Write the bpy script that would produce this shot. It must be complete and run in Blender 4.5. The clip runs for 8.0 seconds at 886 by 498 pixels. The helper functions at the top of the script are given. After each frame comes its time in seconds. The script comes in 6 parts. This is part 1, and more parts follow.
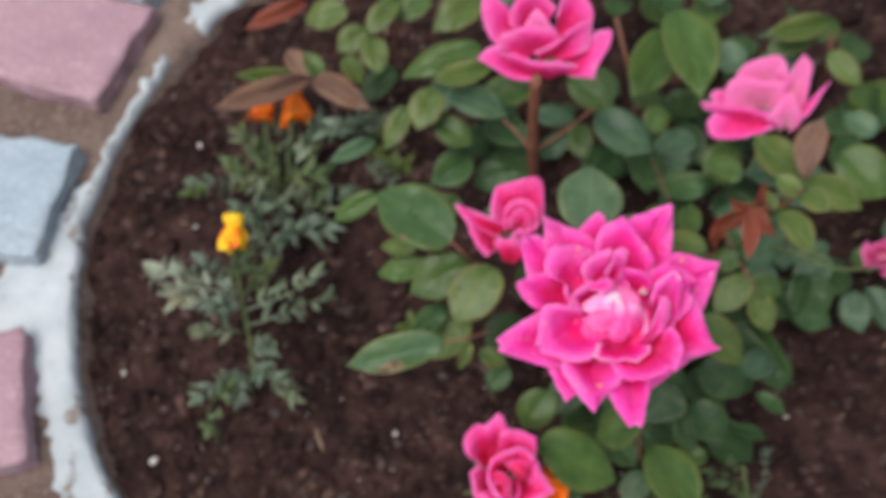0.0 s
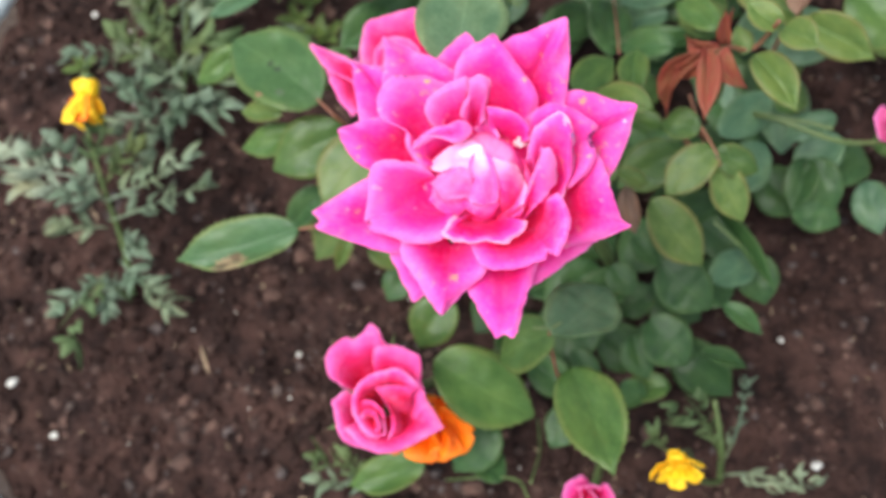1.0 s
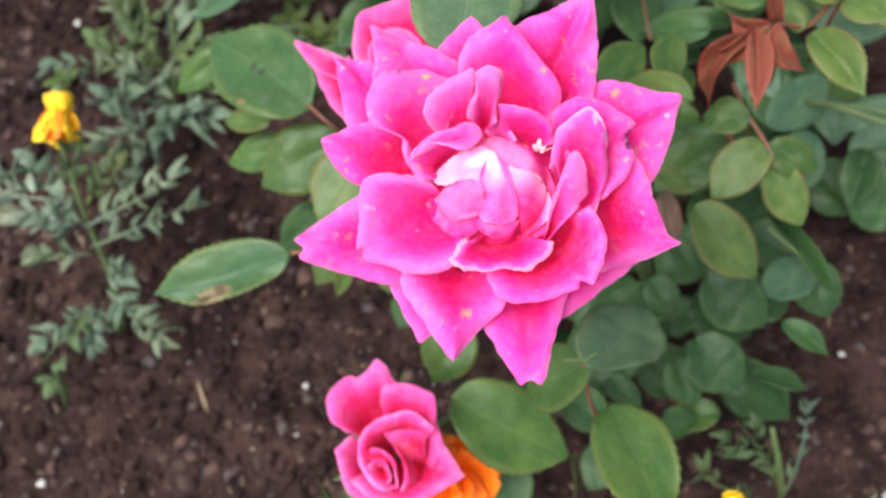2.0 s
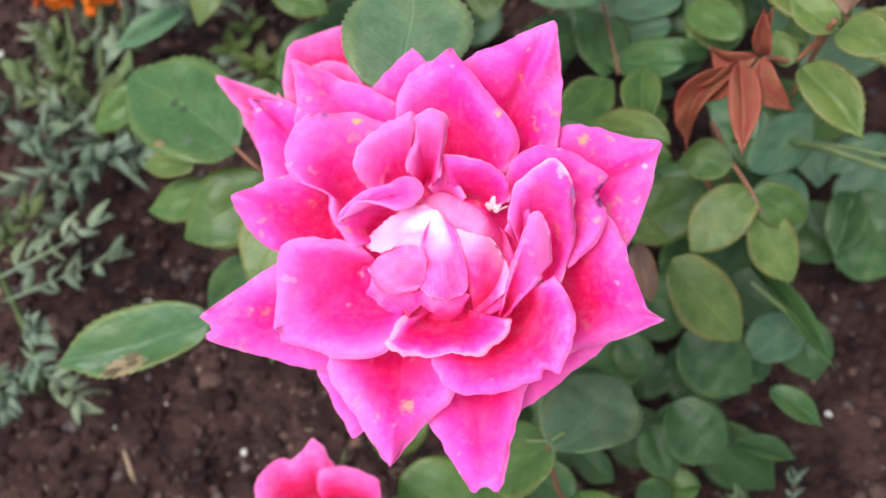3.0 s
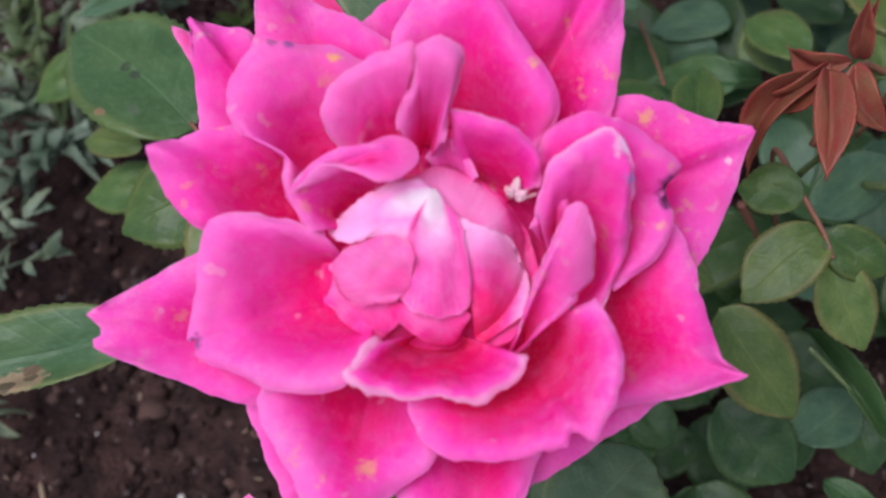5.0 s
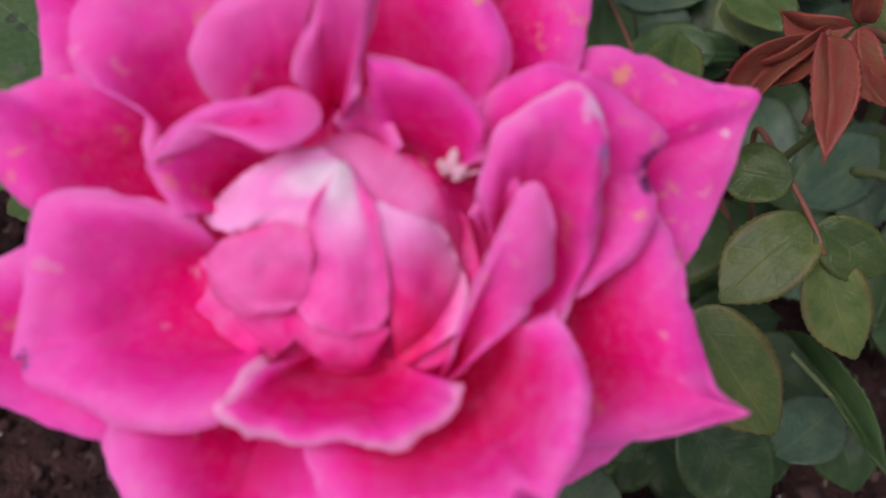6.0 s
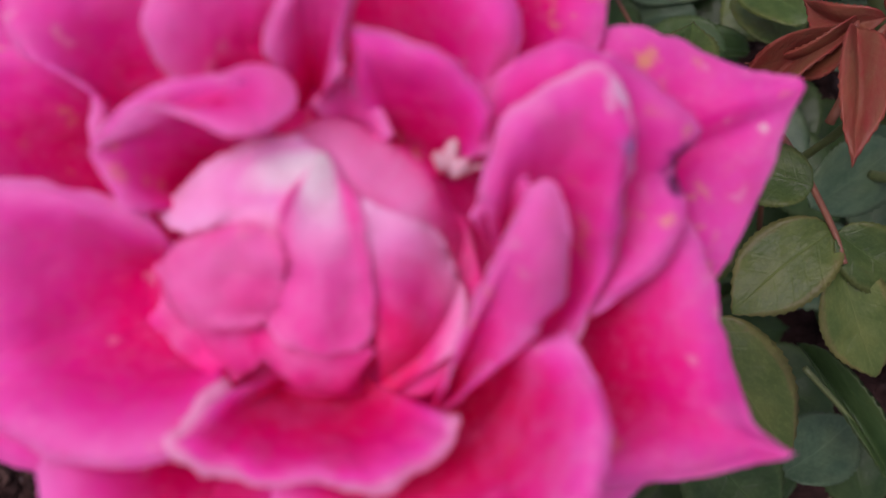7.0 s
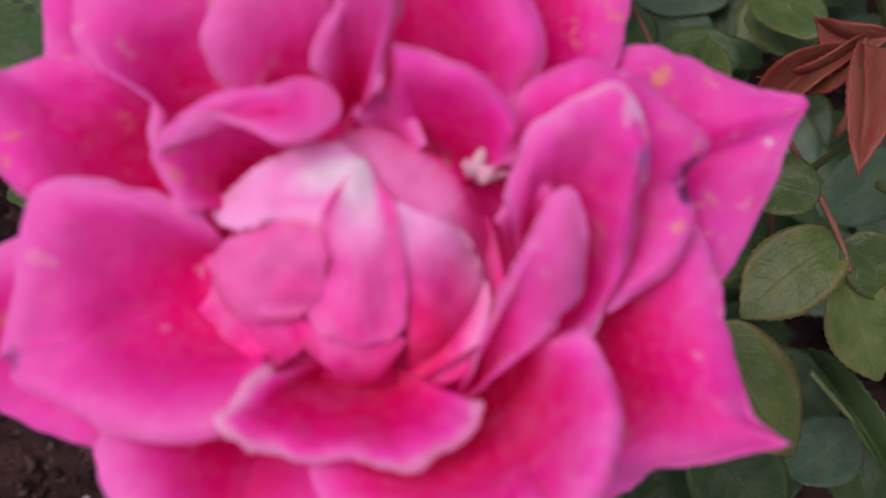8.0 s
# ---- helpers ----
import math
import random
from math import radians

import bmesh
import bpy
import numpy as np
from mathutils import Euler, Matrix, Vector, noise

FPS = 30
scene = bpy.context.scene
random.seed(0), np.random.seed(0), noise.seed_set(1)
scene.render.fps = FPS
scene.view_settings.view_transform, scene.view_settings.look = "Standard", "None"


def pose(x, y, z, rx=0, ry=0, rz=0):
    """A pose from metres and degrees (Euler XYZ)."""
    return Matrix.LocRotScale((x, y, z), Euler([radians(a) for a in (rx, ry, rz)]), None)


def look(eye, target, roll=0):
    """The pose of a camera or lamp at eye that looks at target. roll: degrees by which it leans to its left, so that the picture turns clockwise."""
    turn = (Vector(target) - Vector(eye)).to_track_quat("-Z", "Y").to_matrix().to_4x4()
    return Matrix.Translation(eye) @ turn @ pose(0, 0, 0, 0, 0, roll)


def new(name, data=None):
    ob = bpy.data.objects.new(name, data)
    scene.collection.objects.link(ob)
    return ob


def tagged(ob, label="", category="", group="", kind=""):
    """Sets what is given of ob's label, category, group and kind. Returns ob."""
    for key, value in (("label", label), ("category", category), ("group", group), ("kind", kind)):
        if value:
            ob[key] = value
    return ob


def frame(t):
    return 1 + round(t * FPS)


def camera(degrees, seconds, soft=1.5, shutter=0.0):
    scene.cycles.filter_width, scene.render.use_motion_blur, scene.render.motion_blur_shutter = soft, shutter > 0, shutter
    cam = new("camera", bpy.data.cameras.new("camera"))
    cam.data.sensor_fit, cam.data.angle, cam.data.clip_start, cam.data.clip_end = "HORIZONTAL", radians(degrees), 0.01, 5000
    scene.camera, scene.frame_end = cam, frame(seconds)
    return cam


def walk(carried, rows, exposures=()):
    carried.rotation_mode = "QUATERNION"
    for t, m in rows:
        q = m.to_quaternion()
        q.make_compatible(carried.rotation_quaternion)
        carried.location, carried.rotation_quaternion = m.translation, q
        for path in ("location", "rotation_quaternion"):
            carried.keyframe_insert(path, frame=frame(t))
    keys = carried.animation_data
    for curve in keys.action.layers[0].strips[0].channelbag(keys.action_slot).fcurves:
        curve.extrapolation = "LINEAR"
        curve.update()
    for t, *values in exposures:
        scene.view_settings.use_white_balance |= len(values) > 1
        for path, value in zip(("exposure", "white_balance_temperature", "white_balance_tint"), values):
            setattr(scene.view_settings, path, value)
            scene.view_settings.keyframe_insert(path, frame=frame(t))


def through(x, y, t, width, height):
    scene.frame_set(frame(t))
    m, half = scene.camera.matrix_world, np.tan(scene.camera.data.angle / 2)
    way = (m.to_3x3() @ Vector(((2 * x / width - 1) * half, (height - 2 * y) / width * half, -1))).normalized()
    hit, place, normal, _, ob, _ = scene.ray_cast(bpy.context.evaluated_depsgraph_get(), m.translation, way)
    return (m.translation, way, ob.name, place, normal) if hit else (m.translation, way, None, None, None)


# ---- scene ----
PATH = [
    (0, (-0.06230, -0.18802, 0.70699), (-0.08564, 0.28499, -0.17376), -8.29),
    (0.3, (-0.03200, -0.17100, 0.66000), (-0.11350, 0.28100, -0.22850), -15.50),
    (0.5, (-0.01411, -0.16715, 0.62312), (-0.10102, 0.26866, -0.27271), -15.38),
    (1, (0.01744, -0.15581, 0.55919), (-0.07283, 0.26801, -0.34205), -16.09),
    (1.2, (0.02187, -0.14875, 0.54587), (-0.07670, 0.27479, -0.35462), -18.35),
    (2.3, (0.01577, -0.11622, 0.49718), (-0.09509, 0.31143, -0.39994), -20.89),
    (2.5, (0.01981, -0.10967, 0.48782), (-0.08064, 0.32040, -0.40937), -20.27),
    (3, (0.01932, -0.09630, 0.47270), (-0.05604, 0.35204, -0.41798), -16.27),
    (3.5, (0.02231, -0.09307, 0.45274), (-0.03522, 0.35535, -0.43923), -13.43),
    (4, (0.02532, -0.08693, 0.43547), (-0.02874, 0.37979, -0.44728), -11.83),
    (4.5, (0.01658, -0.07608, 0.42249), (-0.03972, 0.41817, -0.44500), -8.70),
    (5, (0.01282, -0.07345, 0.40911), (-0.04934, 0.41952, -0.45872), -9.07),
    (5.2, (0.01716, -0.07071, 0.40213), (-0.03420, 0.41318, -0.47149), -8.30),
    (6.3, (0.01338, -0.04976, 0.37044), (-0.00854, 0.42394, -0.50997), -3.87),
    (6.5, (0.01102, -0.04851, 0.36777), (-0.01346, 0.41902, -0.51587), -3.96),
    (7, (0.01490, -0.04491, 0.36196), (0.00163, 0.43162, -0.51710), -2.43),
    (7.5, (0.01194, -0.04252, 0.35848), (-0.00320, 0.43703, -0.51890), -1.83),
    (8, (0.01349, -0.04946, 0.36991), (-0.01199, 0.42870, -0.50800), -2.66),
]
cam = camera(46, 8.0, shutter=0.5)
cam.data.dof.use_dof = True
cam.data.dof.focus_distance = 0.208
cam.data.dof.aperture_fstop = 21
walk(cam, [(t, look(eye, target, roll)) for t, eye, target, roll in PATH],
     [(0, 0.1, 6500, 12), (0.5, 0.75, 6500, 6), (1, 0.85, 6400, 3), (3, 0.80, 6300, 6), (3.5, 0.28, 6000, 10), (4, 0.15, 5900, 14), (4.5, 0.13, 5900, 14), (5, 0.08, 5900, 16),
      (6.5, -0.40, 6500, 38), (8, -0.38, 6500, 38)])

# ---- sky and light: bright overcast ----
world = bpy.data.worlds.new("overcast_sky")
scene.world = world
world.use_nodes = True
sky = world.node_tree.nodes.new("ShaderNodeTexSky")
sky.sky_type, sky.sun_disc = "NISHITA", False
sky.sun_elevation, sky.sun_rotation = radians(68), radians(230)
sky.dust_density, sky.ozone_density, sky.air_density = 3.0, 1.0, 1.0
backdrop = world.node_tree.nodes["Background"]
backdrop.inputs["Strength"].default_value = 0.120
# thin cloud takes half the blue out of the sky
cloud = world.node_tree.nodes.new("ShaderNodeHueSaturation")
cloud.inputs["Saturation"].default_value = 0.5
world.node_tree.links.new(sky.outputs[0], cloud.inputs["Color"])
world.node_tree.links.new(cloud.outputs[0], backdrop.inputs[0])
sun = new("sun", bpy.data.lights.new("sun", "SUN"))
sun.data.energy, sun.data.angle, sun.data.color = 2.4, radians(40), (1.0, 0.97, 0.93)
sun.matrix_world = look((-0.50, -0.42, 1.65), (0, 0, 0))


# ---- materials ----
class Shader:
    """A node material with a Principled shader and short ways to wire it."""

    def __init__(self, name, rough=0.6):
        self.mat = bpy.data.materials.new(name)
        self.mat.use_nodes = True
        self.tree = self.mat.node_tree
        self.bsdf = self.tree.nodes["Principled BSDF"]
        self.bsdf.inputs["Roughness"].default_value = rough
        self.coord = self.node("ShaderNodeTexCoord")

    def node(self, kind):
        return self.tree.nodes.new(kind)

    def wire(self, a, b):
        self.tree.links.new(a, b)

    def noise(self, scale, detail=4.0, rough=0.55, at=None, stretch=None):
        n = self.node("ShaderNodeTexNoise")
        n.inputs["Scale"].default_value, n.inputs["Detail"].default_value = scale, detail
        n.inputs["Roughness"].default_value = rough
        src = at or self.coord.outputs["Object"]
        if stretch:
            m = self.node("ShaderNodeMapping")
            m.inputs["Scale"].default_value = stretch
            self.wire(src, m.inputs[0])
            src = m.outputs[0]
        self.wire(src, n.inputs["Vector"])
        return n.outputs["Fac"]

    def ramp(self, fac, stops):
        r = self.node("ShaderNodeValToRGB")
        e = r.color_ramp.elements
        while len(e) < len(stops):
            e.new(0.5)
        for el, (p, c) in zip(e, stops):
            el.position, el.color = p, (c, c, c, 1) if isinstance(c, float) else (*c, 1)
        self.wire(fac, r.inputs[0])
        return r.outputs[0]

    def math(self, op, a, b=0.0, clamp=False):
        n = self.node("ShaderNodeMath")
        n.operation, n.use_clamp = op, clamp
        for s, v in zip(n.inputs, (a, b)):
            if isinstance(v, (int, float)):
                s.default_value = v
            else:
                self.wire(v, s)
        return n.outputs[0]

    def mix(self, fac, a, b, blend="MIX"):
        n = self.node("ShaderNodeMix")
        n.data_type, n.blend_type = "RGBA", blend
        for s, v in zip((n.inputs[0], n.inputs[6], n.inputs[7]), (fac, a, b)):
            if isinstance(v, (int, float)):
                s.default_value = v
            elif isinstance(v, tuple):
                s.default_value = (*v, 1)
            else:
                self.wire(v, s)
        return n.outputs[2]

    def bump(self, height, strength, distance):
        b = self.node("ShaderNodeBump")
        b.inputs["Strength"].default_value, b.inputs["Distance"].default_value = strength, distance
        self.wire(height, b.inputs["Height"])
        self.wire(b.outputs[0], self.bsdf.inputs["Normal"])
        return b

    def color(self, c):
        if isinstance(c, tuple):
            self.bsdf.inputs["Base Color"].default_value = (*c, 1)
        else:
            self.wire(c, self.bsdf.inputs["Base Color"])
        return c

    def see_through(self, amount, c):
        """Thin tissue: part of the light goes through."""
        t = self.node("ShaderNodeBsdfTranslucent")
        if isinstance(c, tuple):
            t.inputs[0].default_value = (*c, 1)
        else:
            self.wire(c, t.inputs[0])
        m = self.node("ShaderNodeMixShader")
        m.inputs[0].default_value = amount
        self.wire(self.bsdf.outputs[0], m.inputs[1])
        self.wire(t.outputs[0], m.inputs[2])
        self.wire(m.outputs[0], self.tree.nodes["Material Output"].inputs[0])


def uv_parts(s):
    sep = s.node("ShaderNodeSeparateXYZ")
    s.wire(s.coord.outputs["UV"], sep.inputs[0])
    across = s.math("MULTIPLY", s.math("SUBTRACT", sep.outputs[0], 0.5), 2.0)
    return across, sep.outputs[1]


def petal_material(name, stops, stain=0.38, through=0.34, scars=(), rim=0.20, streak=0.05, rim_from=0.91, mottle=1.0):
    s = Shader(name, 0.58)
    u, v = uv_parts(s)
    edge = s.math("POWER", s.math("ABSOLUTE", u), 3.0)
    grade = s.math("ADD", s.math("MULTIPLY", v, 0.85), s.math("MULTIPLY", edge, 0.12))
    grade = s.math("ADD", grade, s.math("MULTIPLY", s.math("SUBTRACT", s.noise(60, 5, 0.65), 0.5), 0.45))
    c = s.ramp(grade, stops)
    veins = s.noise(1.0, 4, 0.65, s.coord.outputs["UV"], (46, 2.6, 1))
    c = s.mix(s.ramp(veins, [(0.45, 0.0), (0.8, streak)]), c, (0.95, 0.45, 0.70))
    # lilac sheen put into the colour as blotches, and fine mottling
    c = s.mix(s.ramp(s.noise(95, 5, 0.7), [(0.44, 0.0), (0.70, 0.32 * mottle)]), c, (0.95, 0.20, 0.68))
    c = s.mix(s.ramp(s.noise(520, 3, 0.7), [(0.46, 0.0), (0.72, 0.16)]), c, (0.94, 0.40, 0.70))
    # worn pale patches and a mottled sheen, put into the colour towards the margin
    worn_sheen = s.math("MULTIPLY", s.ramp(s.noise(210, 5, 0.75), [(0.46, 0.0), (0.62, 1.0)]), s.ramp(s.noise(48, 3), [(0.42, 0.15), (0.62, 1.0)]))
    worn_sheen = s.math("MULTIPLY", worn_sheen, s.ramp(v, [(0.30, 0.0), (0.75, 0.17 * mottle), (1.0, 0.36 * mottle)]))
    c = s.mix(worn_sheen, c, (0.95, 0.50, 0.76))
    c = s.mix(s.ramp(s.noise(130, 4, 0.7), [(0.52, 0.0), (0.76, 0.36 * mottle)]), c, (0.88, 0.015, 0.24))
    fringe = s.math("ADD", v, s.math("MULTIPLY", s.math("SUBTRACT", s.noise(160, 3), 0.5), 0.10))
    patchy = s.ramp(s.noise(42, 3), [(0.40, 0.15 if rim < 1 else 0.75), (0.60, 1.0)])
    c = s.mix(s.math("MULTIPLY", s.ramp(fringe, [(rim_from, 0.0), (rim_from + 0.09, rim)]), patchy), c, (0.98, 0.52, 0.79))
    # buff-coloured weather stains and pale specks
    spots = s.math("MULTIPLY", s.ramp(s.noise(420, 3), [(0.57, 0.0), (0.64, 1.0)]), s.ramp(s.noise(75, 1), [(0.58, 0.0), (0.66, 1.0)]))
    c = s.mix(s.math("MULTIPLY", spots, stain), c, (0.84, 0.40, 0.20))
    c = s.mix(s.math("MULTIPLY", s.ramp(s.noise(260, 1), [(0.72, 0.0), (0.77, 0.7)]), stain), c, (0.92, 0.62, 0.74))
    squeeze = s.node("ShaderNodeMapping")
    squeeze.inputs["Scale"].default_value = (1, 1, 0.25)
    s.wire(s.coord.outputs["Object"], squeeze.inputs[0])
    for place, reach, tint in scars:
        d = s.node("ShaderNodeVectorMath")
        d.operation = "DISTANCE"
        s.wire(squeeze.outputs[0], d.inputs[0])
        d.inputs[1].default_value = [0.001 * k * f for k, f in zip(place, (1, 1, 0.25))]
        ragged = s.math("ADD", s.math("DIVIDE", d.outputs["Value"], 0.001 * reach), s.math("MULTIPLY", s.noise(700, 4, 0.7), 1.6))
        c = s.mix(s.ramp(s.math("SUBTRACT", ragged, 0.4), [(0.55, 0.85), (1.0, 0.0)]), c, tint)
    s.color(c)
    # light that comes through the tissue is redder
    s.see_through(through, s.mix(1.0, c, (1.0, 0.5, 0.72), "MULTIPLY"))
    h = s.math("ADD", s.math("MULTIPLY", veins, 0.5), s.math("MULTIPLY", s.noise(260, 5, 0.65), 1.0))
    h = s.math("ADD", h, s.math("MULTIPLY", s.noise(70, 3), 1.6))
    s.bump(h, 0.45, 0.0009)
    s.bsdf.inputs["Specular IOR Level"].default_value = 0.22
    return s.mat


def leaf_material(name, dark, light, rim, blotch, gloss=0.36, marks=(), unit=0.055):
    s = Shader(name, gloss)
    u, v = uv_parts(s)
    au = s.math("ABSOLUTE", u)
    rnd = s.node("ShaderNodeObjectInfo").outputs["Random"]
    base = s.mix(s.ramp(s.noise(55 * unit, 4), [(0.35, 0.0), (0.7, 1.0)]), dark, light)
    base = s.mix(s.math("MULTIPLY", rnd, 0.55), base, tuple(0.5 * a for a in dark))
    # feathered side veins run forward from the midrib
    wave = s.math("SINE", s.math("MULTIPLY", s.math("SUBTRACT", v, s.math("MULTIPLY", au, 0.22)), 46.0))
    side = s.math("MULTIPLY", s.ramp(wave, [(0.80, 0.0), (1.0, 1.0)]), 0.16)
    mid = s.ramp(au, [(0.0, 1.0), (0.035, 0.0)])
    vein = s.math("MAXIMUM", side, mid)
    c = s.mix(s.math("MULTIPLY", vein, 0.2), base, tuple(min(1, 1.5 * a + 0.03) for a in light))
    c = s.mix(s.ramp(s.math("ADD", au, s.math("MULTIPLY", s.noise(150 * unit, 3), 0.3)), [(0.92, 0.0), (1.15, 0.38)]), c, rim)
    c = s.mix(s.math("MULTIPLY", s.ramp(s.noise(170 * unit, 4), [(0.66, 0.0), (0.72, 0.8)]), s.ramp(s.noise(38 * unit, 1), [(0.5, 0.0), (0.62, 1.0)])), c, blotch)
    for mu, mv, reach, tint in marks:
        off = s.math("ADD", s.math("POWER", s.math("SUBTRACT", u, mu), 2.0), s.math("POWER", s.math("MULTIPLY", s.math("SUBTRACT", v, mv), 2.6), 2.0))
        ragged = s.math("ADD", s.math("DIVIDE", s.math("SQRT", off), reach), s.math("MULTIPLY", s.noise(190 * unit, 5, 0.7), 1.0))
        c = s.mix(s.ramp(ragged, [(0.9, 0.9), (1.3, 0.0)]), c, tint)
    c = s.mix(s.ramp(s.noise(24 * unit, 2), [(0.45, 0.0), (0.75, 0.40)]), c, (min(1, light[0] * 1.6), min(1, light[1] * 1.15), light[2] * 0.7))
    fine = s.ramp(s.noise(420 * unit, 4, 0.7), [(0.48, 0.0), (0.72, 0.28)])
    c = s.mix(fine, c, tuple(min(1, 1.3 * a) for a in light))
    c = s.mix(s.ramp(s.noise(260 * unit, 4, 0.7), [(0.52, 0.0), (0.75, 0.35)]), c, tuple(0.7 * a for a in dark))
    s.color(c)
    s.bsdf.inputs["Specular IOR Level"].default_value = 0.3
    s.see_through(0.22, c)
    s.bump(s.math("SUBTRACT", s.noise(330 * unit, 4), s.math("MULTIPLY", vein, 1.1)), 0.35, 0.0007)
    return s.mat


def plain_material(name, dark, light, scale, rough=0.6, relief=0.3, depth=0.001):
    s = Shader(name, rough)
    n = s.noise(scale, 5)
    c = s.mix(s.ramp(n, [(0.3, 0.0), (0.7, 1.0)]), dark, light)
    s.color(s.mix(s.ramp(s.noise(scale * 7, 3), [(0.45, 0.0), (0.75, 0.5)]), c, dark))
    s.bump(s.noise(scale * 4, 4), relief, depth)
    return s.mat


# from hot foot to lilac margin, with the sky's sheen put into the colour
PINK_STOPS = [(0.0, (0.92, 0.010, 0.25)), (0.16, (0.92, 0.004, 0.22)), (0.34, (0.93, 0.006, 0.27)), (0.50, (0.94, 0.016, 0.38)), (0.66, (0.95, 0.056, 0.51)), (0.88, (0.96, 0.19, 0.66))]
SCARS = [((-44.4, 11.5, -18), 3, (0.2, 0.05, 0.16)),
         ((-32, -17.8, -10.5), 2.2, (0.16, 0.06, 0.18)),
         ((37.2, 12.5, -11), 3.4, (0.12, 0.012, 0.06)),
         ((37.9, 10, -11.5), 3.4, (0.07, 0.008, 0.05)),
         ((36.8, 14.7, -10.5), 1.6, (0.8, 0.35, 0.3)),
         ((-24.6, 29.1, -11), 2, (0.42, 0.12, 0.3)),
         ((-22.3, 29.2, -11), 2.2, (0.36, 0.1, 0.34)),
         ((4.6, 42.9, -12), 2.6, (0.42, 0.1, 0.3)),
         ((-15.2, 27.5, -12), 2, (0.9, 0.55, 0.16)),
         ((17.6, 43.2, -20), 1.2, (0.95, 0.76, 0.72)),
         ((22.2, 43.9, -20), 1.5, (0.95, 0.76, 0.72)),
         ((48.6, 18.5, -20), 1.2, (0.92, 0.66, 0.74)),
         ((28.5, 16.2, -1.5), 3.2, (0.9, 0.72, 0.92)),
         ((30.4, 11.6, -4), 2.8, (0.5, 0.26, 0.64)),
         ((-4.4, -33.8, -10), 3, (0.9, 0.42, 0.28)),
         ((15.1, 28.9, -11), 2.2, (0.92, 0.5, 0.3)),
         ((34.6, 24.3, -21), 2.6, (0.92, 0.48, 0.26)),
         ((36.5, 6, -13), 2, (0.9, 0.45, 0.34)),
         ((-38.2, 31, -23), 1.8, (0.8, 0.55, 0.6)),
         ((20.6, 38.3, -21), 1.6, (0.92, 0.42, 0.3)),
         ((-32.5, 15.9, -17), 1.8, (0.92, 0.58, 0.3)),
         ((24.9, -25.5, -1), 1.2, (0.5, 0.1, 0.3))]
PINK = petal_material("pink_petal", PINK_STOPS, scars=SCARS)
PALERIM = petal_material("pale_rimmed_pink_petal", PINK_STOPS, 0.4, scars=SCARS, rim=0.9, rim_from=0.86)
# crimson reaches further out: shade of the deep cups put into the colour
DEEP_STOPS = [(0.0, (0.90, 0.003, 0.13)), (0.2, (0.90, 0.002, 0.14)), (0.40, (0.92, 0.004, 0.20)), (0.56, (0.94, 0.012, 0.33)), (0.70, (0.95, 0.056, 0.50)), (0.88, (0.96, 0.19, 0.66))]
DEEP = petal_material("shaded_crimson_petal", DEEP_STOPS, scars=SCARS)
# lighter copy for lobes that face the light, which is put into its stops
SOFT = petal_material("lit_lilac_pink_petal", [(0.0, (0.92, 0.008, 0.25)), (0.24, (0.93, 0.008, 0.26)), (0.40, (0.94, 0.022, 0.39)), (0.56, (0.95, 0.060, 0.51)), (0.8, (0.96, 0.20, 0.66))], scars=SCARS)
# pale rim of the turned lip, with its sky light put into the colour
LIP = petal_material("lit_white_lipped_pink_petal", DEEP_STOPS, 0.3, scars=SCARS, rim=1.0, rim_from=0.86)
LIGHT = petal_material("light_pink_petal", [(0.0, (0.93, 0.008, 0.24)), (0.25, (0.94, 0.02, 0.36)), (0.50, (0.95, 0.09, 0.52)), (0.9, (0.96, 0.28, 0.71))], 0.25, 0.35, scars=SCARS, rim=0.8, streak=0.10)
HEART = petal_material("pale_heart_petal", [(0.0, (0.95, 0.06, 0.37)), (0.3, (0.95, 0.08, 0.40)), (0.6, (0.96, 0.17, 0.53)), (1.0, (0.95, 0.07, 0.39))], 0.1, 0.3, rim=0.3, streak=0.25, mottle=0.8)
# hot foot and pale edge: light on the upper edge put into the stops
BLUSH = petal_material("lit_edged_blushing_petal", [(0.0, (0.92, 0.002, 0.13)), (0.34, (0.93, 0.005, 0.19)), (0.52, (0.95, 0.05, 0.38)), (0.70, (0.97, 0.30, 0.66)), (0.9, (0.98, 0.58, 0.84))], 0.1, 0.2, rim=0.3, streak=0.2, mottle=0.5)
HOTEDGE = petal_material("hot_edged_heart_petal", [(0.0, (0.95, 0.10, 0.44)), (0.45, (0.95, 0.07, 0.38)), (0.70, (0.94, 0.015, 0.30)), (0.92, (0.92, 0.006, 0.24))], 0.2, 0.2, rim=0.1, streak=0.1)
# white crown of the heart: pale streaks plus a highlight put into the colour
WHITEFOLD = petal_material("highlit_white_fold_petal", [(0.0, (0.98, 0.94, 0.97)), (0.28, (0.98, 0.72, 0.88)), (0.5, (0.97, 0.30, 0.68)), (0.75, (0.97, 0.46, 0.78)), (1.0, (0.96, 0.20, 0.58))], 0.05, 0.15, rim=0.2, streak=0.3, mottle=0.4)
CAP = petal_material("highlit_white_streaked_petal", [(0.0, (0.98, 0.93, 0.96)), (0.20, (0.98, 0.80, 0.91)), (0.34, (0.97, 0.40, 0.72)), (0.50, (0.96, 0.11, 0.47)), (0.75, (0.96, 0.065, 0.40)), (1.0, (0.97, 0.24, 0.62))], 0.05, 0.2, rim=0.4, streak=0.25, mottle=0.4)
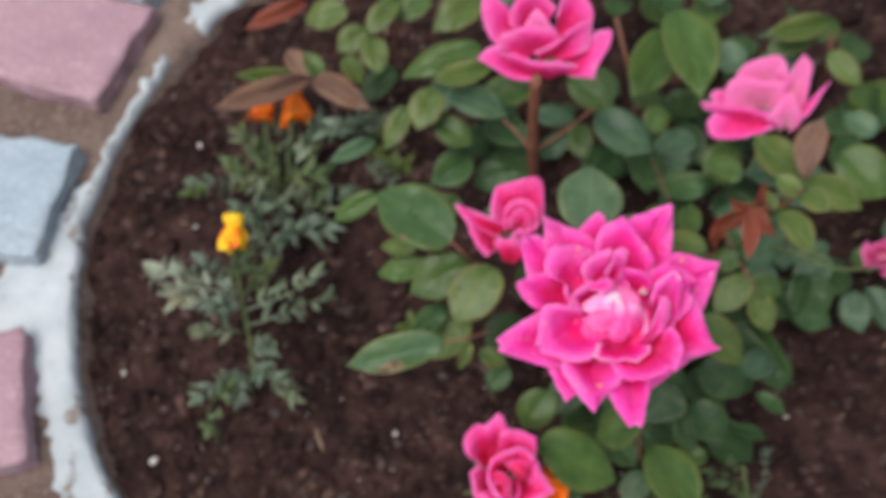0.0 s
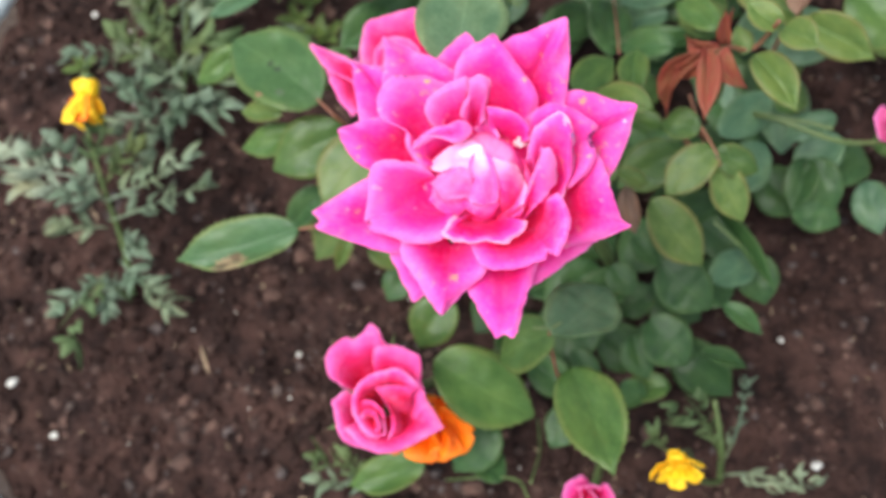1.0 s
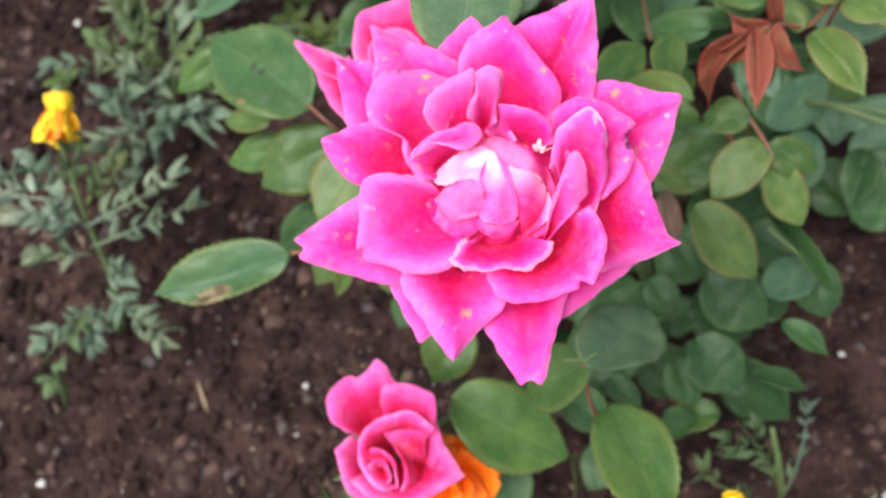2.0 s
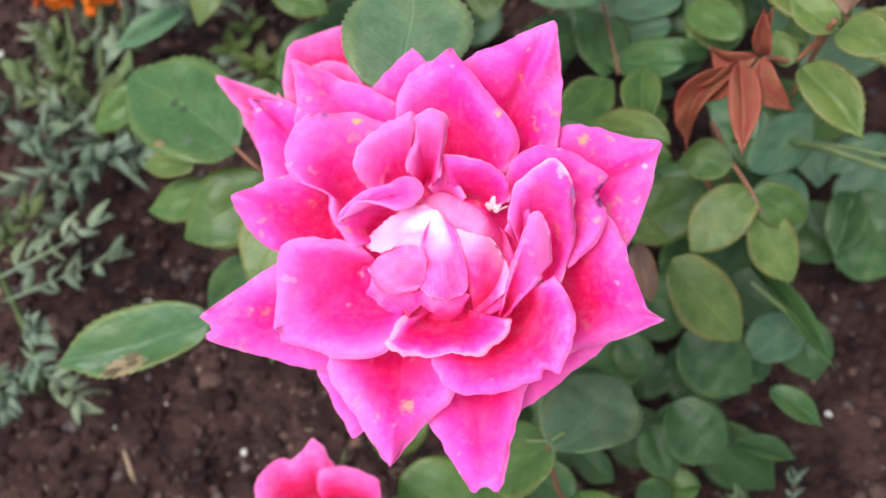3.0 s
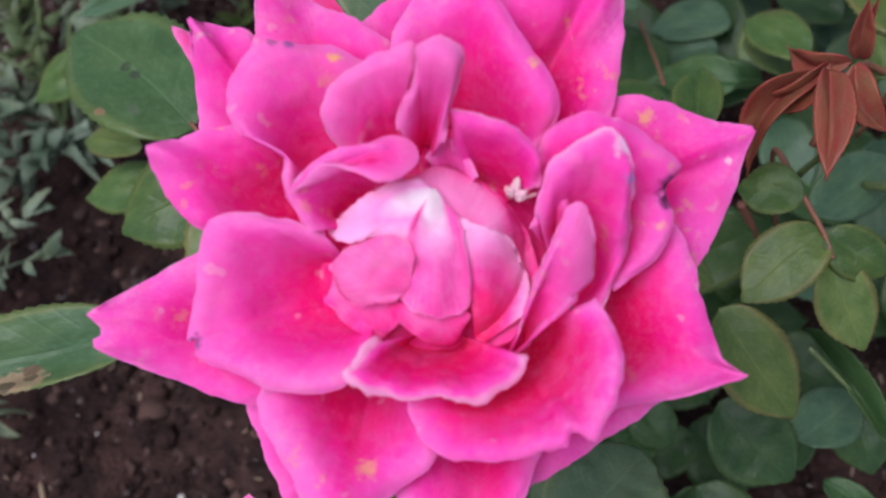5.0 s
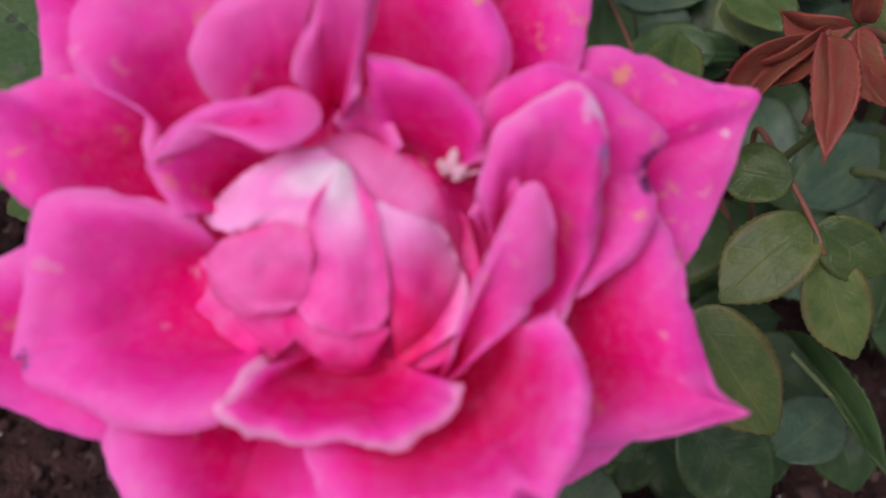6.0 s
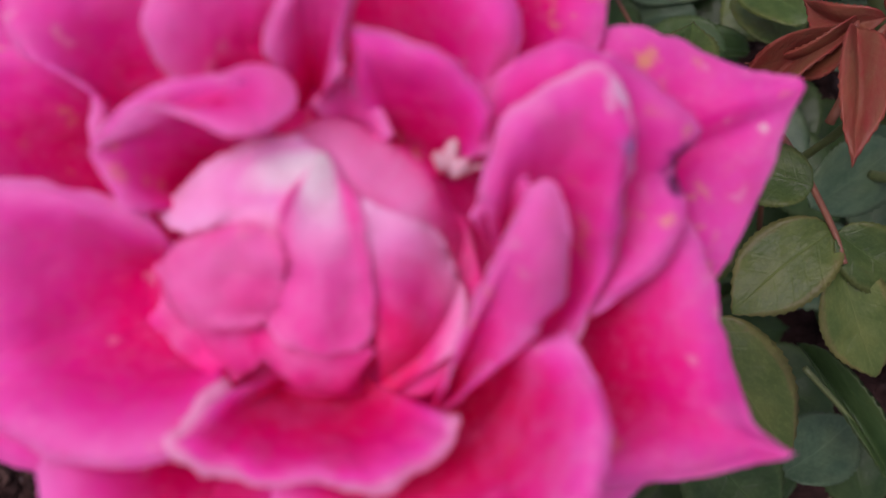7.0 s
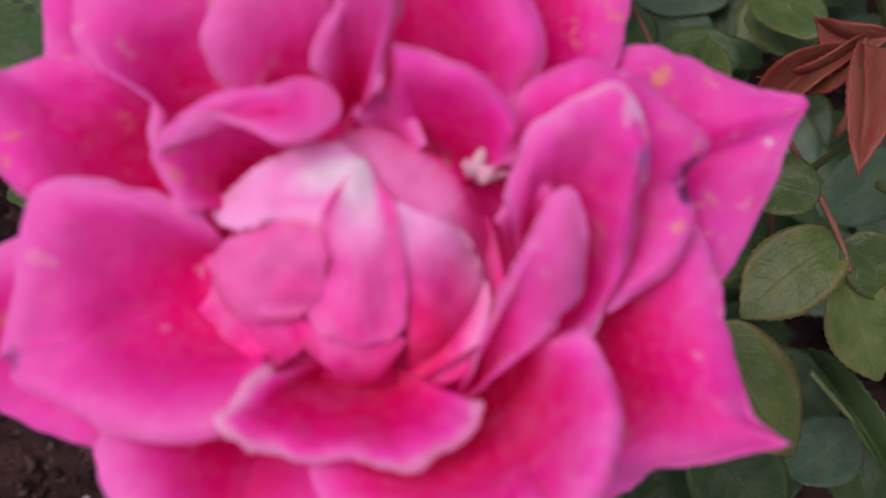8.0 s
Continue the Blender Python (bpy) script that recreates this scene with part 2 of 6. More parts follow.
DOMECAP = petal_material("pale_dome_petal", [(0.0, (0.95, 0.02, 0.30)), (0.3, (0.95, 0.04, 0.38)), (0.55, (0.97, 0.28, 0.64)), (0.68, (0.97, 0.26, 0.62)), (0.80, (0.95, 0.05, 0.38)), (1.0, (0.93, 0.008, 0.20))], 0.1, 0.3, rim=0.0, streak=0.4, mottle=0.6)
TORN = petal_material("torn_white_petal", [(0.0, (0.94, 0.40, 0.62)), (0.4, (0.96, 0.80, 0.84)), (1.0, (0.97, 0.86, 0.86))], 0.4, 0.4, rim=0.2, streak=0.3)
BUDPINK = petal_material("deep_pink_petal", [(0.0, (0.86, 0.004, 0.08)), (0.30, (0.89, 0.005, 0.12)), (0.52, (0.91, 0.015, 0.21)), (0.70, (0.93, 0.075, 0.40)), (0.90, (0.95, 0.25, 0.64))], 0.1, 0.35)
# shade inside the half-open bud, put into its petals as dark crimson
BUDHEART = petal_material("shaded_crimson_bud_petal", [(0.0, (0.60, 0.001, 0.025)), (0.50, (0.74, 0.002, 0.05)), (0.64, (0.86, 0.006, 0.12)), (0.76, (0.91, 0.040, 0.30)), (0.86, (0.95, 0.16, 0.54))], 0.1, 0.12)
PALEPINK = petal_material("faded_pink_petal", [(0.0, (0.95, 0.50, 0.66)), (0.3, (0.94, 0.32, 0.57)), (0.6, (0.93, 0.20, 0.52)), (0.85, (0.94, 0.22, 0.58)), (1.0, (0.95, 0.34, 0.68))], 0.15, 0.32, rim=0.3)
BACKPINK = petal_material("bright_pink_petal", [(0.0, (0.92, 0.05, 0.26)), (0.35, (0.91, 0.012, 0.22)), (0.6, (0.92, 0.06, 0.40)), (0.9, (0.94, 0.24, 0.64))], 0.1, 0.32, rim=0.3)
LEAF = {
    "green": leaf_material("rose_leaf", (0.050, 0.108, 0.026), (0.106, 0.182, 0.048), (0.14, 0.15, 0.045), (0.10, 0.07, 0.05)),
    # also for leaves low in the bushes, their shade put into the tone
    "dark": leaf_material("deep_green_shaded_rose_leaf", (0.031, 0.078, 0.025), (0.068, 0.138, 0.046), (0.075, 0.12, 0.045), (0.06, 0.06, 0.03)),
    "blue": leaf_material("bluish_rose_leaf", (0.066, 0.140, 0.078), (0.130, 0.225, 0.122), (0.10, 0.17, 0.09), (0.09, 0.10, 0.07)),
    "young": leaf_material("young_rose_leaf", (0.080, 0.140, 0.034), (0.155, 0.215, 0.060), (0.20, 0.13, 0.06), (0.15, 0.10, 0.05)),
    "red": leaf_material("new_red_leaf", (0.290, 0.050, 0.042), (0.235, 0.112, 0.060), (0.38, 0.055, 0.05), (0.13, 0.11, 0.04), 0.40),
    "pale": leaf_material("pale_green_rose_leaf", (0.090, 0.165, 0.085), (0.165, 0.255, 0.140), (0.16, 0.20, 0.08), (0.12, 0.11, 0.07)),
    "mauve": leaf_material("bronze_leaf", (0.180, 0.100, 0.070), (0.290, 0.190, 0.140), (0.22, 0.10, 0.06), (0.16, 0.13, 0.05)),
    "spotted": leaf_material("brown_spotted_leaf", (0.070, 0.150, 0.060), (0.125, 0.230, 0.105), (0.24, 0.24, 0.07), (0.12, 0.11, 0.05),
                             marks=[(-0.70, 0.56, 0.80, (0.36, 0.24, 0.15)), (-0.80, 0.62, 0.34, (0.09, 0.055, 0.04)), (-0.40, 0.52, 0.28, (0.13, 0.075, 0.05)), (-0.62, 0.50, 0.22, (0.10, 0.06, 0.04))]),
    "scorched": leaf_material("scorched_leaf", (0.060, 0.130, 0.042), (0.110, 0.205, 0.080), (0.15, 0.18, 0.05), (0.10, 0.09, 0.05),
                              marks=[(-0.03, 0.56, 0.17, (0.035, 0.045, 0.03)), (-0.05, 0.47, 0.15, (0.04, 0.055, 0.035)), (-0.85, 0.42, 0.16, (0.26, 0.15, 0.09)),
                                     (-0.5, 0.30, 0.22, (0.09, 0.12, 0.07)), (0.78, 0.75, 0.06, (0.05, 0.05, 0.05))]),
}
STEM = plain_material("green_stem", (0.07, 0.11, 0.035), (0.13, 0.17, 0.06), 90, 0.5)
REDSTEM = plain_material("reddish_cane", (0.16, 0.055, 0.035), (0.26, 0.11, 0.06), 90, 0.5)
FERN = leaf_material("marigold_leaf", (0.075, 0.125, 0.072), (0.25, 0.32, 0.235), (0.16, 0.20, 0.14), (0.13, 0.15, 0.09), 0.55, unit=1.0)
FERNGREEN = leaf_material("green_marigold_leaf", (0.065, 0.115, 0.045), (0.15, 0.21, 0.095), (0.10, 0.14, 0.06), (0.10, 0.12, 0.06), 0.55, unit=1.0)
FERNPALE = leaf_material("silvery_marigold_leaf", (0.20, 0.25, 0.17), (0.46, 0.52, 0.41), (0.3, 0.34, 0.25), (0.2, 0.22, 0.14), 0.5, unit=1.0)
YELLOW = plain_material("yellow_marigold_petal", (0.86, 0.45, 0.006), (0.92, 0.62, 0.012), 120, 0.6)
ORANGE = plain_material("orange_marigold_petal", (0.95, 0.15, 0.0), (0.98, 0.25, 0.0), 120, 0.6)


def soil_material():
    s = Shader("dark_soil", 0.95)
    big = s.noise(9, 5)
    mid = s.noise(70, 6, 0.7)
    c = s.mix(s.ramp(big, [(0.35, 0.0), (0.65, 1.0)]), (0.024, 0.0125, 0.0108), (0.070, 0.036, 0.031))
    c = s.mix(s.ramp(mid, [(0.42, 0.0), (0.60, 0.85)]), c, (0.0150, 0.0088, 0.0086))
    c = s.mix(s.ramp(s.noise(330, 3), [(0.58, 0.0), (0.76, 0.55)]), c, (0.082, 0.045, 0.037))
    c = s.mix(s.ramp(s.noise(150, 2), [(0.66, 0.0), (0.74, 0.5)]), c, (0.084, 0.051, 0.044))
    c = s.mix(s.ramp(s.noise(38, 6, 0.75), [(0.48, 0.0), (0.64, 0.6)]), c, (0.100, 0.052, 0.043))
    s.color(c)
    s.bump(s.math("ADD", mid, s.math("MULTIPLY", s.noise(420, 4), 0.5)), 1.0, 0.006)
    s.bsdf.inputs["Specular IOR Level"].default_value = 0.15
    return s.mat


def dirt_material():
    s = Shader("sandy_path_dirt", 0.95)
    c = s.mix(s.ramp(s.noise(14, 5), [(0.35, 0.0), (0.7, 1.0)]), (0.115, 0.076, 0.062), (0.215, 0.155, 0.125))
    c = s.mix(s.ramp(s.noise(260, 4), [(0.54, 0.0), (0.70, 0.8)]), c, (0.34, 0.28, 0.245))
    c = s.mix(s.ramp(s.noise(90, 4), [(0.55, 0.0), (0.7, 0.6)]), c, (0.09, 0.06, 0.045))
    s.color(c)
    s.bump(s.noise(220, 5), 0.7, 0.003)
    return s.mat


def kerb_material():
    s = Shader("chipped_white_limewash", 0.85)
    c = s.mix(s.ramp(s.noise(26, 5), [(0.3, 0.0), (0.7, 1.0)]), (0.37, 0.42, 0.44), (0.54, 0.59, 0.61))
    chips = s.ramp(s.noise(42, 5, 0.65), [(0.58, 0.0), (0.62, 1.0)])
    c = s.mix(s.math("MULTIPLY", chips, 0.85), c, (0.22, 0.16, 0.12))
    # the inner face is greyed low down, its shade put into the colour
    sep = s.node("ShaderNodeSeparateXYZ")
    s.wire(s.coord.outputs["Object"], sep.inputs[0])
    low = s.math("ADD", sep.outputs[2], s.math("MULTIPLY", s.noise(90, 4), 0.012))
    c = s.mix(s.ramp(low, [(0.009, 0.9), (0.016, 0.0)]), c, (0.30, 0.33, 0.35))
    c = s.mix(s.ramp(s.noise(160, 4), [(0.6, 0.0), (0.8, 0.5)]), c, (0.42, 0.42, 0.41))
    s.color(c)
    s.bump(s.math("SUBTRACT", s.noise(120, 5), chips), 0.6, 0.003)
    return s.mat


def paver_material(name, dark, light):
    s = Shader(name, 0.8)
    rnd = s.node("ShaderNodeObjectInfo").outputs["Random"]
    c = s.mix(s.ramp(s.noise(16, 5), [(0.3, 0.0), (0.7, 1.0)]), dark, light)
    c = s.mix(s.math("MULTIPLY", rnd, 0.25), c, dark)
    c = s.mix(s.ramp(s.noise(320, 4), [(0.54, 0.0), (0.70, 0.7)]), c, tuple(0.5 * a for a in dark))
    c = s.mix(s.ramp(s.noise(210, 4, 0.7), [(0.54, 0.0), (0.68, 0.55)]), c, tuple(min(1, 1.35 * a + 0.05) for a in light))
    worn = s.math("MULTIPLY", s.ramp(s.noise(60, 4), [(0.58, 0.0), (0.66, 1.0)]), s.ramp(s.noise(11, 2), [(0.52, 0.0), (0.62, 1.0)]))
    c = s.mix(s.math("MULTIPLY", worn, 0.8), c, (0.40, 0.37, 0.36))
    grime = s.math("MULTIPLY", s.ramp(s.noise(75, 6, 0.7), [(0.50, 0.0), (0.62, 1.0)]), s.ramp(s.noise(13, 3), [(0.46, 0.0), (0.62, 1.0)]))
    c = s.mix(s.math("MULTIPLY", grime, 0.6), c, (0.16, 0.11, 0.095))
    s.color(c)
    s.bump(s.noise(240, 5), 0.5, 0.002)
    return s.mat


SOIL, DIRT, LIME = soil_material(), dirt_material(), kerb_material()
PINKPAVER = paver_material("pink_painted_concrete", (0.34, 0.205, 0.245), (0.47, 0.305, 0.345))
BLUEPAVER = paver_material("pale_blue_painted_concrete", (0.30, 0.375, 0.43), (0.42, 0.50, 0.56))
PEBBLE = plain_material("pale_pebble", (0.42, 0.39, 0.36), (0.72, 0.70, 0.67), 120, 0.8)
STONE = plain_material("brown_pebble", (0.06, 0.040, 0.035), (0.15, 0.104, 0.090), 120, 0.85)
CHIP = plain_material("dry_leaf_crumb", (0.034, 0.017, 0.014), (0.122, 0.063, 0.048), 60, 0.95)
ASHCHIP = plain_material("greyish_bark_crumb", (0.042, 0.030, 0.029), (0.120, 0.088, 0.084), 60, 0.95)
STRAW = plain_material("dry_straw", (0.20, 0.13, 0.08), (0.36, 0.27, 0.18), 120, 0.8)


# ---- building helpers ----
PLACE = {}


def mesh_of(name, verts, faces, uvs=None, rim_faces=0):
    me = bpy.data.meshes.new(name)
    me.from_pydata([tuple(map(float, v)) for v in verts], [], faces)
    if uvs is not None:
        lay = me.uv_layers.new(name="UVMap")
        flat = np.asarray(uvs, float)[[l.vertex_index for l in me.loops]]
        lay.data.foreach_set("uv", flat.ravel())
    # the last faces, a thin rim, stay flat so that the sheet shades smoothly up to its edge
    me.polygons.foreach_set("use_smooth", [i < len(faces) - rim_faces for i in range(len(faces))])
    me.update()
    return me


def thing(name, place, label, category, group="", kind=""):
    ob = new(name)
    ob.empty_display_size = 0.02
    PLACE[ob] = Matrix.Translation(place)
    ob.matrix_basis = PLACE[ob]
    return tagged(ob, label, category, group, kind)


def part(name, me, material, parent=None, m=None, label=""):
    """Links a mesh as one object, at the world pose m, under a thing or a part."""
    if not me.materials:
        me.materials.append(material)
    ob = new(name, me)
    m = m or (PLACE[parent] if parent else Matrix.Identity(4))
    PLACE[ob] = m
    if parent:
        ob.parent = parent
        ob.matrix_basis = PLACE[parent].inverted() @ m
    else:
        ob.matrix_basis = m
    return tagged(ob, label)


def grid_faces(rows, cols, start=0, flip=False):
    f = [(start + i * cols + j, start + i * cols + j + 1, start + (i + 1) * cols + j + 1, start + (i + 1) * cols + j)
         for i in range(rows - 1) for j in range(cols - 1)]
    return [q[::-1] for q in f] if flip else f


def shell(P, thick):
    """Points of a sheet (rows, cols, 3) to the vertices and faces of a thin solid with a rim."""
    rows, cols = P.shape[:2]
    du, dv = np.gradient(P, axis=1), np.gradient(P, axis=0)
    n = np.cross(du, dv)
    n /= np.linalg.norm(n, axis=2, keepdims=True) + 1e-12
    top, low = (P + n * thick / 2).reshape(-1, 3), (P - n * thick / 2).reshape(-1, 3)
    k = rows * cols
    faces = grid_faces(rows, cols) + grid_faces(rows, cols, k, True)
    rim = [j for j in range(cols)] + [i * cols + cols - 1 for i in range(1, rows)] + \
          [(rows - 1) * cols + j for j in range(cols - 2, -1, -1)] + [i * cols for i in range(rows - 2, 0, -1)]
    for a, b in zip(rim, rim[1:] + rim[:1]):
        faces.append((b, a, a + k, b + k))
    return np.vstack((top, low)), faces


def sheet_uv(rows, cols):
    v, u = np.meshgrid(np.linspace(0, 1, rows), np.linspace(0, 1, cols), indexing="ij")
    uv = np.stack((u, v), 2).reshape(-1, 2)
    return np.vstack((uv, uv))


def ease(a, b, x):
    x = np.clip((x - a) / (b - a), 0, 1)
    return x * x * (3 - 2 * x)


def wobble(P, scale, seed):
    flat = P.reshape(-1, 3)
    off = Vector((seed * 3.7, seed * 1.9, seed * 5.3))
    return np.array([noise.noise(Vector(p) * scale + off) for p in flat]).reshape(P.shape[:2])


COUNT = [0]


def petal(flower, base, left, right, tip, belly=2.0, soft=0.4, curl=1.2, material=None, toward=(0, 0, 1), rows=30, cols=31, wave=0.8, root=0.15):
    """A petal in the flower's own frame, millimetres: where it springs, its two shoulders and its tip.
    belly: how far it bulges; soft: 0 a pointed end, 1 a round one; curl: how far the rim rolls back;
    root: how broad it springs, against its full width."""
    COUNT[0] += 1
    seed = COUNT[0]
    B, L, R, T = (np.array(p, float) for p in (base, left, right, tip))
    axis = T - B
    n = np.cross(R - L, axis)
    n /= np.linalg.norm(n)
    if n @ np.array(toward, float) < 0:
        n = -n
    a = axis / np.linalg.norm(axis)
    u = np.linspace(-1, 1, cols)[:, None]
    w = np.abs(u)

    def half(S):
        across = (S - T) - ((S - T) @ a) * a
        k = (S + T) / 2 * (1 - soft) + (T + across) * soft
        return (1 - w) ** 2 * T + 2 * w * (1 - w) * k + w * w * S

    E = np.where(u < 0, half(L), half(R))
    B = B + root * ((E - B) - ((E - B) @ a)[:, None] * a)
    K = E - 0.5 * np.sum((E - B) * a, axis=1)[:, None] * a + n * belly * 2 * (1 - 0.5 * u * u)
    v = np.linspace(0, 1, rows)[:, None, None]
    P = (1 - v) ** 2 * B + 2 * v * (1 - v) * K[None] + v * v * E[None]
    vv, us = np.broadcast_to(v[:, :, 0], (rows, cols)), np.broadcast_to(u[:, 0], (rows, cols))
    uu = np.abs(us)
    rim = np.maximum(ease(0.66, 1.0, vv), ease(0.66, 1.0, uu) * ease(0.30, 0.8, vv))
    lift = -0.95 * curl * rim ** 1.8
    lift = lift + wave * (1.9 * wobble(P, 0.075, seed) * ease(0.2, 0.7, vv) + 0.6 * wobble(P, 0.27, seed + 40) * ease(0.35, 1.0, np.maximum(vv, uu)) + 0.16 * wobble(P, 0.8, seed + 60))
    lift = lift + 0.25 * wave * np.sin(us * (4.0 + seed % 3) + seed) * ease(0.3, 0.9, vv)
    P = P + n * lift[:, :, None]
    frill = (wave * 0.65 * wobble(P, 0.33, seed + 80) + 0.4 * wobble(P, 1.1, seed + 90)) * ease(0.8, 1.0, vv) + 1.2 * soft * wobble(P, 0.13, seed + 70) * ease(0.55, 1.0, vv)
    P = P + a * frill[:, :, None]
    verts, faces = shell(P * 0.001, 0.00035)
    return part("petal", mesh_of("petal", verts, faces, sheet_uv(rows, cols), 2 * (rows + cols) - 4), material or PINK, flower)


def leaf_shape(seed, fold, droop, teeth, blunt, sickle=0.0):
    """A rose leaflet one unit long and one unit wide, springing from the origin along y, its face up."""
    rnd = random.Random(seed)
    rows, cols = 33, 13
    P = np.zeros((rows, cols, 3))
    bend = rnd.uniform(-0.06, 0.06) + sickle
    for i in range(rows):
        y = i / (rows - 1)
        w = 0.5 * (max(0.0, math.sin(math.pi * y ** (0.80 + 0.12 * blunt))) ** (0.62 - 0.12 * blunt + 0.75 * float(ease(0.55, 1.0, np.array(y))) * (1 - 0.55 * blunt)))
        tooth = 1 + teeth * (0.5 if i % 2 else -0.5) * (1 if 0.12 < y < 0.97 else 0)
        for j in range(cols):
            u = j / (cols - 1) * 2 - 1
            k = tooth if abs(u) > 0.95 else 1
            P[i, j] = (u * w * k + bend * math.sin(math.pi * y), y + (0.012 if abs(u) > 0.95 and i % 2 else 0),
                       fold * abs(u) * w * 2 * 0.5 - droop * y * y + 0.10 * droop * math.sin(5 * y) - 0.08 * fold * u * u)
    P[:, :, 2] += 0.065 * wobble(P, 2.2, seed) + 0.016 * wobble(P, 7, seed + 9)
    verts, faces = shell(P, 0.008)
    return mesh_of("leaf", verts, faces, sheet_uv(rows, cols), 2 * (rows + cols) - 4)


LEAF_SHAPES = {}


def leaf(plant, base, tip, width, tone="green", shape=0, face=(0.05, -0.4, 0.9), label=""):
    """A leaflet from base to tip, metres, with its upper face turned to the given way."""
    key = (tone, shape)
    if key not in LEAF_SHAPES:
        LEAF_SHAPES[key] = leaf_shape(shape, (0.16, 0.30, 0.05, 0.22, 0.38, 0.12, 0.55, 0.5)[shape], (0.10, 0.05, 0.18, 0.02, 0.14, 0.22, 0.3, 0.25)[shape],
                                      (0.05, 0.065, 0.04, 0.06, 0.075, 0.045, 0.07, 0.07)[shape], (0.8, 0.3, 1.0, 0.6, 0.1, 0.7, 0.0, 0.0)[shape],
                                      (0, 0, 0, 0, 0, 0, 0.5, -0.4)[shape])
    b, t = Vector(base), Vector(tip)
    y = t - b
    size = y.length
    y.normalize()
    z = Vector(face) - y * y.dot(Vector(face))
    z.normalize()
    x = y.cross(z)
    m = Matrix.Translation(b) @ Matrix((x, y, z)).transposed().to_4x4() @ Matrix.Diagonal((width, size, size, 1))
    return part("leaf", LEAF_SHAPES[key], LEAF[tone], plant, m, label)


def smooth_line(points, steps=8):
    p = [Vector(q) for q in points]
    p = [p[0] * 2 - p[1]] + p + [p[-1] * 2 - p[-2]]
    out = []
    for i in range(1, len(p) - 2):
        for k in range(steps):
            t = k / steps
            out.append(0.5 * (2 * p[i] + (p[i + 1] - p[i - 1]) * t + (2 * p[i - 1] - 5 * p[i] + 4 * p[i + 1] - p[i + 2]) * t * t
                              + (3 * p[i] - 3 * p[i + 1] + p[i + 2] - p[i - 1]) * t ** 3))
    return out + [p[-2]]


def stem(plant, points, r0, r1, material=None, name="stem"):
    line = smooth_line(points)
    n, k = len(line), 8
    verts, faces = [], []
    for i, c in enumerate(line):
        d = (line[min(i + 1, n - 1)] - line[max(i - 1, 0)]).normalized()
        a = d.cross(Vector((0.3, 1, 0.2))).normalized()
        b = d.cross(a)
        r = (r0 + (r1 - r0) * i / (n - 1)) * (1 + 0.12 * noise.noise(c * 60))
        verts += [c + (a * math.cos(2 * math.pi * j / k) + b * math.sin(2 * math.pi * j / k)) * r for j in range(k)]
    for i in range(n - 1):
        faces += [(i * k + j, i * k + (j + 1) % k, (i + 1) * k + (j + 1) % k, (i + 1) * k + j) for j in range(k)]
    faces += [tuple(range(k))[::-1], tuple((n - 1) * k + j for j in range(k))]
    return part(name, mesh_of(name, verts, faces), material or STEM, plant, Matrix.Identity(4))


def blob(radius, squash=(1, 1, 1), rough=0.1, seed=0, subdiv=3):
    bm = bmesh.new()
    bmesh.ops.create_icosphere(bm, subdivisions=subdiv, radius=1)
    off = Vector((seed * 2.3, seed * 4.1, seed))
    for v in bm.verts:
        c = v.co * (1 + rough * noise.noise(v.co * 1.7 + off))
        v.co = Vector((c.x * squash[0], c.y * squash[1], c.z * squash[2])) * radius
    me = bpy.data.meshes.new("blob")
    bm.to_mesh(me)
    bm.free()
    me.polygons.foreach_set("use_smooth", [True] * len(me.polygons))
    return me


def rim_line(points, tip, cols):
    """A smooth line through the points, with a corner at the point of index tip."""
    p = [np.array(q, float) for q in points]
    halves = [p] if tip is None else [p[:tip + 1], p[tip:]]
    line = []
    for h in halves:
        s = np.array([tuple(q) for q in smooth_line(h, 12)])
        line.append(s if not line else s[1:])
    line = np.vstack(line)
    d = np.concatenate(([0], np.cumsum(np.linalg.norm(np.diff(line, axis=0), axis=1))))
    at = np.linspace(0, d[-1], cols)
    return np.stack([np.interp(at, d, line[:, k]) for k in range(3)], 1)


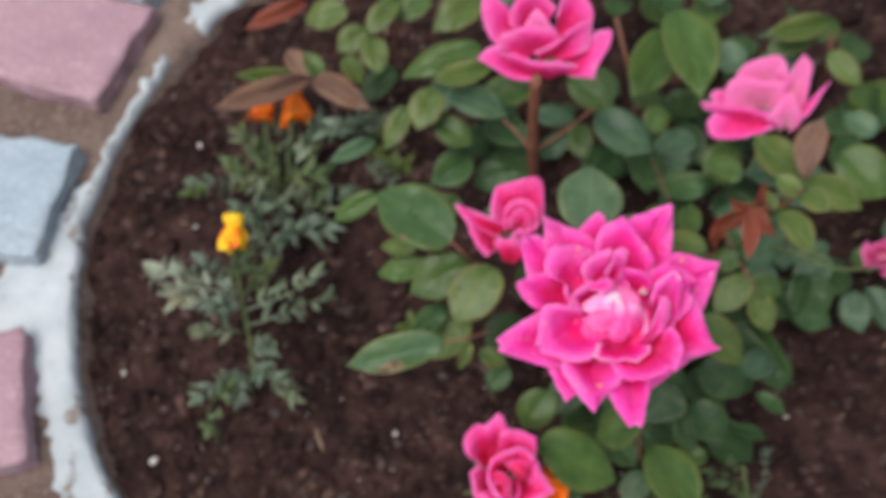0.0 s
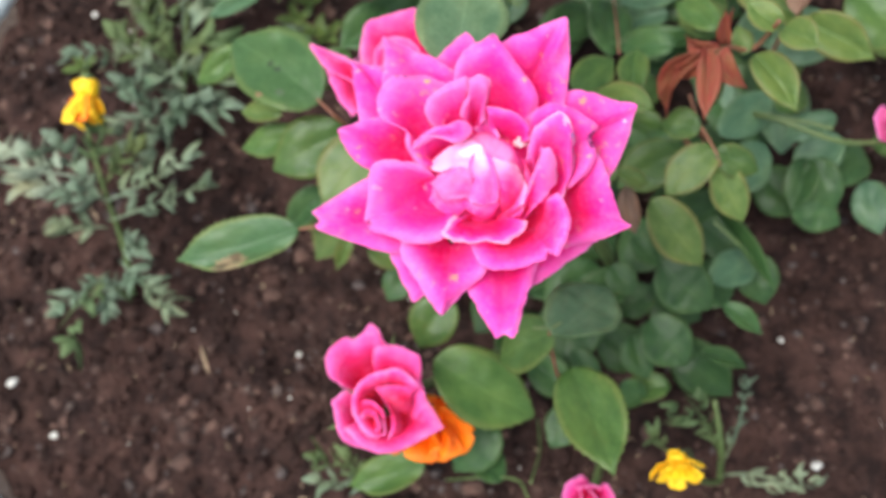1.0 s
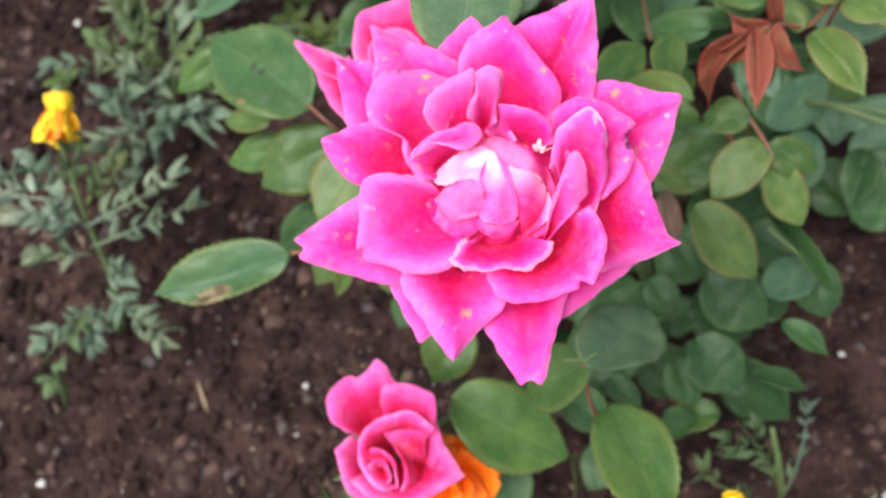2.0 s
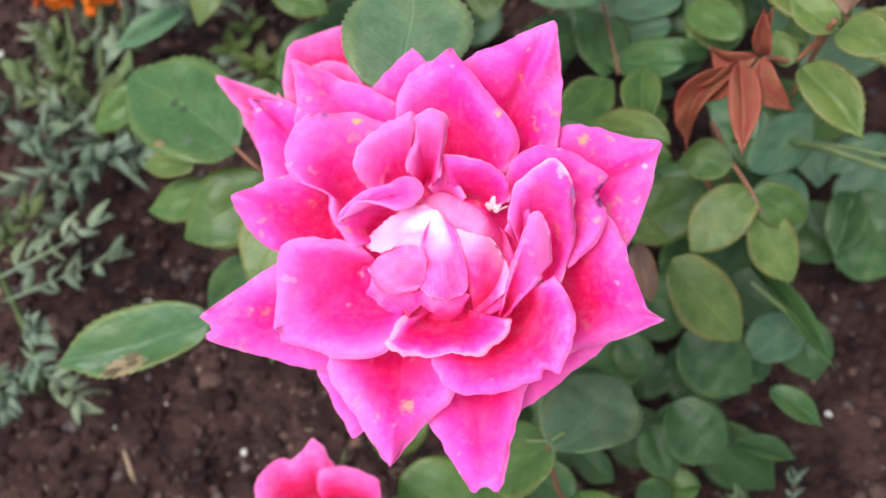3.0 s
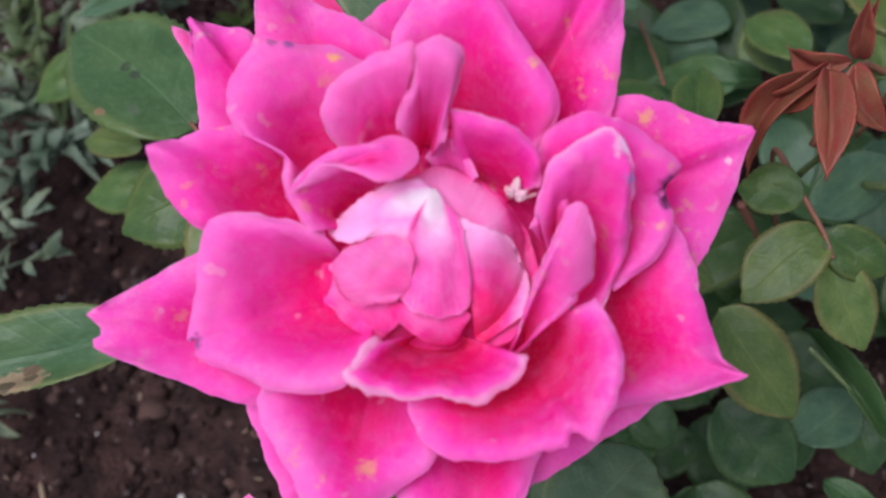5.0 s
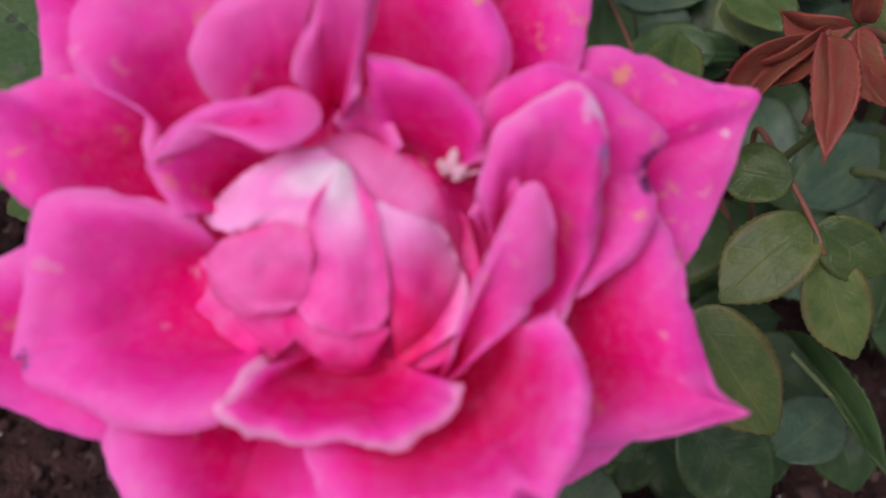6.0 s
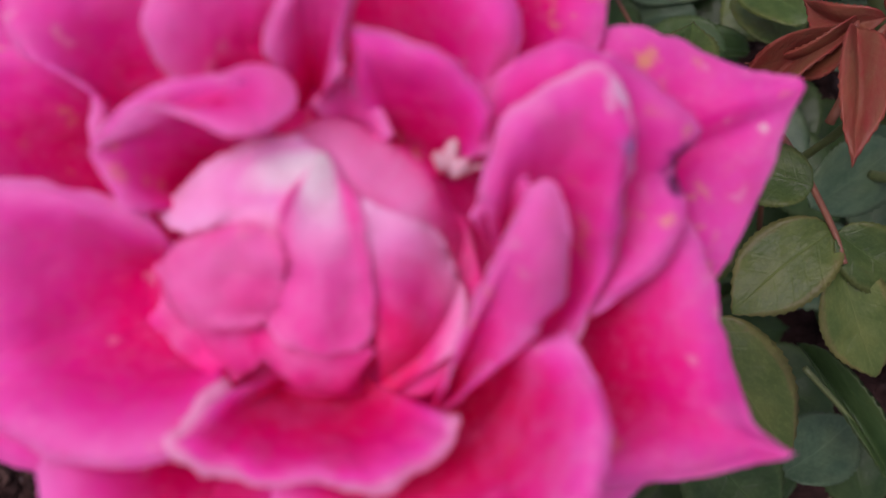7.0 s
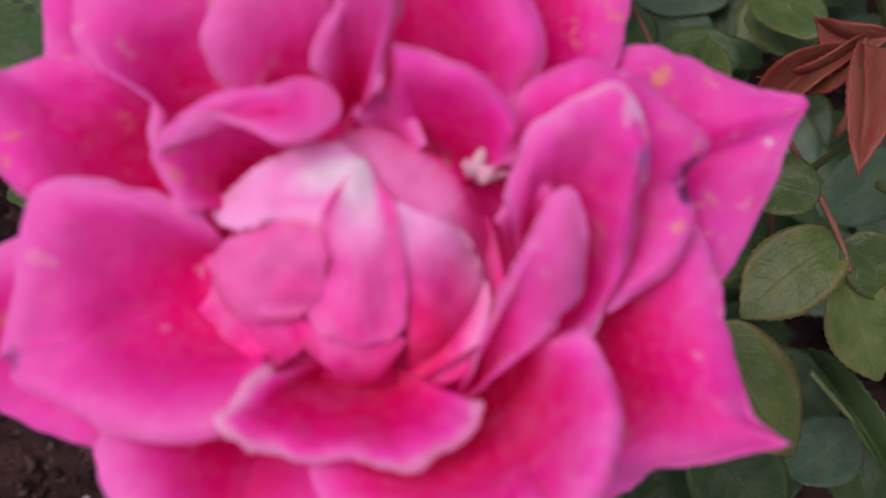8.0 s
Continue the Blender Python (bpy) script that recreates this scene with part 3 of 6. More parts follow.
def curled_petal(flower, base, rim, tip=None, cup=2.0, arch=2.0, hem=1.0, crease=None, wave=1.0, material=None, root=0.22, turn=0.95, dome=None, rows=30, cols=49):
    """A petal with a turned-back margin, in the flower's own frame, millimetres: where it springs and a few points of its outer fold.
    cup: how deep it hollows near its foot; arch: how far it swells towards the fold; hem: how wide the margin rolls back;
    turn: by what angle; crease: depth, place across and width of a lengthwise fold; dome: centre, radius, foot and layer of the round bud that it lies over."""
    COUNT[0] += 1
    seed = COUNT[0]
    B, E = np.array(base, float), rim_line(rim, tip, cols)
    mid = E.mean(axis=0)
    u = np.linspace(-1, 1, cols)
    # which way is outwards, along the rim
    tang = np.gradient(E, axis=0)
    for _ in range(2):
        tang[1:-1] = (tang[:-2] + 2 * tang[1:-1] + tang[2:]) / 4
    out = np.stack((tang[:, 1], -tang[:, 0], np.zeros(cols)), 1)
    out /= np.linalg.norm(out, axis=1, keepdims=True) + 1e-9
    if np.sum(out * (E - B)) < 0:
        out = -out
    flat = E[None] * (1, 1, 0)
    jag = (0.45 * wave * wobble(flat, 0.30, seed + 80) + 0.22 * wave * wobble(flat, 0.95, seed + 90))[0]
    E = E + out * jag[:, None]
    r = hem * (0.45 + 0.55 * ease(0.0, 0.35, 1 - np.abs(u)))
    r = r * (0.85 + 0.5 * wobble(flat, 0.16, seed + 20)[0])
    if tip is not None:
        d = np.linalg.norm(E - np.array(rim[tip]), axis=1)
        r = r * (0.30 + 0.70 * ease(0.0, 7.0, d))
    inner = E - out * (0.6 * r)[:, None]
    if dome:
        root = 0.02
    foot = B + root * (inner - B) * (1, 1, 0)
    v = np.linspace(0, 1, rows)
    rise = 0.35 * v + 0.65 * (1 - (1 - v) ** 2)
    # away from the rim its corners and teeth even out
    soft = inner.copy()
    for _ in range(60):
        soft[1:-1] = (soft[:-2] + 2 * soft[1:-1] + soft[2:]) / 4
    reach = soft[None] + (inner - soft)[None] * ease(0.35, 1.0, v)[:, None, None]
    P = foot[None] + (reach - foot[None]) * np.stack((v, v, rise), 1)[:, None, :]
    vv, uu = np.meshgrid(v, u, indexing="ij")
    side = ease(0.0, 0.30, 1 - np.abs(uu))
    lift = side * (-cup * 6.75 * vv * (1 - vv) ** 2 + arch * 6.75 * vv ** 2 * (1 - vv))
    if crease:
        deep, where, wide = crease
        lift = lift - deep * np.exp(-((uu - where) / wide) ** 2) * ease(0.15, 0.55, vv) * (1 - 0.6 * ease(0.8, 1.0, vv))
    lift = lift + wave * (1.7 * wobble(P, 0.070, seed) * ease(0.2, 0.7, vv) + 0.7 * wobble(P, 0.20, seed + 40) * ease(0.25, 0.8, vv) + 0.16 * wobble(P, 0.7, seed + 60))
    if dome:
        cx, cy, big, low, layer = dome
        r2 = (P[:, :, 0] - cx) ** 2 + (P[:, :, 1] - cy) ** 2
        P[:, :, 2] = low + 0.6 * np.sqrt(np.maximum(big * big - r2, 0.04 * big * big)) + layer
        # the whole bud is crumpled alike, so that its petals keep their order
        lift = 1.6 * wobble(P * (1, 1, 0), 0.12, 7) + 0.8 * wobble(P * (1, 1, 0), 0.30, 8) + 0.35 * wave * wobble(P, 0.30, seed) + 0.5 * ease(0.4, 0.9, vv)
    P[:, :, 2] += lift
    # the margin rolls over and under
    top, fall = P[-1], P[-2] - P[-1]
    start = np.arctan2(fall[:, 2], np.linalg.norm(fall[:, :2], axis=1) + 1e-6).clip(-0.6, 1.2)
    turns = np.linspace(0, 1, 8)[1:]
    roll = []
    for f in turns:
        a = start + (turn - start) * f
        roll.append(top + out * (r * (np.sin(a) - np.sin(start)))[:, None] - np.stack((0 * r, 0 * r, r * (np.cos(start) - np.cos(a))), 1))
    P = np.concatenate((P, np.array(roll)), axis=0)
    uv = sheet_uv(rows + len(turns), cols)
    level = np.concatenate((np.linspace(0, 0.90, rows), np.linspace(0.90, 1.0, len(turns) + 1)[1:]))
    uv[:, 1] = np.tile(np.repeat(level, cols), 2)
    verts, faces = shell(P * 0.001, 0.00030)
    return part("petal", mesh_of("petal", verts, faces, uv, 2 * (rows + len(turns) + cols) - 4), material or PINK, flower)


def cup_bloom(bush, place, facing, radius, height, petals, spread, material, label, spin=0.0, point=0.0):
    """A half-open rose: petals wound round an axis, the outer ones leaning out."""
    turn = Vector(facing).normalized().to_track_quat("Z", "Y").to_matrix().to_4x4()
    flower = part("bloom", blob(radius * 0.16, (1, 1, 1.2), 0.1, 3), material, bush, Matrix.Translation(place) @ turn, label)
    rnd = random.Random(int(radius * 1e5) + petals)
    R, H = radius * 1000, height * 1000
    for i in range(petals):
        f = (i + 1) / petals
        th = spin + i * 2.4
        r = R * (0.16 + 0.84 * f ** (1.6 - 0.5 * spread))
        h = H * (1.0 - 0.62 * spread * f * f)
        half = 0.95 - 0.3 * f
        out = np.array((math.cos(th), math.sin(th), 0))
        tang = np.array((-math.sin(th), math.cos(th), 0))
        B = np.array((0, 0, -H * 0.55)) + out * R * 0.06
        T = out * r * rnd.uniform(0.95, 1.1) + np.array((0, 0, h - H * 0.4))
        wide = (r * 0.55 + R * 0.22)
        mid = out * r * (0.80 - 0.1 * f) + np.array((0, 0, (h - H * 0.4) - H * 0.20))
        petal(flower, B, mid - tang * wide * half * 1.2, mid + tang * wide * half * 1.2, T, R * 0.08 * (1.1 - f) + 0.6, (0.75 - 0.45 * f) * (1 - point), -0.7 - 1.6 * f * spread, material,
              tuple(out), 18, 15, 0.8)
    for i in range(5):
        th = spin + i * 1.257
        out, tang = np.array((math.cos(th), math.sin(th), 0)), np.array((-math.sin(th), math.cos(th), 0))
        low = np.array((0, 0, -H * 0.58))
        sep = petal(flower, low, low + out * R * 0.35 - tang * 2.2, low + out * R * 0.35 + tang * 2.2, low + out * R * 0.85 - np.array((0, 0, H * 0.1)), 0.6, 0.0, 0.3, STEM, (0, 0, 1), 10, 7, 0.2)
        sep.name = "sepal"
    return flower


# ---- the round bed, its kerb and the path ----
BED = Vector((-0.0105, 0.1875, 0.0))
BED_R = 0.351


def egg(x, y):
    """The bed is a little longer on one side: its width that way against a true circle."""
    return 1 + 0.16 * float(ease(-0.2, 0.9, x / (math.hypot(x, y) + 1e-9)))


def lumps(x, y):
    p = Vector((x, y, 0))
    h = 0.010 * noise.noise(p * 7) + 0.009 * noise.noise(p * 22 + Vector((3, 1, 0)))
    h += 0.0055 * noise.noise(p * 60) + 0.0022 * noise.noise(p * 140 + Vector((0, 5, 2)))
    clod = noise.noise(p * 95 + Vector((7, 2, 0)))
    return h + 0.006 * max(0.0, clod - 0.25)


def soil_sheet():
    step, n = 0.0032, 262
    half = step * (n - 1) / 2
    keep, verts, faces = {}, [], []
    for i in range(n):
        for j in range(n):
            x, y = -half + i * step, -half + j * step
            if math.hypot(x, y) < (BED_R + 0.008) * egg(x, y):
                keep[i, j] = len(verts)
                verts.append((x, y, lumps(x, y)))
    for i, j in keep:
        q = [(i, j), (i + 1, j), (i + 1, j + 1), (i, j + 1)]
        if all(k in keep for k in q):
            faces.append([keep[k] for k in q])
    return mesh_of("soil_bed", verts, faces)


tagged(part("soil_bed", soil_sheet(), SOIL, None, Matrix.Translation(BED)), "dark brown crumbly garden soil in a round bed", "soil", kind="structure")


def ring_sheet(name, radii, heights, rough, segs=220):
    verts, faces = [], []
    for r, h in zip(radii, heights):
        for k in range(segs):
            a = 2 * math.pi * k / segs
            p = Vector((r * math.cos(a), r * math.sin(a), 0)) * egg(math.cos(a), math.sin(a))
            bump = rough * noise.noise(p * 40) + rough * 0.6 * noise.noise(p * 110) if r < 1.5 else 0.0
            verts.append((p.x, p.y, h + bump))
    for i in range(len(radii) - 1):
        faces += [(i * segs + k, (i + 1) * segs + k, (i + 1) * segs + (k + 1) % segs, i * segs + (k + 1) % segs) for k in range(segs)]
    return mesh_of(name, verts, faces)


rim = [0.341, 0.347, 0.351]
near = [0.356 + 0.006 * i for i in range(65)]
far = [0.78, 0.9, 1.1, 1.5, 2.2, 4, 8, 20, 60, 200]
tagged(part("ground", ring_sheet("ground", rim + near + far, [-0.012, -0.002, 0.006] + [0.012] * (len(near) + len(far)), 0.0035, 300), DIRT, None, Matrix.Translation(BED)),
       "bare sandy brown dirt of the garden path", "ground", kind="structure")


def kerb_ring():
    """A hand-laid ring of limewashed mortar: steep inner face, uneven top, ragged outer edge."""
    segs, cols = 420, 13
    verts, faces = [], []
    for k in range(segs):
        a = 2 * math.pi * k / segs
        d = Vector((math.cos(a), math.sin(a), 0))
        narrow = 0.5 + 0.5 * noise.noise(d * 3.1 + Vector((4.4, 0, 0)))
        # the ring runs thin towards the far side of the path
        deg = math.degrees(a)
        thin = 1 / (1 + math.exp((deg - 168) / -2.5)) if 138 < deg < 270 else 0.7
        wide = (0.007 + 0.026 * thin) * (0.8 + 0.4 * narrow) + 0.055 * math.exp(-((deg - 182) / 6) ** 2) + 0.011 * noise.noise(d * 24) + 0.009 * noise.noise(d * 55) + (1 - thin) * 0.006 * noise.noise(d * 48)
        inner = BED_R * egg(d.x, d.y) + 0.0035 * noise.noise(d * 9) + 0.0012 * noise.noise(d * 40)
        top = 0.017 + 0.003 * noise.noise(d * 14) + (1 - 0.75 * thin) * 0.008 * noise.noise(d * 48 + Vector((2, 0, 0)))
        # a stretch has broken away
        gap = float(ease(137.5, 139.5, np.array(deg)) * (1 - ease(143.0, 144.5, np.array(deg))))
        top -= 0.024 * gap
        profile = [(inner + 0.004, -0.03), (inner + 0.001, -0.005), (inner, 0.5 * top), (inner + 0.001, top - 0.005), (inner + 0.003, top - 0.0015), (inner + 0.0055, top)]
        for j in range(5):
            f = (j + 1) / 6
            profile.append((inner + 0.0055 + (wide - 0.0055) * f, top - 0.003 * f))
        profile += [(inner + wide, max(0.011 - 0.03 * gap, top - 0.005)), (inner + wide + 0.003, 0.008)]
        for r, z in profile:
            q = d * r
            s = 0.0012 * noise.noise(Vector((q.x, q.y, z)) * 110) + 0.0008 * noise.noise(Vector((q.x, q.y, z)) * 260)
            verts.append((q.x + d.x * s, q.y + d.y * s, z + s))
    for k in range(segs):
        n = (k + 1) % segs
        faces += [(k * cols + j, n * cols + j, n * cols + j + 1, k * cols + j + 1) for j in range(cols - 1)]
    return mesh_of("kerb", [v for v in verts], [f[::-1] for f in faces])


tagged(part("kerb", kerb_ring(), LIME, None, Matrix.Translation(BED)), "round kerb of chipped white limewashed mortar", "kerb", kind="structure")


def paver_mesh(seed, sx, sy, sz):
    bm = bmesh.new()
    bmesh.ops.create_cube(bm, size=1)
    for v in bm.verts:
        v.co = Vector((v.co.x * sx, v.co.y * sy, v.co.z * sz))
    bmesh.ops.bevel(bm, geom=[e for e in bm.edges], offset=0.0016, segments=1, affect="EDGES")
    bmesh.ops.subdivide_edges(bm, edges=[e for e in bm.edges if e.calc_length() > 0.03], cuts=23, use_grid_fill=True)
    off = Vector((seed * 5, seed * 3, 0))
    for v in bm.verts:
        rough = Vector((noise.noise(v.co * 40 + off), noise.noise(v.co * 40 + off + Vector((9, 0, 0))), 0.4 * noise.noise(v.co * 55 + off))) * 0.0036
        chip = Vector((noise.noise(v.co * 170 + off), noise.noise(v.co * 170 + off + Vector((0, 7, 0))), 0.5 * noise.noise(v.co * 190 + off))) * 0.0024
        v.co += rough + chip
    me = bpy.data.meshes.new("paver")
    bm.to_mesh(me)
    bm.free()
    me.polygons.foreach_set("use_smooth", [True] * len(me.polygons))
    return me


pavement = thing("pavement", (BED.x, BED.y, 0), "ring of pink and pale blue painted concrete pavers", "pavement", kind="structure")
PAVERS = [(paver_mesh(i, 0.2, 0.104, 0.05), m) for i, m in enumerate((PINKPAVER, BLUEPAVER, PINKPAVER, BLUEPAVER))]
LAID = [(-0.423, 0.4325, 155.2), (-0.474, 0.278, 166.0), (-0.483, 0.0825, 188.0)]
for i in range(3, 18):
    a = radians(152.6 + 20.0 * i)
    r = (BED_R + 0.15) * egg(math.cos(a), math.sin(a))
    LAID.append((BED.x + r * math.cos(a), BED.y + r * math.sin(a), math.degrees(a) + (-4, 3, -3, 2, 4, -2)[i % 6]))
for i, (x, y, turn) in enumerate(LAID):
    me, mat = PAVERS[i % 4 if i < 16 else i % 2]
    part("paver", me, mat, pavement, pose(x, y, 0.007, 0, 0, turn))


def scatter(name, count, seed, size, material, label, category, inner, outer, z, flat=0.6, stick=False, ragged=0.35):
    """Many loose bits joined into one: pebbles, crumbs or bits of straw."""
    rnd = random.Random(seed)
    bm = bmesh.new()
    bmesh.ops.create_icosphere(bm, subdivisions=1, radius=1)
    src = [v.co.copy() for v in bm.verts]
    tri = [[v.index for v in f.verts] for f in bm.faces]
    bm.free()
    verts, faces = [], []
    for i in range(count):
        r, a = math.sqrt(rnd.uniform(inner ** 2, outer ** 2)), rnd.uniform(0, 2 * math.pi)
        x, y = r * math.cos(a), r * math.sin(a)
        x, y = x * egg(x, y), y * egg(x, y)
        k = size * rnd.lognormvariate(0, 0.45)
        sx, sy, sz = (k * rnd.uniform(2.5, 5.5), k * 0.55, k * 0.5) if stick else (k * rnd.uniform(0.8, 1.4), k * rnd.uniform(0.7, 1.2), k * flat)
        turn = Matrix.Rotation(rnd.uniform(0, 6.3), 3, "Z") @ Matrix.Rotation(rnd.uniform(-0.3, 0.3), 3, "Y")
        h = (lumps(x, y) if outer <= BED_R else z) + sz * 0.45
        k0 = len(verts)
        for c in src:
            w = 1 + ragged * noise.noise(c * (1.3 + ragged) + Vector((i * 1.37, 0, 0)))
            q = turn @ Vector((c.x * sx * w, c.y * sy * w, c.z * sz * w))
            verts.append((q.x + x, q.y + y, q.z + h))
        faces += [[k0 + j for j in f] for f in tri]
    me = mesh_of(name, verts, faces)
    return tagged(part(name, me, material, None, Matrix.Translation(BED)), label, category, kind="stuff")


scatter("soil_crumbs", 8000, 4, 0.0018, SOIL, "dark crumbs and clods of loose garden soil", "soil", 0.0, 0.346, 0, 0.8, ragged=0.8)
scatter("gravel", 160, 5, 0.0012, STONE, "small brown stones lying in the soil", "gravel", 0.0, 0.346, 0)
scatter("pale_grit", 190, 6, 0.0008, PEBBLE, "tiny pale grit lying on the soil", "gravel", 0.0, 0.346, 0)
scatter("bark_chips", 3400, 14, 0.0020, CHIP, "reddish-brown crumbs of bark and dry leaf on the soil", "litter", 0.0, 0.346, 0, 0.2, ragged=1.1)
scatter("ashy_chips", 900, 15, 0.0017, ASHCHIP, "greyish crumbs of bark on the soil", "litter", 0.0, 0.346, 0, 0.2, ragged=1.1)
scatter("straw_bits", 900, 7, 0.0006, STRAW, "dry bits of straw and twig on the soil", "litter", 0.0, 0.344, 0, 0.5, True)
scatter("path_grit", 900, 8, 0.0016, STONE, "coarse grit on the sandy path", "gravel", 0.385, 0.75, 0.012)
scatter("path_pale_grit", 160, 9, 0.0022, PEBBLE, "pale pebbles on the sandy path", "gravel", 0.385, 0.75, 0.012)


def pebble(x, y, size, material, label, seed, rest=None):
    h = (lumps(x - BED.x, y - BED.y) if rest is None else rest) + size * 0.3
    ob = part("pebble", blob(size * 0.30, (1.3, 0.9, 0.6), 0.5, seed, 2), material, None, pose(x, y, h, 0, 0, seed * 47))
    return tagged(ob, label, "pebble", "pebbles on the soil")


pebble(-0.2691, 0.0122, 0.0071, PEBBLE, "small white pebble lying on the dark soil", 0)
pebble(-0.2978, 0.0454, 0.0095, PEBBLE, "small white pebble lying on the dark soil", 1)
pebble(-0.3256, 0.1166, 0.0069, PEBBLE, "small white pebble lying on the dark soil", 2)
pebble(0.1443, 0.0321, 0.0046, PEBBLE, "small white pebble lying on the dark soil", 3)
pebble(-0.1770, 0.1364, 0.0057, PEBBLE, "small white pebble lying on the dark soil", 4)
pebble(-0.2569, 0.0258, 0.0064, STONE, "small grey-brown stone in the dark soil", 5)
pebble(-0.2738, 0.3109, 0.0068, PEBBLE, "small white pebble lying on the dark soil", 6)
pebble(0.1798, 0.0280, 0.0049, STONE, "small grey-brown stone in the dark soil", 7)
pebble(0.1498, -0.0375, 0.0078, PEBBLE, "small white pebble lying on the dark soil", 8)
pebble(-0.2063, 0.0421, 0.0030, STONE, "small grey-brown stone in the dark soil", 9)


# ---- the large open bloom ----
bush = thing("rose_bush", (0.055, 0.060, 0.0), "leafy rose bush with pink double blooms in the round bed", "rose bush", "rose bushes in the bed")
HEAD = pose(0.0000, 0.0000, 0.2828, 26.10, 7.32, -5.03)
ball = blob(0.0225, (1, 1, 0.62), 0.12, 2)
ball.transform(Matrix.Translation((0.0030, -0.0014, -0.0262)))
bloom = part("bloom", ball, PINK, bush, HEAD, "large open pink double rose with a pale crumpled heart")
# the outermost petals, sharp-ended and rolled back at the sides
curled_petal(bloom, (12, 14.5, -31), ((7.1, 41.3, -18), (15.3, 45.3, -18), (27.8, 49.9, -13), (29.4, 40.1, -18), (29.5, 31.3, -18), (28.7, 22.1, -20)), tip=2, cup=1, arch=1.6, hem=0.74, crease=(3.0, -0.18, 0.16))
curled_petal(bloom, (0, 20, -33), ((-14.1, 35.6, -26), (-7.7, 42.1, -26), (-3.8, 45.7, -26), (-1.4, 43.4, -26), (0.8, 37.6, -26)), tip=2, cup=0.7, arch=0.93, hem=0.43)
curled_petal(bloom, (-7.8, 10.7, -30), ((-30, 26.9, -21.5), (-29.7, 34.9, -21.5), (-30.5, 42, -19), (-21.8, 39.2, -21.5), (-12.5, 35.6, -21.5), (-4.1, 30.7, -21.5)), tip=2, cup=1, arch=1.6, hem=0.68, crease=(1.2, 0.1, 0.3))
curled_petal(bloom, (-12.7, 6.2, -31), ((-36.5, 13.7, -24), (-39, 24.6, -24), (-40.5, 33.8, -21), (-37.4, 33.4, -24), (-31.6, 33.5, -24), (-26.6, 28.7, -24)), tip=2, cup=0.7, arch=1.6, hem=0.68)
curled_petal(bloom, (19.6, 3.7, -30), ((25.6, 25.8, -21.5), (32.9, 27.6, -21.5), (43.1, 25.7, -21.5), (51.8, 23.6, -18), (50.3, 15, -21.5), (46.7, 3.8, -21.5), (41.4, -4.6, -21.5)), tip=3, cup=1.4, arch=1.6, hem=0.74, crease=(2.0, 0.05, 0.12))
curled_petal(bloom, (-7.7, -13, -29), ((-30.8, -1.4, -21.5), (-36.3, -4.8, -21.5), (-44.5, -10.2, -21.5), (-50.9, -15.1, -18), (-48.3, -17.9, -19), (-49.2, -20.4, -18.5), (-37.3, -24.4, -21.5), (-25.3, -27.3, -21.5), (-15.7, -26, -21.5)), tip=3, cup=1.4, arch=1.9, hem=0.62)
curled_petal(bloom, (-7.9, -16, -31), ((-26.4, -25.9, -25), (-21.8, -35, -25), (-17, -43, -23), (-10.2, -38.2, -25), (-5, -32.4, -25)), tip=2, cup=0.7, arch=0.93, hem=0.5)
curled_petal(bloom, (18.4, -10.5, -28), ((15.4, -39.3, -20), (22.4, -35.5, -20), (31.9, -28.2, -20), (41.7, -19.6, -20), (41.3, -12.7, -20)), cup=1.4, arch=1.2, hem=0.5)
curled_petal(bloom, (-12.2, 4, -28), ((-21.3, 19.8, -17), (-30.7, 16.3, -15), (-38.5, 13.9, -15), (-42.9, 11.2, -12.5), (-41.4, 6.9, -15), (-35.8, 0.3, -15), (-27.1, -2.2, -18)), tip=3, cup=2.1, arch=2.5, hem=0.99)
curled_petal(bloom, (13.8, -15.7, -27), ((-1.5, -33.7, -12), (4, -44.1, -12), (9.7, -52.2, -7), (12.7, -50.8, -8), (15.4, -51.2, -7), (18.4, -40.4, -12), (22.3, -27.3, -15)), tip=2, cup=2.1, arch=1.6, hem=0.62, crease=(1.2, 0.0, 0.25))
curled_petal(bloom, (-5, -18, -23), ((-20.2, -22.4, -9), (-21.3, -27.5, -11), (-14.1, -38.2, -9), (-7.7, -45.7, -3), (-1.5, -38.9, -9), (5.2, -32.2, -9), (7.6, -25.8, -12)), tip=3, cup=2.1, arch=2.2, hem=0.74, crease=(-1.0, 0.0, 0.4), material=SOFT)
curled_petal(bloom, (21.9, -9.3, -26), ((37.3, 8.6, -16), (41.5, 5.1, -16), (45.5, -7.4, -13), (47.5, -12.9, -10), (50.2, -15.1, -7), (42.7, -19.5, -13), (34, -22.4, -16), (26.5, -23.8, -16)), tip=4, cup=3.5, arch=2.2, hem=0.87, material=DEEP)
# the second whorl: broad, cupped, with turned-back margins
curled_petal(bloom, (5.7, 9.6, -28), ((-6.8, 26.5, -13.5), (-6, 35.2, -13.5), (-2.2, 39.4, -13.5), (5.2, 43.7, -12), (11.8, 35.4, -11), (18.4, 27.3, -10), (20, 21.9, -12), (16.4, 16.1, -13.5)), tip=3, cup=3.5, arch=2.8, hem=1.4)
curled_petal(bloom, (-9.9, 5.8, -22), ((-16.3, 0.1, -14), (-21.6, 6.5, -12), (-22.3, 11.7, -11), (-29, 14.3, -12), (-31.1, 19.8, -12), (-28.2, 26.9, -11), (-23.7, 29.5, -11), (-15, 29.5, -12), (-7.3, 26, -14)), cup=3.5, arch=3.1, hem=1.2, wave=1.3, material=SOFT)
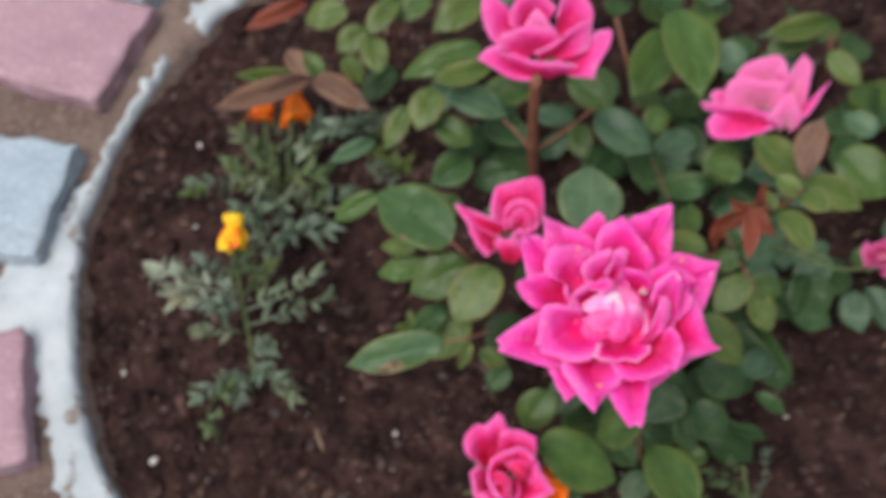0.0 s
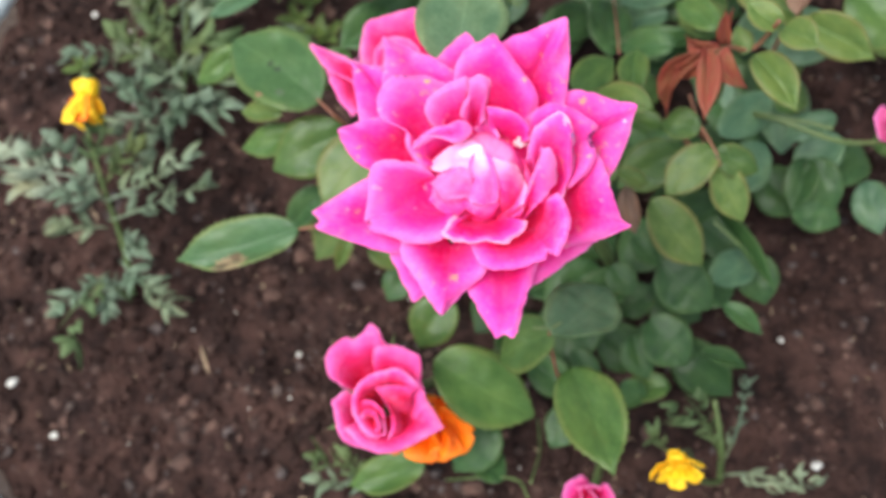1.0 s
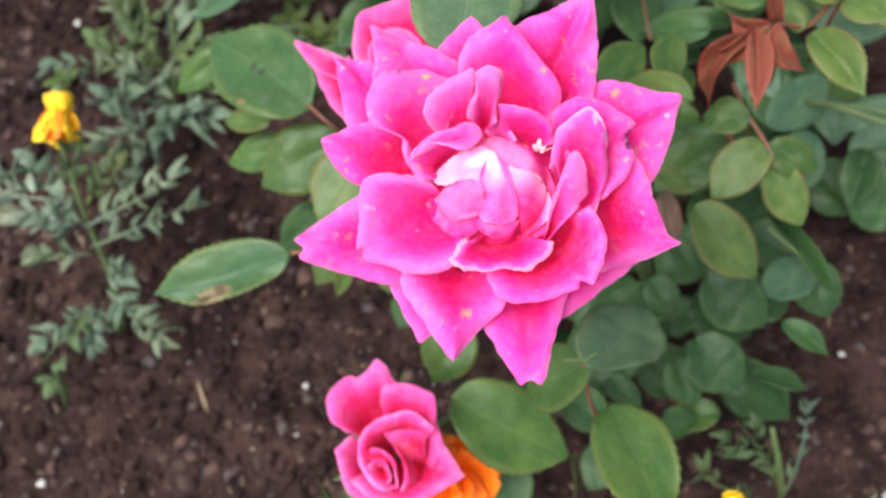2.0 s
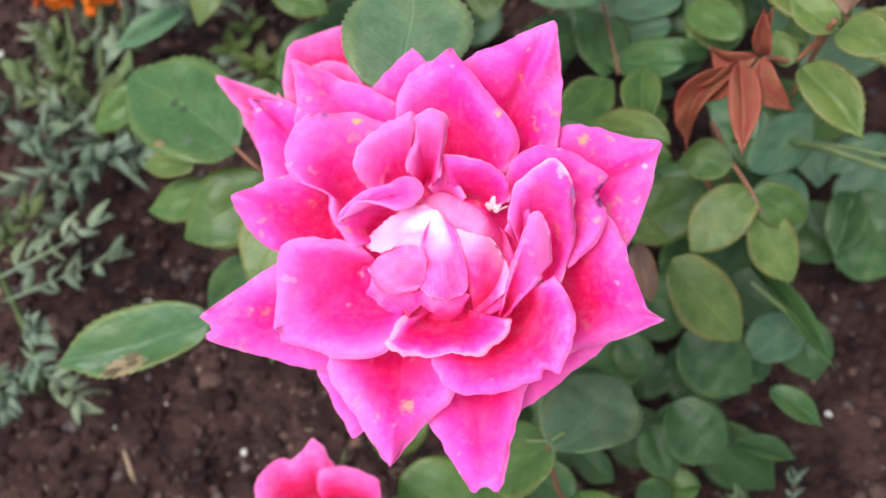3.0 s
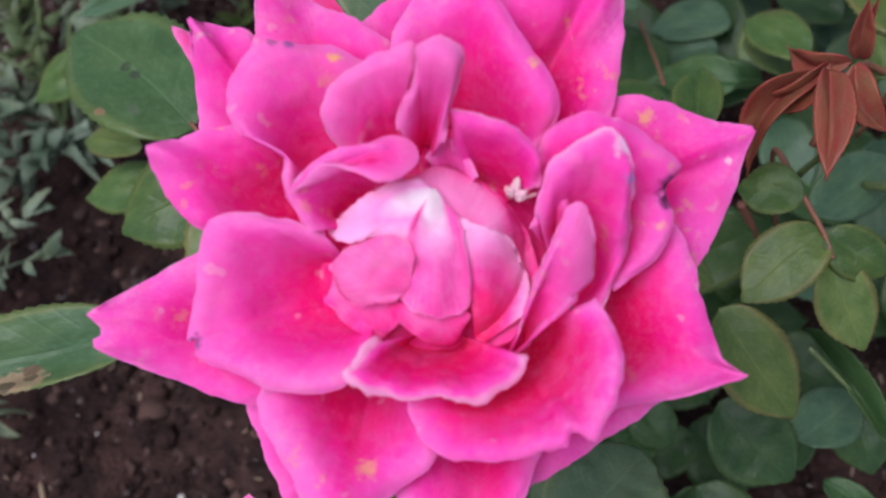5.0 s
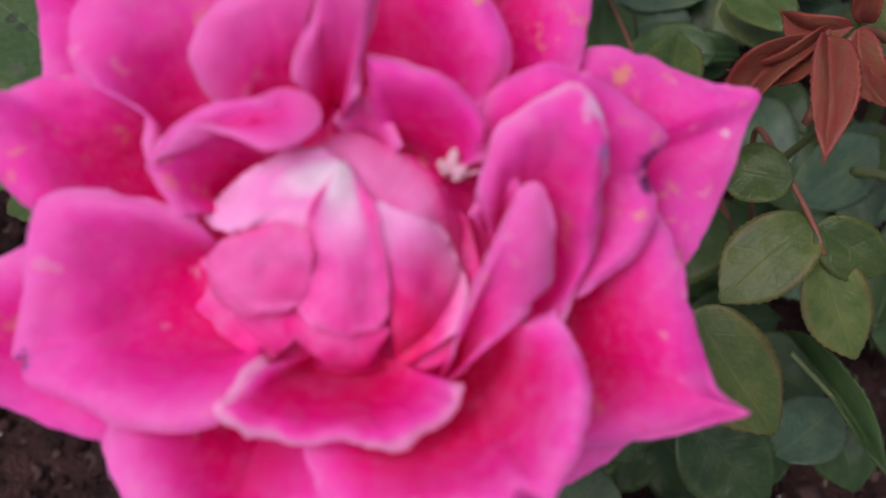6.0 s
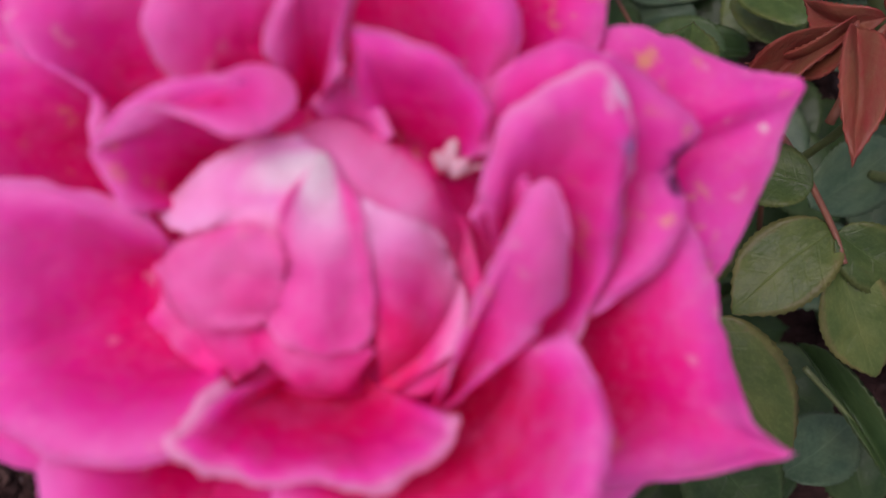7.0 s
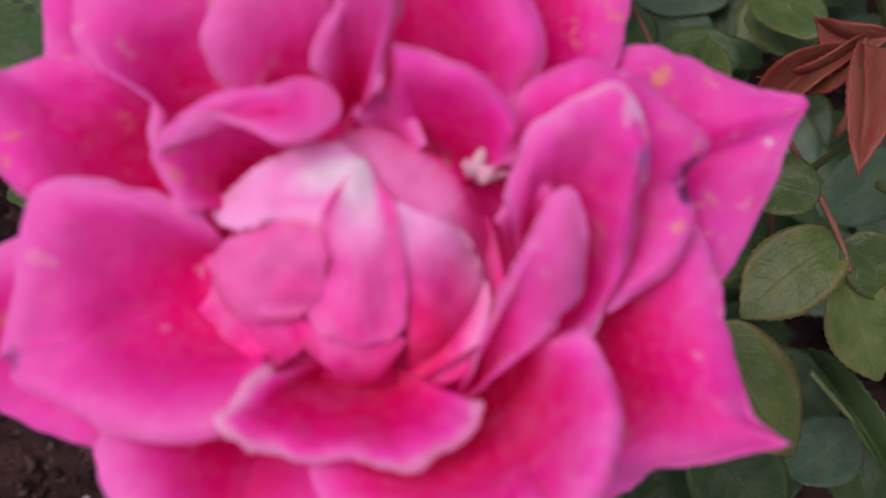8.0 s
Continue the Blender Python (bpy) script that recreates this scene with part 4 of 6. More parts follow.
curled_petal(bloom, (-5.6, -7.6, -20), ((-13.8, 0.1, -9), (-23.9, 2.5, -8), (-31.6, 0.2, -9), (-32.8, -10.7, -10), (-33.4, -18.1, -11), (-31.4, -17, -10.5), (-30.9, -20.6, -10.5), (-18.7, -23.7, -8), (-10.1, -23.1, -7), (-5.3, -17.4, -8)), tip=4, cup=2.8, arch=2.8, hem=1.4, crease=(2.2, -0.05, 0.35), material=SOFT)
curled_petal(bloom, (22.4, -1.3, -22), ((16.3, 14.3, -10), (19.1, 19.9, -10), (24.2, 22, -8), (31.9, 20, -9), (38.7, 15.6, -10), (37.6, 11.6, -12), (39.2, 6.6, -12), (36, -0, -13), (30.3, -4, -14)), tip=4, cup=2.8, arch=2.8, hem=1.1, wave=1.3)
curled_petal(bloom, (23.4, -7, -18), ((17, 5.3, -6), (18.1, 12.8, -3), (24.8, 18.4, -1), (28.7, 15.8, -1), (31, 10, -4), (31.8, 1.3, -11), (28.5, -7.6, -12)), cup=5, arch=2.2, hem=0.99, wave=1.1, material=PALERIM)
curled_petal(bloom, (16.3, -11.6, -21), ((1, -22.3, -9), (3.4, -29.1, -6), (10.7, -30.8, -2), (22.6, -26.9, 3), (23.3, -24.9, 2.5), (25, -24.5, 2.5), (26.5, -25.5, 3.5), (30.3, -17.3, 4), (30.1, -11.2, 1), (26.1, -6.1, -5)), tip=6, cup=6.5, arch=2.8, hem=1.5, wave=0.9, material=DEEP)
# the inner collar round the heart
curled_petal(bloom, (-4.8, 11.5, -10), ((-11.4, 11.5, -6), (-14.1, 14.6, -4), (-15, 17.8, -2), (-12.8, 22.3, -1), (-8.2, 25.6, 0), (-3, 28, 1), (-2.1, 25.5, -1), (-3.2, 21.6, -5)), tip=5, cup=0.6, arch=0.9, hem=0.43, wave=1.2, material=LIGHT)
curled_petal(bloom, (-0.3, 11.8, -13), ((-4.2, 15.9, -4), (-3.8, 20, -1), (-2.2, 24.6, 1), (-2.7, 26.4, 3), (0.4, 27.9, 4), (4.5, 26.3, 3), (3.6, 20.6, -1), (2.5, 14.7, -5)), cup=1, arch=1.6, hem=0.81, wave=1.0, crease=(-1.6, 0.1, 0.4), material=LIGHT)
curled_petal(bloom, (5, 7.7, -16), ((0.2, 12.8, -9), (2.2, 16, -9), (5.5, 15.1, -9), (8.2, 10.7, -9)), cup=0.35, arch=0.5, hem=0.31, wave=0.8, material=LIGHT)
curled_petal(bloom, (12, 7.3, -16), ((4.4, 14, -8), (2.9, 19.4, -3), (10, 18.8, -3), (14.7, 16.4, -3.5), (17.6, 13, -5), (16.8, 9.8, -8)), tip=1, cup=2.1, arch=1.6, hem=0.68, wave=1.1, material=PALERIM)
curled_petal(bloom, (-8.1, 2.7, -15), ((-15.3, 0.1, -8), (-18.5, 3.7, -7), (-19, 6.4, -5.5), (-14.6, 10.8, -3), (-9.3, 12.6, -2), (-5.4, 12.9, -2), (-2.6, 8.6, -6)), cup=2.8, arch=0.9, hem=0.4, wave=1.0, turn=1.1)
curled_petal(bloom, (-7.6, 10.7, -1.2), ((-18.6, 5.6, -4.8), (-15.2, 8.9, -2), (-12.9, 9.4, -1), (-9.1, 8.7, 0.2), (-5.7, 7.6, 0.4), (-2.8, 8.8, -0.6), (-0.7, 11.8, -2.5), (-1.9, 14.4, -3), (-5.2, 14.9, -2.6), (-9.8, 12.8, -1.6), (-14.3, 11.1, -2.4), (-18.5, 6.9, -5.2)), cup=0, arch=0.5, hem=0.5, wave=0.8, turn=0.9, root=0.02, material=LIGHT)
curled_petal(bloom, (20.4, 0.3, -13), ((16.8, 3.5, -6), (17.2, 7.9, -6), (19.2, 9.4, -6), (21.3, 8, -6), (22.1, 3.9, -6)), cup=1, arch=0.93, hem=0.43)
curled_petal(bloom, (4.6, -12.4, -17), ((-4.2, -14.6, -8), (-8.6, -18.9, -3), (-7.8, -21.2, -2.5), (-2.2, -23.3, -2), (3.3, -22, -2), (6, -22.1, -2), (10.8, -22.6, -1.5), (16.4, -18.2, -2), (16.7, -14.9, -5)), tip=4, cup=4, arch=1.6, hem=2.5, wave=1.3, turn=1.0, material=LIP)
curled_petal(bloom, (15, -16.6, -11), ((15.8, -10.9, -5), (18.1, -1.4, -3), (22.1, 7.5, -2), (24.9, 5, -3), (26, -2.9, -6), (23.5, -4.4, -5), (24.1, -6.1, -5.5), (22.7, -7.7, -6), (20.4, -8.6, -7), (17, -14.2, -9)), cup=-1.5, arch=1.2, hem=0.3, wave=1.0, tip=5, material=LIGHT)
# the crumpled heart, folded over a round bud
curled_petal(bloom, (17.6, -9.3, -14.5), ((2.2, 10.5, -9.7), (7.3, 11.1, -11.2), (13.2, 7.2, -12.2), (18, 0.1, -13.5), (18.7, -8.3, -13.5), (14.2, -14.1, -13.5), (9.4, -13.7, -13.5)), dome=(2, -0.9, 14.8, -14.5, -0.8), hem=0.4, wave=0.6, turn=0.9, material=HOTEDGE)
curled_petal(bloom, (4.3, -3, -6.8), ((-10, -2.3, -9.3), (-9.3, 4.6, -9.8), (-2.7, 8.8, -8.4), (3, 12.2, -10.4), (9.2, 9.7, -10.1), (13.5, 4.8, -10.1), (15, -3.9, -10.7)), dome=(2, -0.9, 14.8, -14.5, 0), hem=0.4, wave=0.6, turn=0.9, material=DOMECAP)
curled_petal(bloom, (-4.1, -5.9, -8.2), ((-12, -3.8, -12.3), (-12.4, -8.1, -12.9), (-13.4, -9.7, -12.9), (-10.8, -11.7, -12.9), (-8.3, -13.8, -12.9), (-5, -14.4, -12.9), (-1.9, -12.8, -10), (-0.2, -8.8, -7.3)), tip=2, dome=(2, -0.9, 14.8, -14.5, -0.2), hem=0.4, wave=1.2, turn=0.9, material=HOTEDGE)
curled_petal(bloom, (3.3, -6.7, -7.1), ((-3.3, -9.5, -7.7), (-1.6, -12.1, -8.8), (1.1, -14, -10.2), (4.4, -15, -11.9), (7.1, -14.3, -12), (9, -9.8, -8.5)), dome=(2, -0.9, 14.8, -14.5, 0.3), hem=0.4, wave=1.0, turn=0.9, material=HOTEDGE)
curled_petal(bloom, (2.5, 7.3, -7), ((-0.4, 9.2, -7), (-5.3, 8.3, -8), (-9.8, 5.5, -9.7), (-12.5, 3.4, -11.6), (-13.6, 0.8, -11.6), (-11.5, -0.8, -9.8), (-8.6, -0.3, -7.2), (-5.4, 0.7, -5.8), (0.1, -1.1, -4.6)), tip=4, dome=(2, -0.9, 14.8, -14.5, 1.1), hem=0.5, wave=1.8, turn=0.9, material=WHITEFOLD)
curled_petal(bloom, (10.4, -14.7, -12.8), ((5.8, 4.2, -5.6), (8.7, 3.2, -6.1), (13, 2.1, -7.9), (15.7, -1, -10.2), (17.5, -5.5, -11.8), (17.2, -9.3, -11.8)), dome=(2, -0.9, 14.8, -14.5, 0.9), hem=0.3, wave=1.0, turn=0.9, material=BLUSH)
curled_petal(bloom, (1.8, 8.2, -6.9), ((5.8, 4.3, -4.9), (8, -2.7, -4.8), (8.4, -8.7, -6.4), (5, -10.9, -6.6), (1.8, -10.4, -6.1), (-2.1, -8.2, -5.6), (-2.8, -4.5, -4.8), (-1, 2.3, -4.4)), dome=(2, -0.9, 14.8, -14.5, 1.6), hem=0.6, wave=1.4, turn=0.9, material=CAP)
curled_petal(bloom, (-0.3, -6.6, -5.1), ((0.1, -2.9, -3.5), (-0.8, 0.1, -3.5), (-5.3, 0.3, -4.5), (-10.6, -2.1, -7.6), (-12.8, -4.6, -10.4), (-11.1, -7.9, -10.4), (-7.3, -10.3, -8.2), (-2, -8.9, -5.1)), tip=1, dome=(2, -0.9, 14.8, -14.5, 2.3), hem=0.5, wave=1.4, turn=0.9, material=HEART)
# the inner wall of petals round the heart
for k in range(9):
    th = 0.35 + k * 0.70
    out, tang = np.array((math.cos(th), math.sin(th), 0)), np.array((-math.sin(th), math.cos(th), 0))
    mid = np.array((2.4, -1.1, 0.0))
    foot, top = -25, (-19, -21, -20)[k % 3]
    top -= 5 * (k in (2, 3))
    reach = (17.0, 18.5, 18.0)[k % 3]
    petal(bloom, mid + out * 8 + np.array((0, 0, foot)), mid + out * reach * 0.93 - tang * 9 + np.array((0, 0, top - 2)), mid + out * reach * 0.93 + tang * 9 + np.array((0, 0, top - 2)),
          mid + out * (reach + 0.8) + np.array((0, 0, top)), 1.5, 0.9, 0.8, PINK, tuple(out), wave=1.2, root=0.5)
# torn white shreds of a petal beside the heart
petal(bloom, (14.1, 8.5, -10), (13.3, 9.2, -8.6), (14.7, 9.2, -8.6), (14.2, 10.4, -7.8), 0.3, 0.1, 0.4, TORN, rows=12, cols=9, wave=1.6)
petal(bloom, (14.4, 8.4, -10), (14.1, 9, -8.6), (15.6, 8.7, -8.6), (15.8, 9.8, -8), 0.3, 0.1, 0.4, TORN, rows=12, cols=9, wave=1.6)
petal(bloom, (13.4, 8.1, -10), (12.7, 8.5, -8.6), (13.8, 9, -8.6), (12.7, 9, -8.2), 0.3, 0.1, 0.4, TORN, rows=12, cols=9, wave=1.6)
petal(bloom, (14.1, 8, -10), (14.7, 8.3, -8.6), (15.1, 7.8, -8.6), (16.5, 8.6, -8.2), 0.3, 0.1, 0.4, TORN, rows=12, cols=9, wave=1.6)
sepal = petal(bloom, (5.4, -0.1, -33), (-5.8, 4.4, -33.4), (-0.5, 10.4, -33.4), (-16, 18.7, -34), 0.5, 0, 0.3, STEM, rows=10, cols=7)
sepal.name = "sepal"
sepal = petal(bloom, (5.4, -0.1, -33), (11.7, 9.1, -33.4), (16.3, 2.5, -33.4), (26.9, 14.7, -34), 0.5, 0, 0.3, STEM, rows=10, cols=7)
sepal.name = "sepal"
sepal = petal(bloom, (5.4, -0.1, -33), (18.7, -3.1, -33.4), (14.7, -10, -33.4), (33.6, -16.2, -34), 0.5, 0, 0.3, STEM, rows=10, cols=7)
sepal.name = "sepal"
sepal = petal(bloom, (5.4, -0.1, -33), (9.4, -14, -33.4), (1.4, -14, -33.4), (5.4, -34.9, -34), 0.5, 0, 0.3, STEM, rows=10, cols=7)
sepal.name = "sepal"
sepal = petal(bloom, (5.4, -0.1, -33), (-2, -9.9, -33.4), (-6.5, -3.2, -33.4), (-18.7, -16.2, -34), 0.5, 0, 0.3, STEM, rows=10, cols=7)
sepal.name = "sepal"
stem(bush, ((0.0600, 0.0650, -0.0100), (0.0500, 0.0550, 0.0900), (0.0280, 0.0350, 0.1800), (0.0028, 0.0147, 0.2518)), 0.0036, 0.0026)
# ---- the half-open bloom below it ----
seat = blob(0.004, (1, 1, 1.1), 0.1, 4)
seat.transform(Matrix.Translation((0, 0, -0.020)))
bud = part("bloom", seat, BUDPINK, bush, pose(-0.0580, -0.0364, 0.1474, 24.80, 6.90, -2.55), "half-open deep pink rose with a tight spiral heart")
curled_petal(bud, (1.6, 4.1, -26), ((-11, 11.9, -12), (-18, 17.8, -10), (-17.7, 26.7, -9), (-11.4, 32.7, -9), (-6.1, 32.6, -9), (0.5, 39.2, -8), (4.5, 34.9, -9), (10.3, 22, -14)), cup=4, arch=3, hem=1.0, tip=5, material=BUDPINK, rows=20, cols=37)
curled_petal(bud, (6.5, 3.2, -24), ((1.2, 21.3, -12), (2.5, 29.2, -7), (11.7, 29.8, -6), (20.9, 25.5, -6), (21.8, 14.6, -7), (24, 6.3, -9), (22.1, -3.4, -12)), cup=4, arch=2.5, hem=1.2, tip=3, material=BUDPINK, rows=20, cols=37)
curled_petal(bud, (1.6, -1.5, -24), ((-9.7, 11.7, -10), (-15.6, 7.2, -7), (-14.2, -0.6, -7), (-12.8, -7.9, -7), (-6.6, -12.3, -8), (2.4, -13.4, -10)), cup=2, arch=2, hem=0.9, tip=1, material=BUDPINK, rows=20, cols=37)
curled_petal(bud, (6.4, 0.8, -24), ((-11, -4.2, -8), (-4.5, -11.1, -6), (4.6, -14.9, -5), (15.3, -12.4, -5), (30.9, -3.9, -4), (26.9, 2.5, -8), (22.4, 8.3, -11)), cup=3, arch=2.5, hem=0.9, tip=4, material=BUDPINK, rows=20, cols=37)
curled_petal(bud, (7.7, -0.1, -22), ((20.9, 12.7, -5), (16.2, 18.7, -1), (10.7, 20.9, 1), (1.8, 18.5, 2), (-4.7, 13.6, 1), (-6.3, 3.8, 0), (-2.3, -3.8, -1), (3.5, -7.9, -3)), cup=6, arch=1, hem=0.9, material=BUDHEART, rows=20, cols=37)
curled_petal(bud, (17.1, -5.4, -15), ((17.5, 12.7, -5), (10.3, 13.8, -3), (2.6, 13.2, -1), (7.2, 7, 0.5), (9.7, -0.3, 0), (8, -8.5, -3)), tip=2, cup=-1.5, arch=2.2, hem=0.3, material=BUDHEART, rows=20, cols=37)
curled_petal(bud, (5.1, -5.7, -14), ((-4.6, 3.7, -5), (-3.4, 7.1, -3), (2.4, 6.9, -1), (6.1, 1.8, -1), (6.6, -7.3, -4)), cup=3, arch=0.8, hem=0.35, material=BUDHEART, rows=20, cols=37)
curled_petal(bud, (0.6, -3.6, -12), ((-3.4, -4.5, -5), (-3, 1.2, -2), (0.1, 3.8, -1), (3.4, 1.9, -1), (4.5, -3.7, -3), (1.8, -7.4, -5)), cup=3, arch=0.5, hem=0.35, material=BUDHEART, rows=20, cols=37)
curled_petal(bud, (1.2, -6.8, -12), ((-3.7, -2.1, -4), (-1.4, -6, -3), (2.6, -7.5, -3), (6.3, -6.2, -3)), cup=1, arch=0.5, hem=0.3, material=BUDHEART, rows=20, cols=37)
stem(bush, ((0.0300, 0.0300, 0.0000), (0.0000, 0.0200, 0.0600), (-0.0564, -0.0229, 0.1225)), 0.0028, 0.0022)
sepal = petal(bud, (0, -2.9, -27), (-11.5, 10.7, -22.5), (-7.2, 13.4, -22.5), (-18.7, 27, -18), 0.5, 0, 0.3, STEM, rows=10, cols=7)
sepal.name = "sepal"
sepal = petal(bud, (0, -2.9, -27), (2.7, 16.9, -22.5), (7.6, 15.7, -22.5), (10.3, 35.5, -18), 0.5, 0, 0.3, STEM, rows=10, cols=7)
sepal.name = "sepal"
sepal = petal(bud, (0, -2.9, -27), (-9.1, -7.3, -22.5), (-10.1, -2.4, -22.5), (-19.2, -6.8, -18), 0.5, 0, 0.3, STEM, rows=10, cols=7)
sepal.name = "sepal"
sepal = petal(bud, (0, -2.9, -27), (9.5, 4.6, -22.5), (11.7, 0.2, -22.5), (21.2, 7.7, -18), 0.5, 0, 0.3, STEM, rows=10, cols=7)
sepal.name = "sepal"
# ---- the narrow bloom behind the large one ----
seat = blob(0.004, (1, 1, 1.1), 0.1, 5)
seat.transform(Matrix.Translation((0, 0, -0.020)))
side_bloom = part("bloom", seat, BUDPINK, bush, pose(-0.0370, 0.0900, 0.2110, 26.10, 7.32, -5.03), "half-open deep pink rose partly hidden behind the large bloom")
curled_petal(side_bloom, (6.7, -6.6, -16), ((-11, 2.2, -6), (-9.4, 18.2, -3), (0.9, 22.9, -2), (12.3, 26.1, -2), (17, 21.7, -3), (18.7, 4.3, -7)), cup=3, arch=1.5, hem=0.9, tip=3, material=BUDPINK, rows=20, cols=37)
curled_petal(side_bloom, (0.1, -11.8, -12), ((-24.6, 0.2, -2), (-19.6, -11.3, -2), (-13.2, -19.1, -2), (-7.3, -12.4, -1), (-7, -5.4, 0)), cup=2, arch=1, hem=0.6, tip=2, material=BUDPINK, rows=20, cols=37)
curled_petal(side_bloom, (1.3, -8.7, -10), ((-10.3, 1.9, -1), (-18.7, 5.6, -1), (-31.6, 9.4, 0), (-24.8, -0.3, 1), (-17, -4, 1), (-3.9, -9.6, 1)), cup=1.5, arch=1.5, hem=0.8, tip=2, material=BUDPINK, rows=20, cols=37)
curled_petal(side_bloom, (0.3, -24.3, -10), ((-9.9, -10.4, -1), (-3.1, -9, 2), (4.5, -8.7, 2), (11.9, -13.9, -1)), cup=-0.5, arch=1, hem=0.6, material=BUDPINK, rows=20, cols=37)
curled_petal(side_bloom, (6.4, -4.5, -9), ((-4.1, -3.2, 1), (-4.4, 6.8, 3), (3, 13.2, 4), (12.5, 9.3, 3), (13.7, -1, 1)), cup=2.5, arch=0.5, hem=0.7, material=BUDPINK, rows=20, cols=37)
curled_petal(side_bloom, (6, -4.6, -6), ((-0.9, -2.8, 2), (-0.4, 4.5, 4), (4.9, 7.7, 5), (9.4, 3.6, 4), (9.2, -3.7, 3)), cup=1.5, arch=0.4, hem=0.5, material=BUDPINK, rows=20, cols=37)
curled_petal(side_bloom, (5.5, -3, -2), ((1.7, -0.3, 3), (2.7, 4, 4), (6.3, 4.1, 4), (6.9, -0.4, 3)), cup=0.8, arch=0.3, hem=0.4, material=BUDPINK, rows=20, cols=37)
curled_petal(side_bloom, (-3.4, -5, -5), ((-12.4, 3.9, 1), (-8.1, 0.6, 2), (-1.9, 1.5, 2), (0.2, 4.7, 1)), cup=0, arch=1, hem=0.7, material=BACKPINK, rows=20, cols=37)
curled_petal(side_bloom, (8.9, -13.2, -7), ((-1.6, -9.6, 2), (2.7, -3.3, 3), (9, -3.1, 4), (14.9, 0.2, 3), (18.1, 5.5, -1)), cup=1, arch=1, hem=0.7, material=BUDPINK, rows=20, cols=37)
stem(bush, ((0.0300, 0.0900, 0.0000), (0.0000, 0.1000, 0.1000), (-0.0375, 0.0860, 0.1920)), 0.003, 0.0024)
# ---- blooms further back ----
back_bush = thing("rose_bush", (-0.0053, 0.1917, 0.0), "rose bush behind with one open pink bloom", "rose bush", "rose bushes in the bed")
seat = blob(0.007, (1, 1, 1.1), 0.1, 6)
seat.transform(Matrix.Translation((0.001, -0.012, -0.012)))
back_bloom = part("bloom", seat, STEM, back_bush, pose(-0.0081, 0.1909, 0.2347, 38.8, -5, 0), "open pink rose on an upright reddish cane")
curled_petal(back_bloom, (-3.7, -4.9, -14), ((-18.2, -2.5, -8), (-28.9, 7.4, -6), (-31.6, 23.8, -4), (-28, 34.4, -4), (-18.8, 26.6, -6), (-14.7, 21.2, -8)), cup=2, arch=1.5, hem=0.9, tip=3, material=BACKPINK, rows=20, cols=37)
curled_petal(back_bloom, (-2.5, 3.1, -14), ((-17.5, 13.6, -6), (-13.3, 24, -4), (-5.2, 30.6, -3), (4, 27.5, -3), (10.9, 18.5, -5)), cup=3, arch=1, hem=0.8, material=BACKPINK, rows=20, cols=37)
curled_petal(back_bloom, (7.9, -5.1, -14), ((10.2, 13.9, -4), (16.5, 25.4, -2), (25.9, 23.9, -2), (31, 13.6, -3), (28.2, 3, -6)), cup=4, arch=1, hem=0.9, material=BACKPINK, rows=20, cols=37)
curled_petal(back_bloom, (-3.6, -3.2, -6), ((-13.1, 3.2, -1), (-7.8, 12.8, 2), (-0.4, 20.1, 4), (4.9, 12, 3), (9, 6.9, 1)), cup=1, arch=1.5, hem=0.8, material=PALEPINK, rows=20, cols=37)
curled_petal(back_bloom, (6.3, -16.3, -12), ((23.6, -5.9, -3), (30.9, 1.6, -1), (39.4, 1.1, 0), (36.9, -8, 0), (30, -16.5, 0), (26.4, -24.3, 0), (13.5, -20.4, -2)), cup=2, arch=2, hem=0.9, tip=5, material=BACKPINK, rows=20, cols=37)
curled_petal(back_bloom, (-1.8, -15, -12), ((-23.9, 3.3, -3), (-30.5, 2.8, -2), (-37.7, -1.9, -1), (-30.5, -8.5, 0), (-20.2, -16.6, 0), (-10.9, -19.7, 0), (-2.5, -17.8, -1)), cup=2, arch=2, hem=0.8, tip=2, material=BACKPINK, rows=20, cols=37)
curled_petal(back_bloom, (-4.5, -10.2, -8), ((-25.2, 1, 0), (-21.4, 8.6, 3), (-8.1, 10.9, 5), (1.3, 9.4, 5), (8.8, 5.7, 4), (10.3, -0.6, 1)), cup=1.5, arch=1.5, hem=0.9, material=BACKPINK, rows=20, cols=37)
curled_petal(back_bloom, (-0.1, -13.5, -8), ((-5.4, -3.8, 3), (7.9, -0.2, 5), (18.4, 6.6, 5), (27.2, 7.8, 4), (27.8, 1.4, 1), (24.8, -8.3, -2)), cup=3, arch=1, hem=0.9, material=BACKPINK, rows=20, cols=37)
curled_petal(back_bloom, (-4.5, -22, -8), ((-26, -0.8, 3), (-16.6, -3.2, 6), (-6.1, -8.4, 7), (7.9, -11.3, 7), (17.7, -15.4, 4)), cup=-1, arch=1.5, hem=1.0, material=BACKPINK, rows=20, cols=37)
stem(back_bush, ((-0.0053, 0.1917, -0.0050), (-0.0113, 0.1797, 0.0700), (-0.0153, 0.1717, 0.1507), (-0.0144, 0.1720, 0.2227), (-0.0105, 0.1814, 0.2100)), 0.0038, 0.0028, REDSTEM)
right_bush = thing("rose_bush", (0.1411, 0.1752, 0.0), "rose bush with a faded pink bloom and new red leaves", "rose bush", "rose bushes in the bed")
seat = blob(0.007, (1, 1, 1.1), 0.1, 7)
seat.transform(Matrix.Translation((0.004, -0.016, -0.012)))
faded_bloom = part("bloom", seat, STEM, right_bush, pose(0.1350, 0.1940, 0.1500, 34.5, -16, 0), "half-open faded pink rose leaning aside")
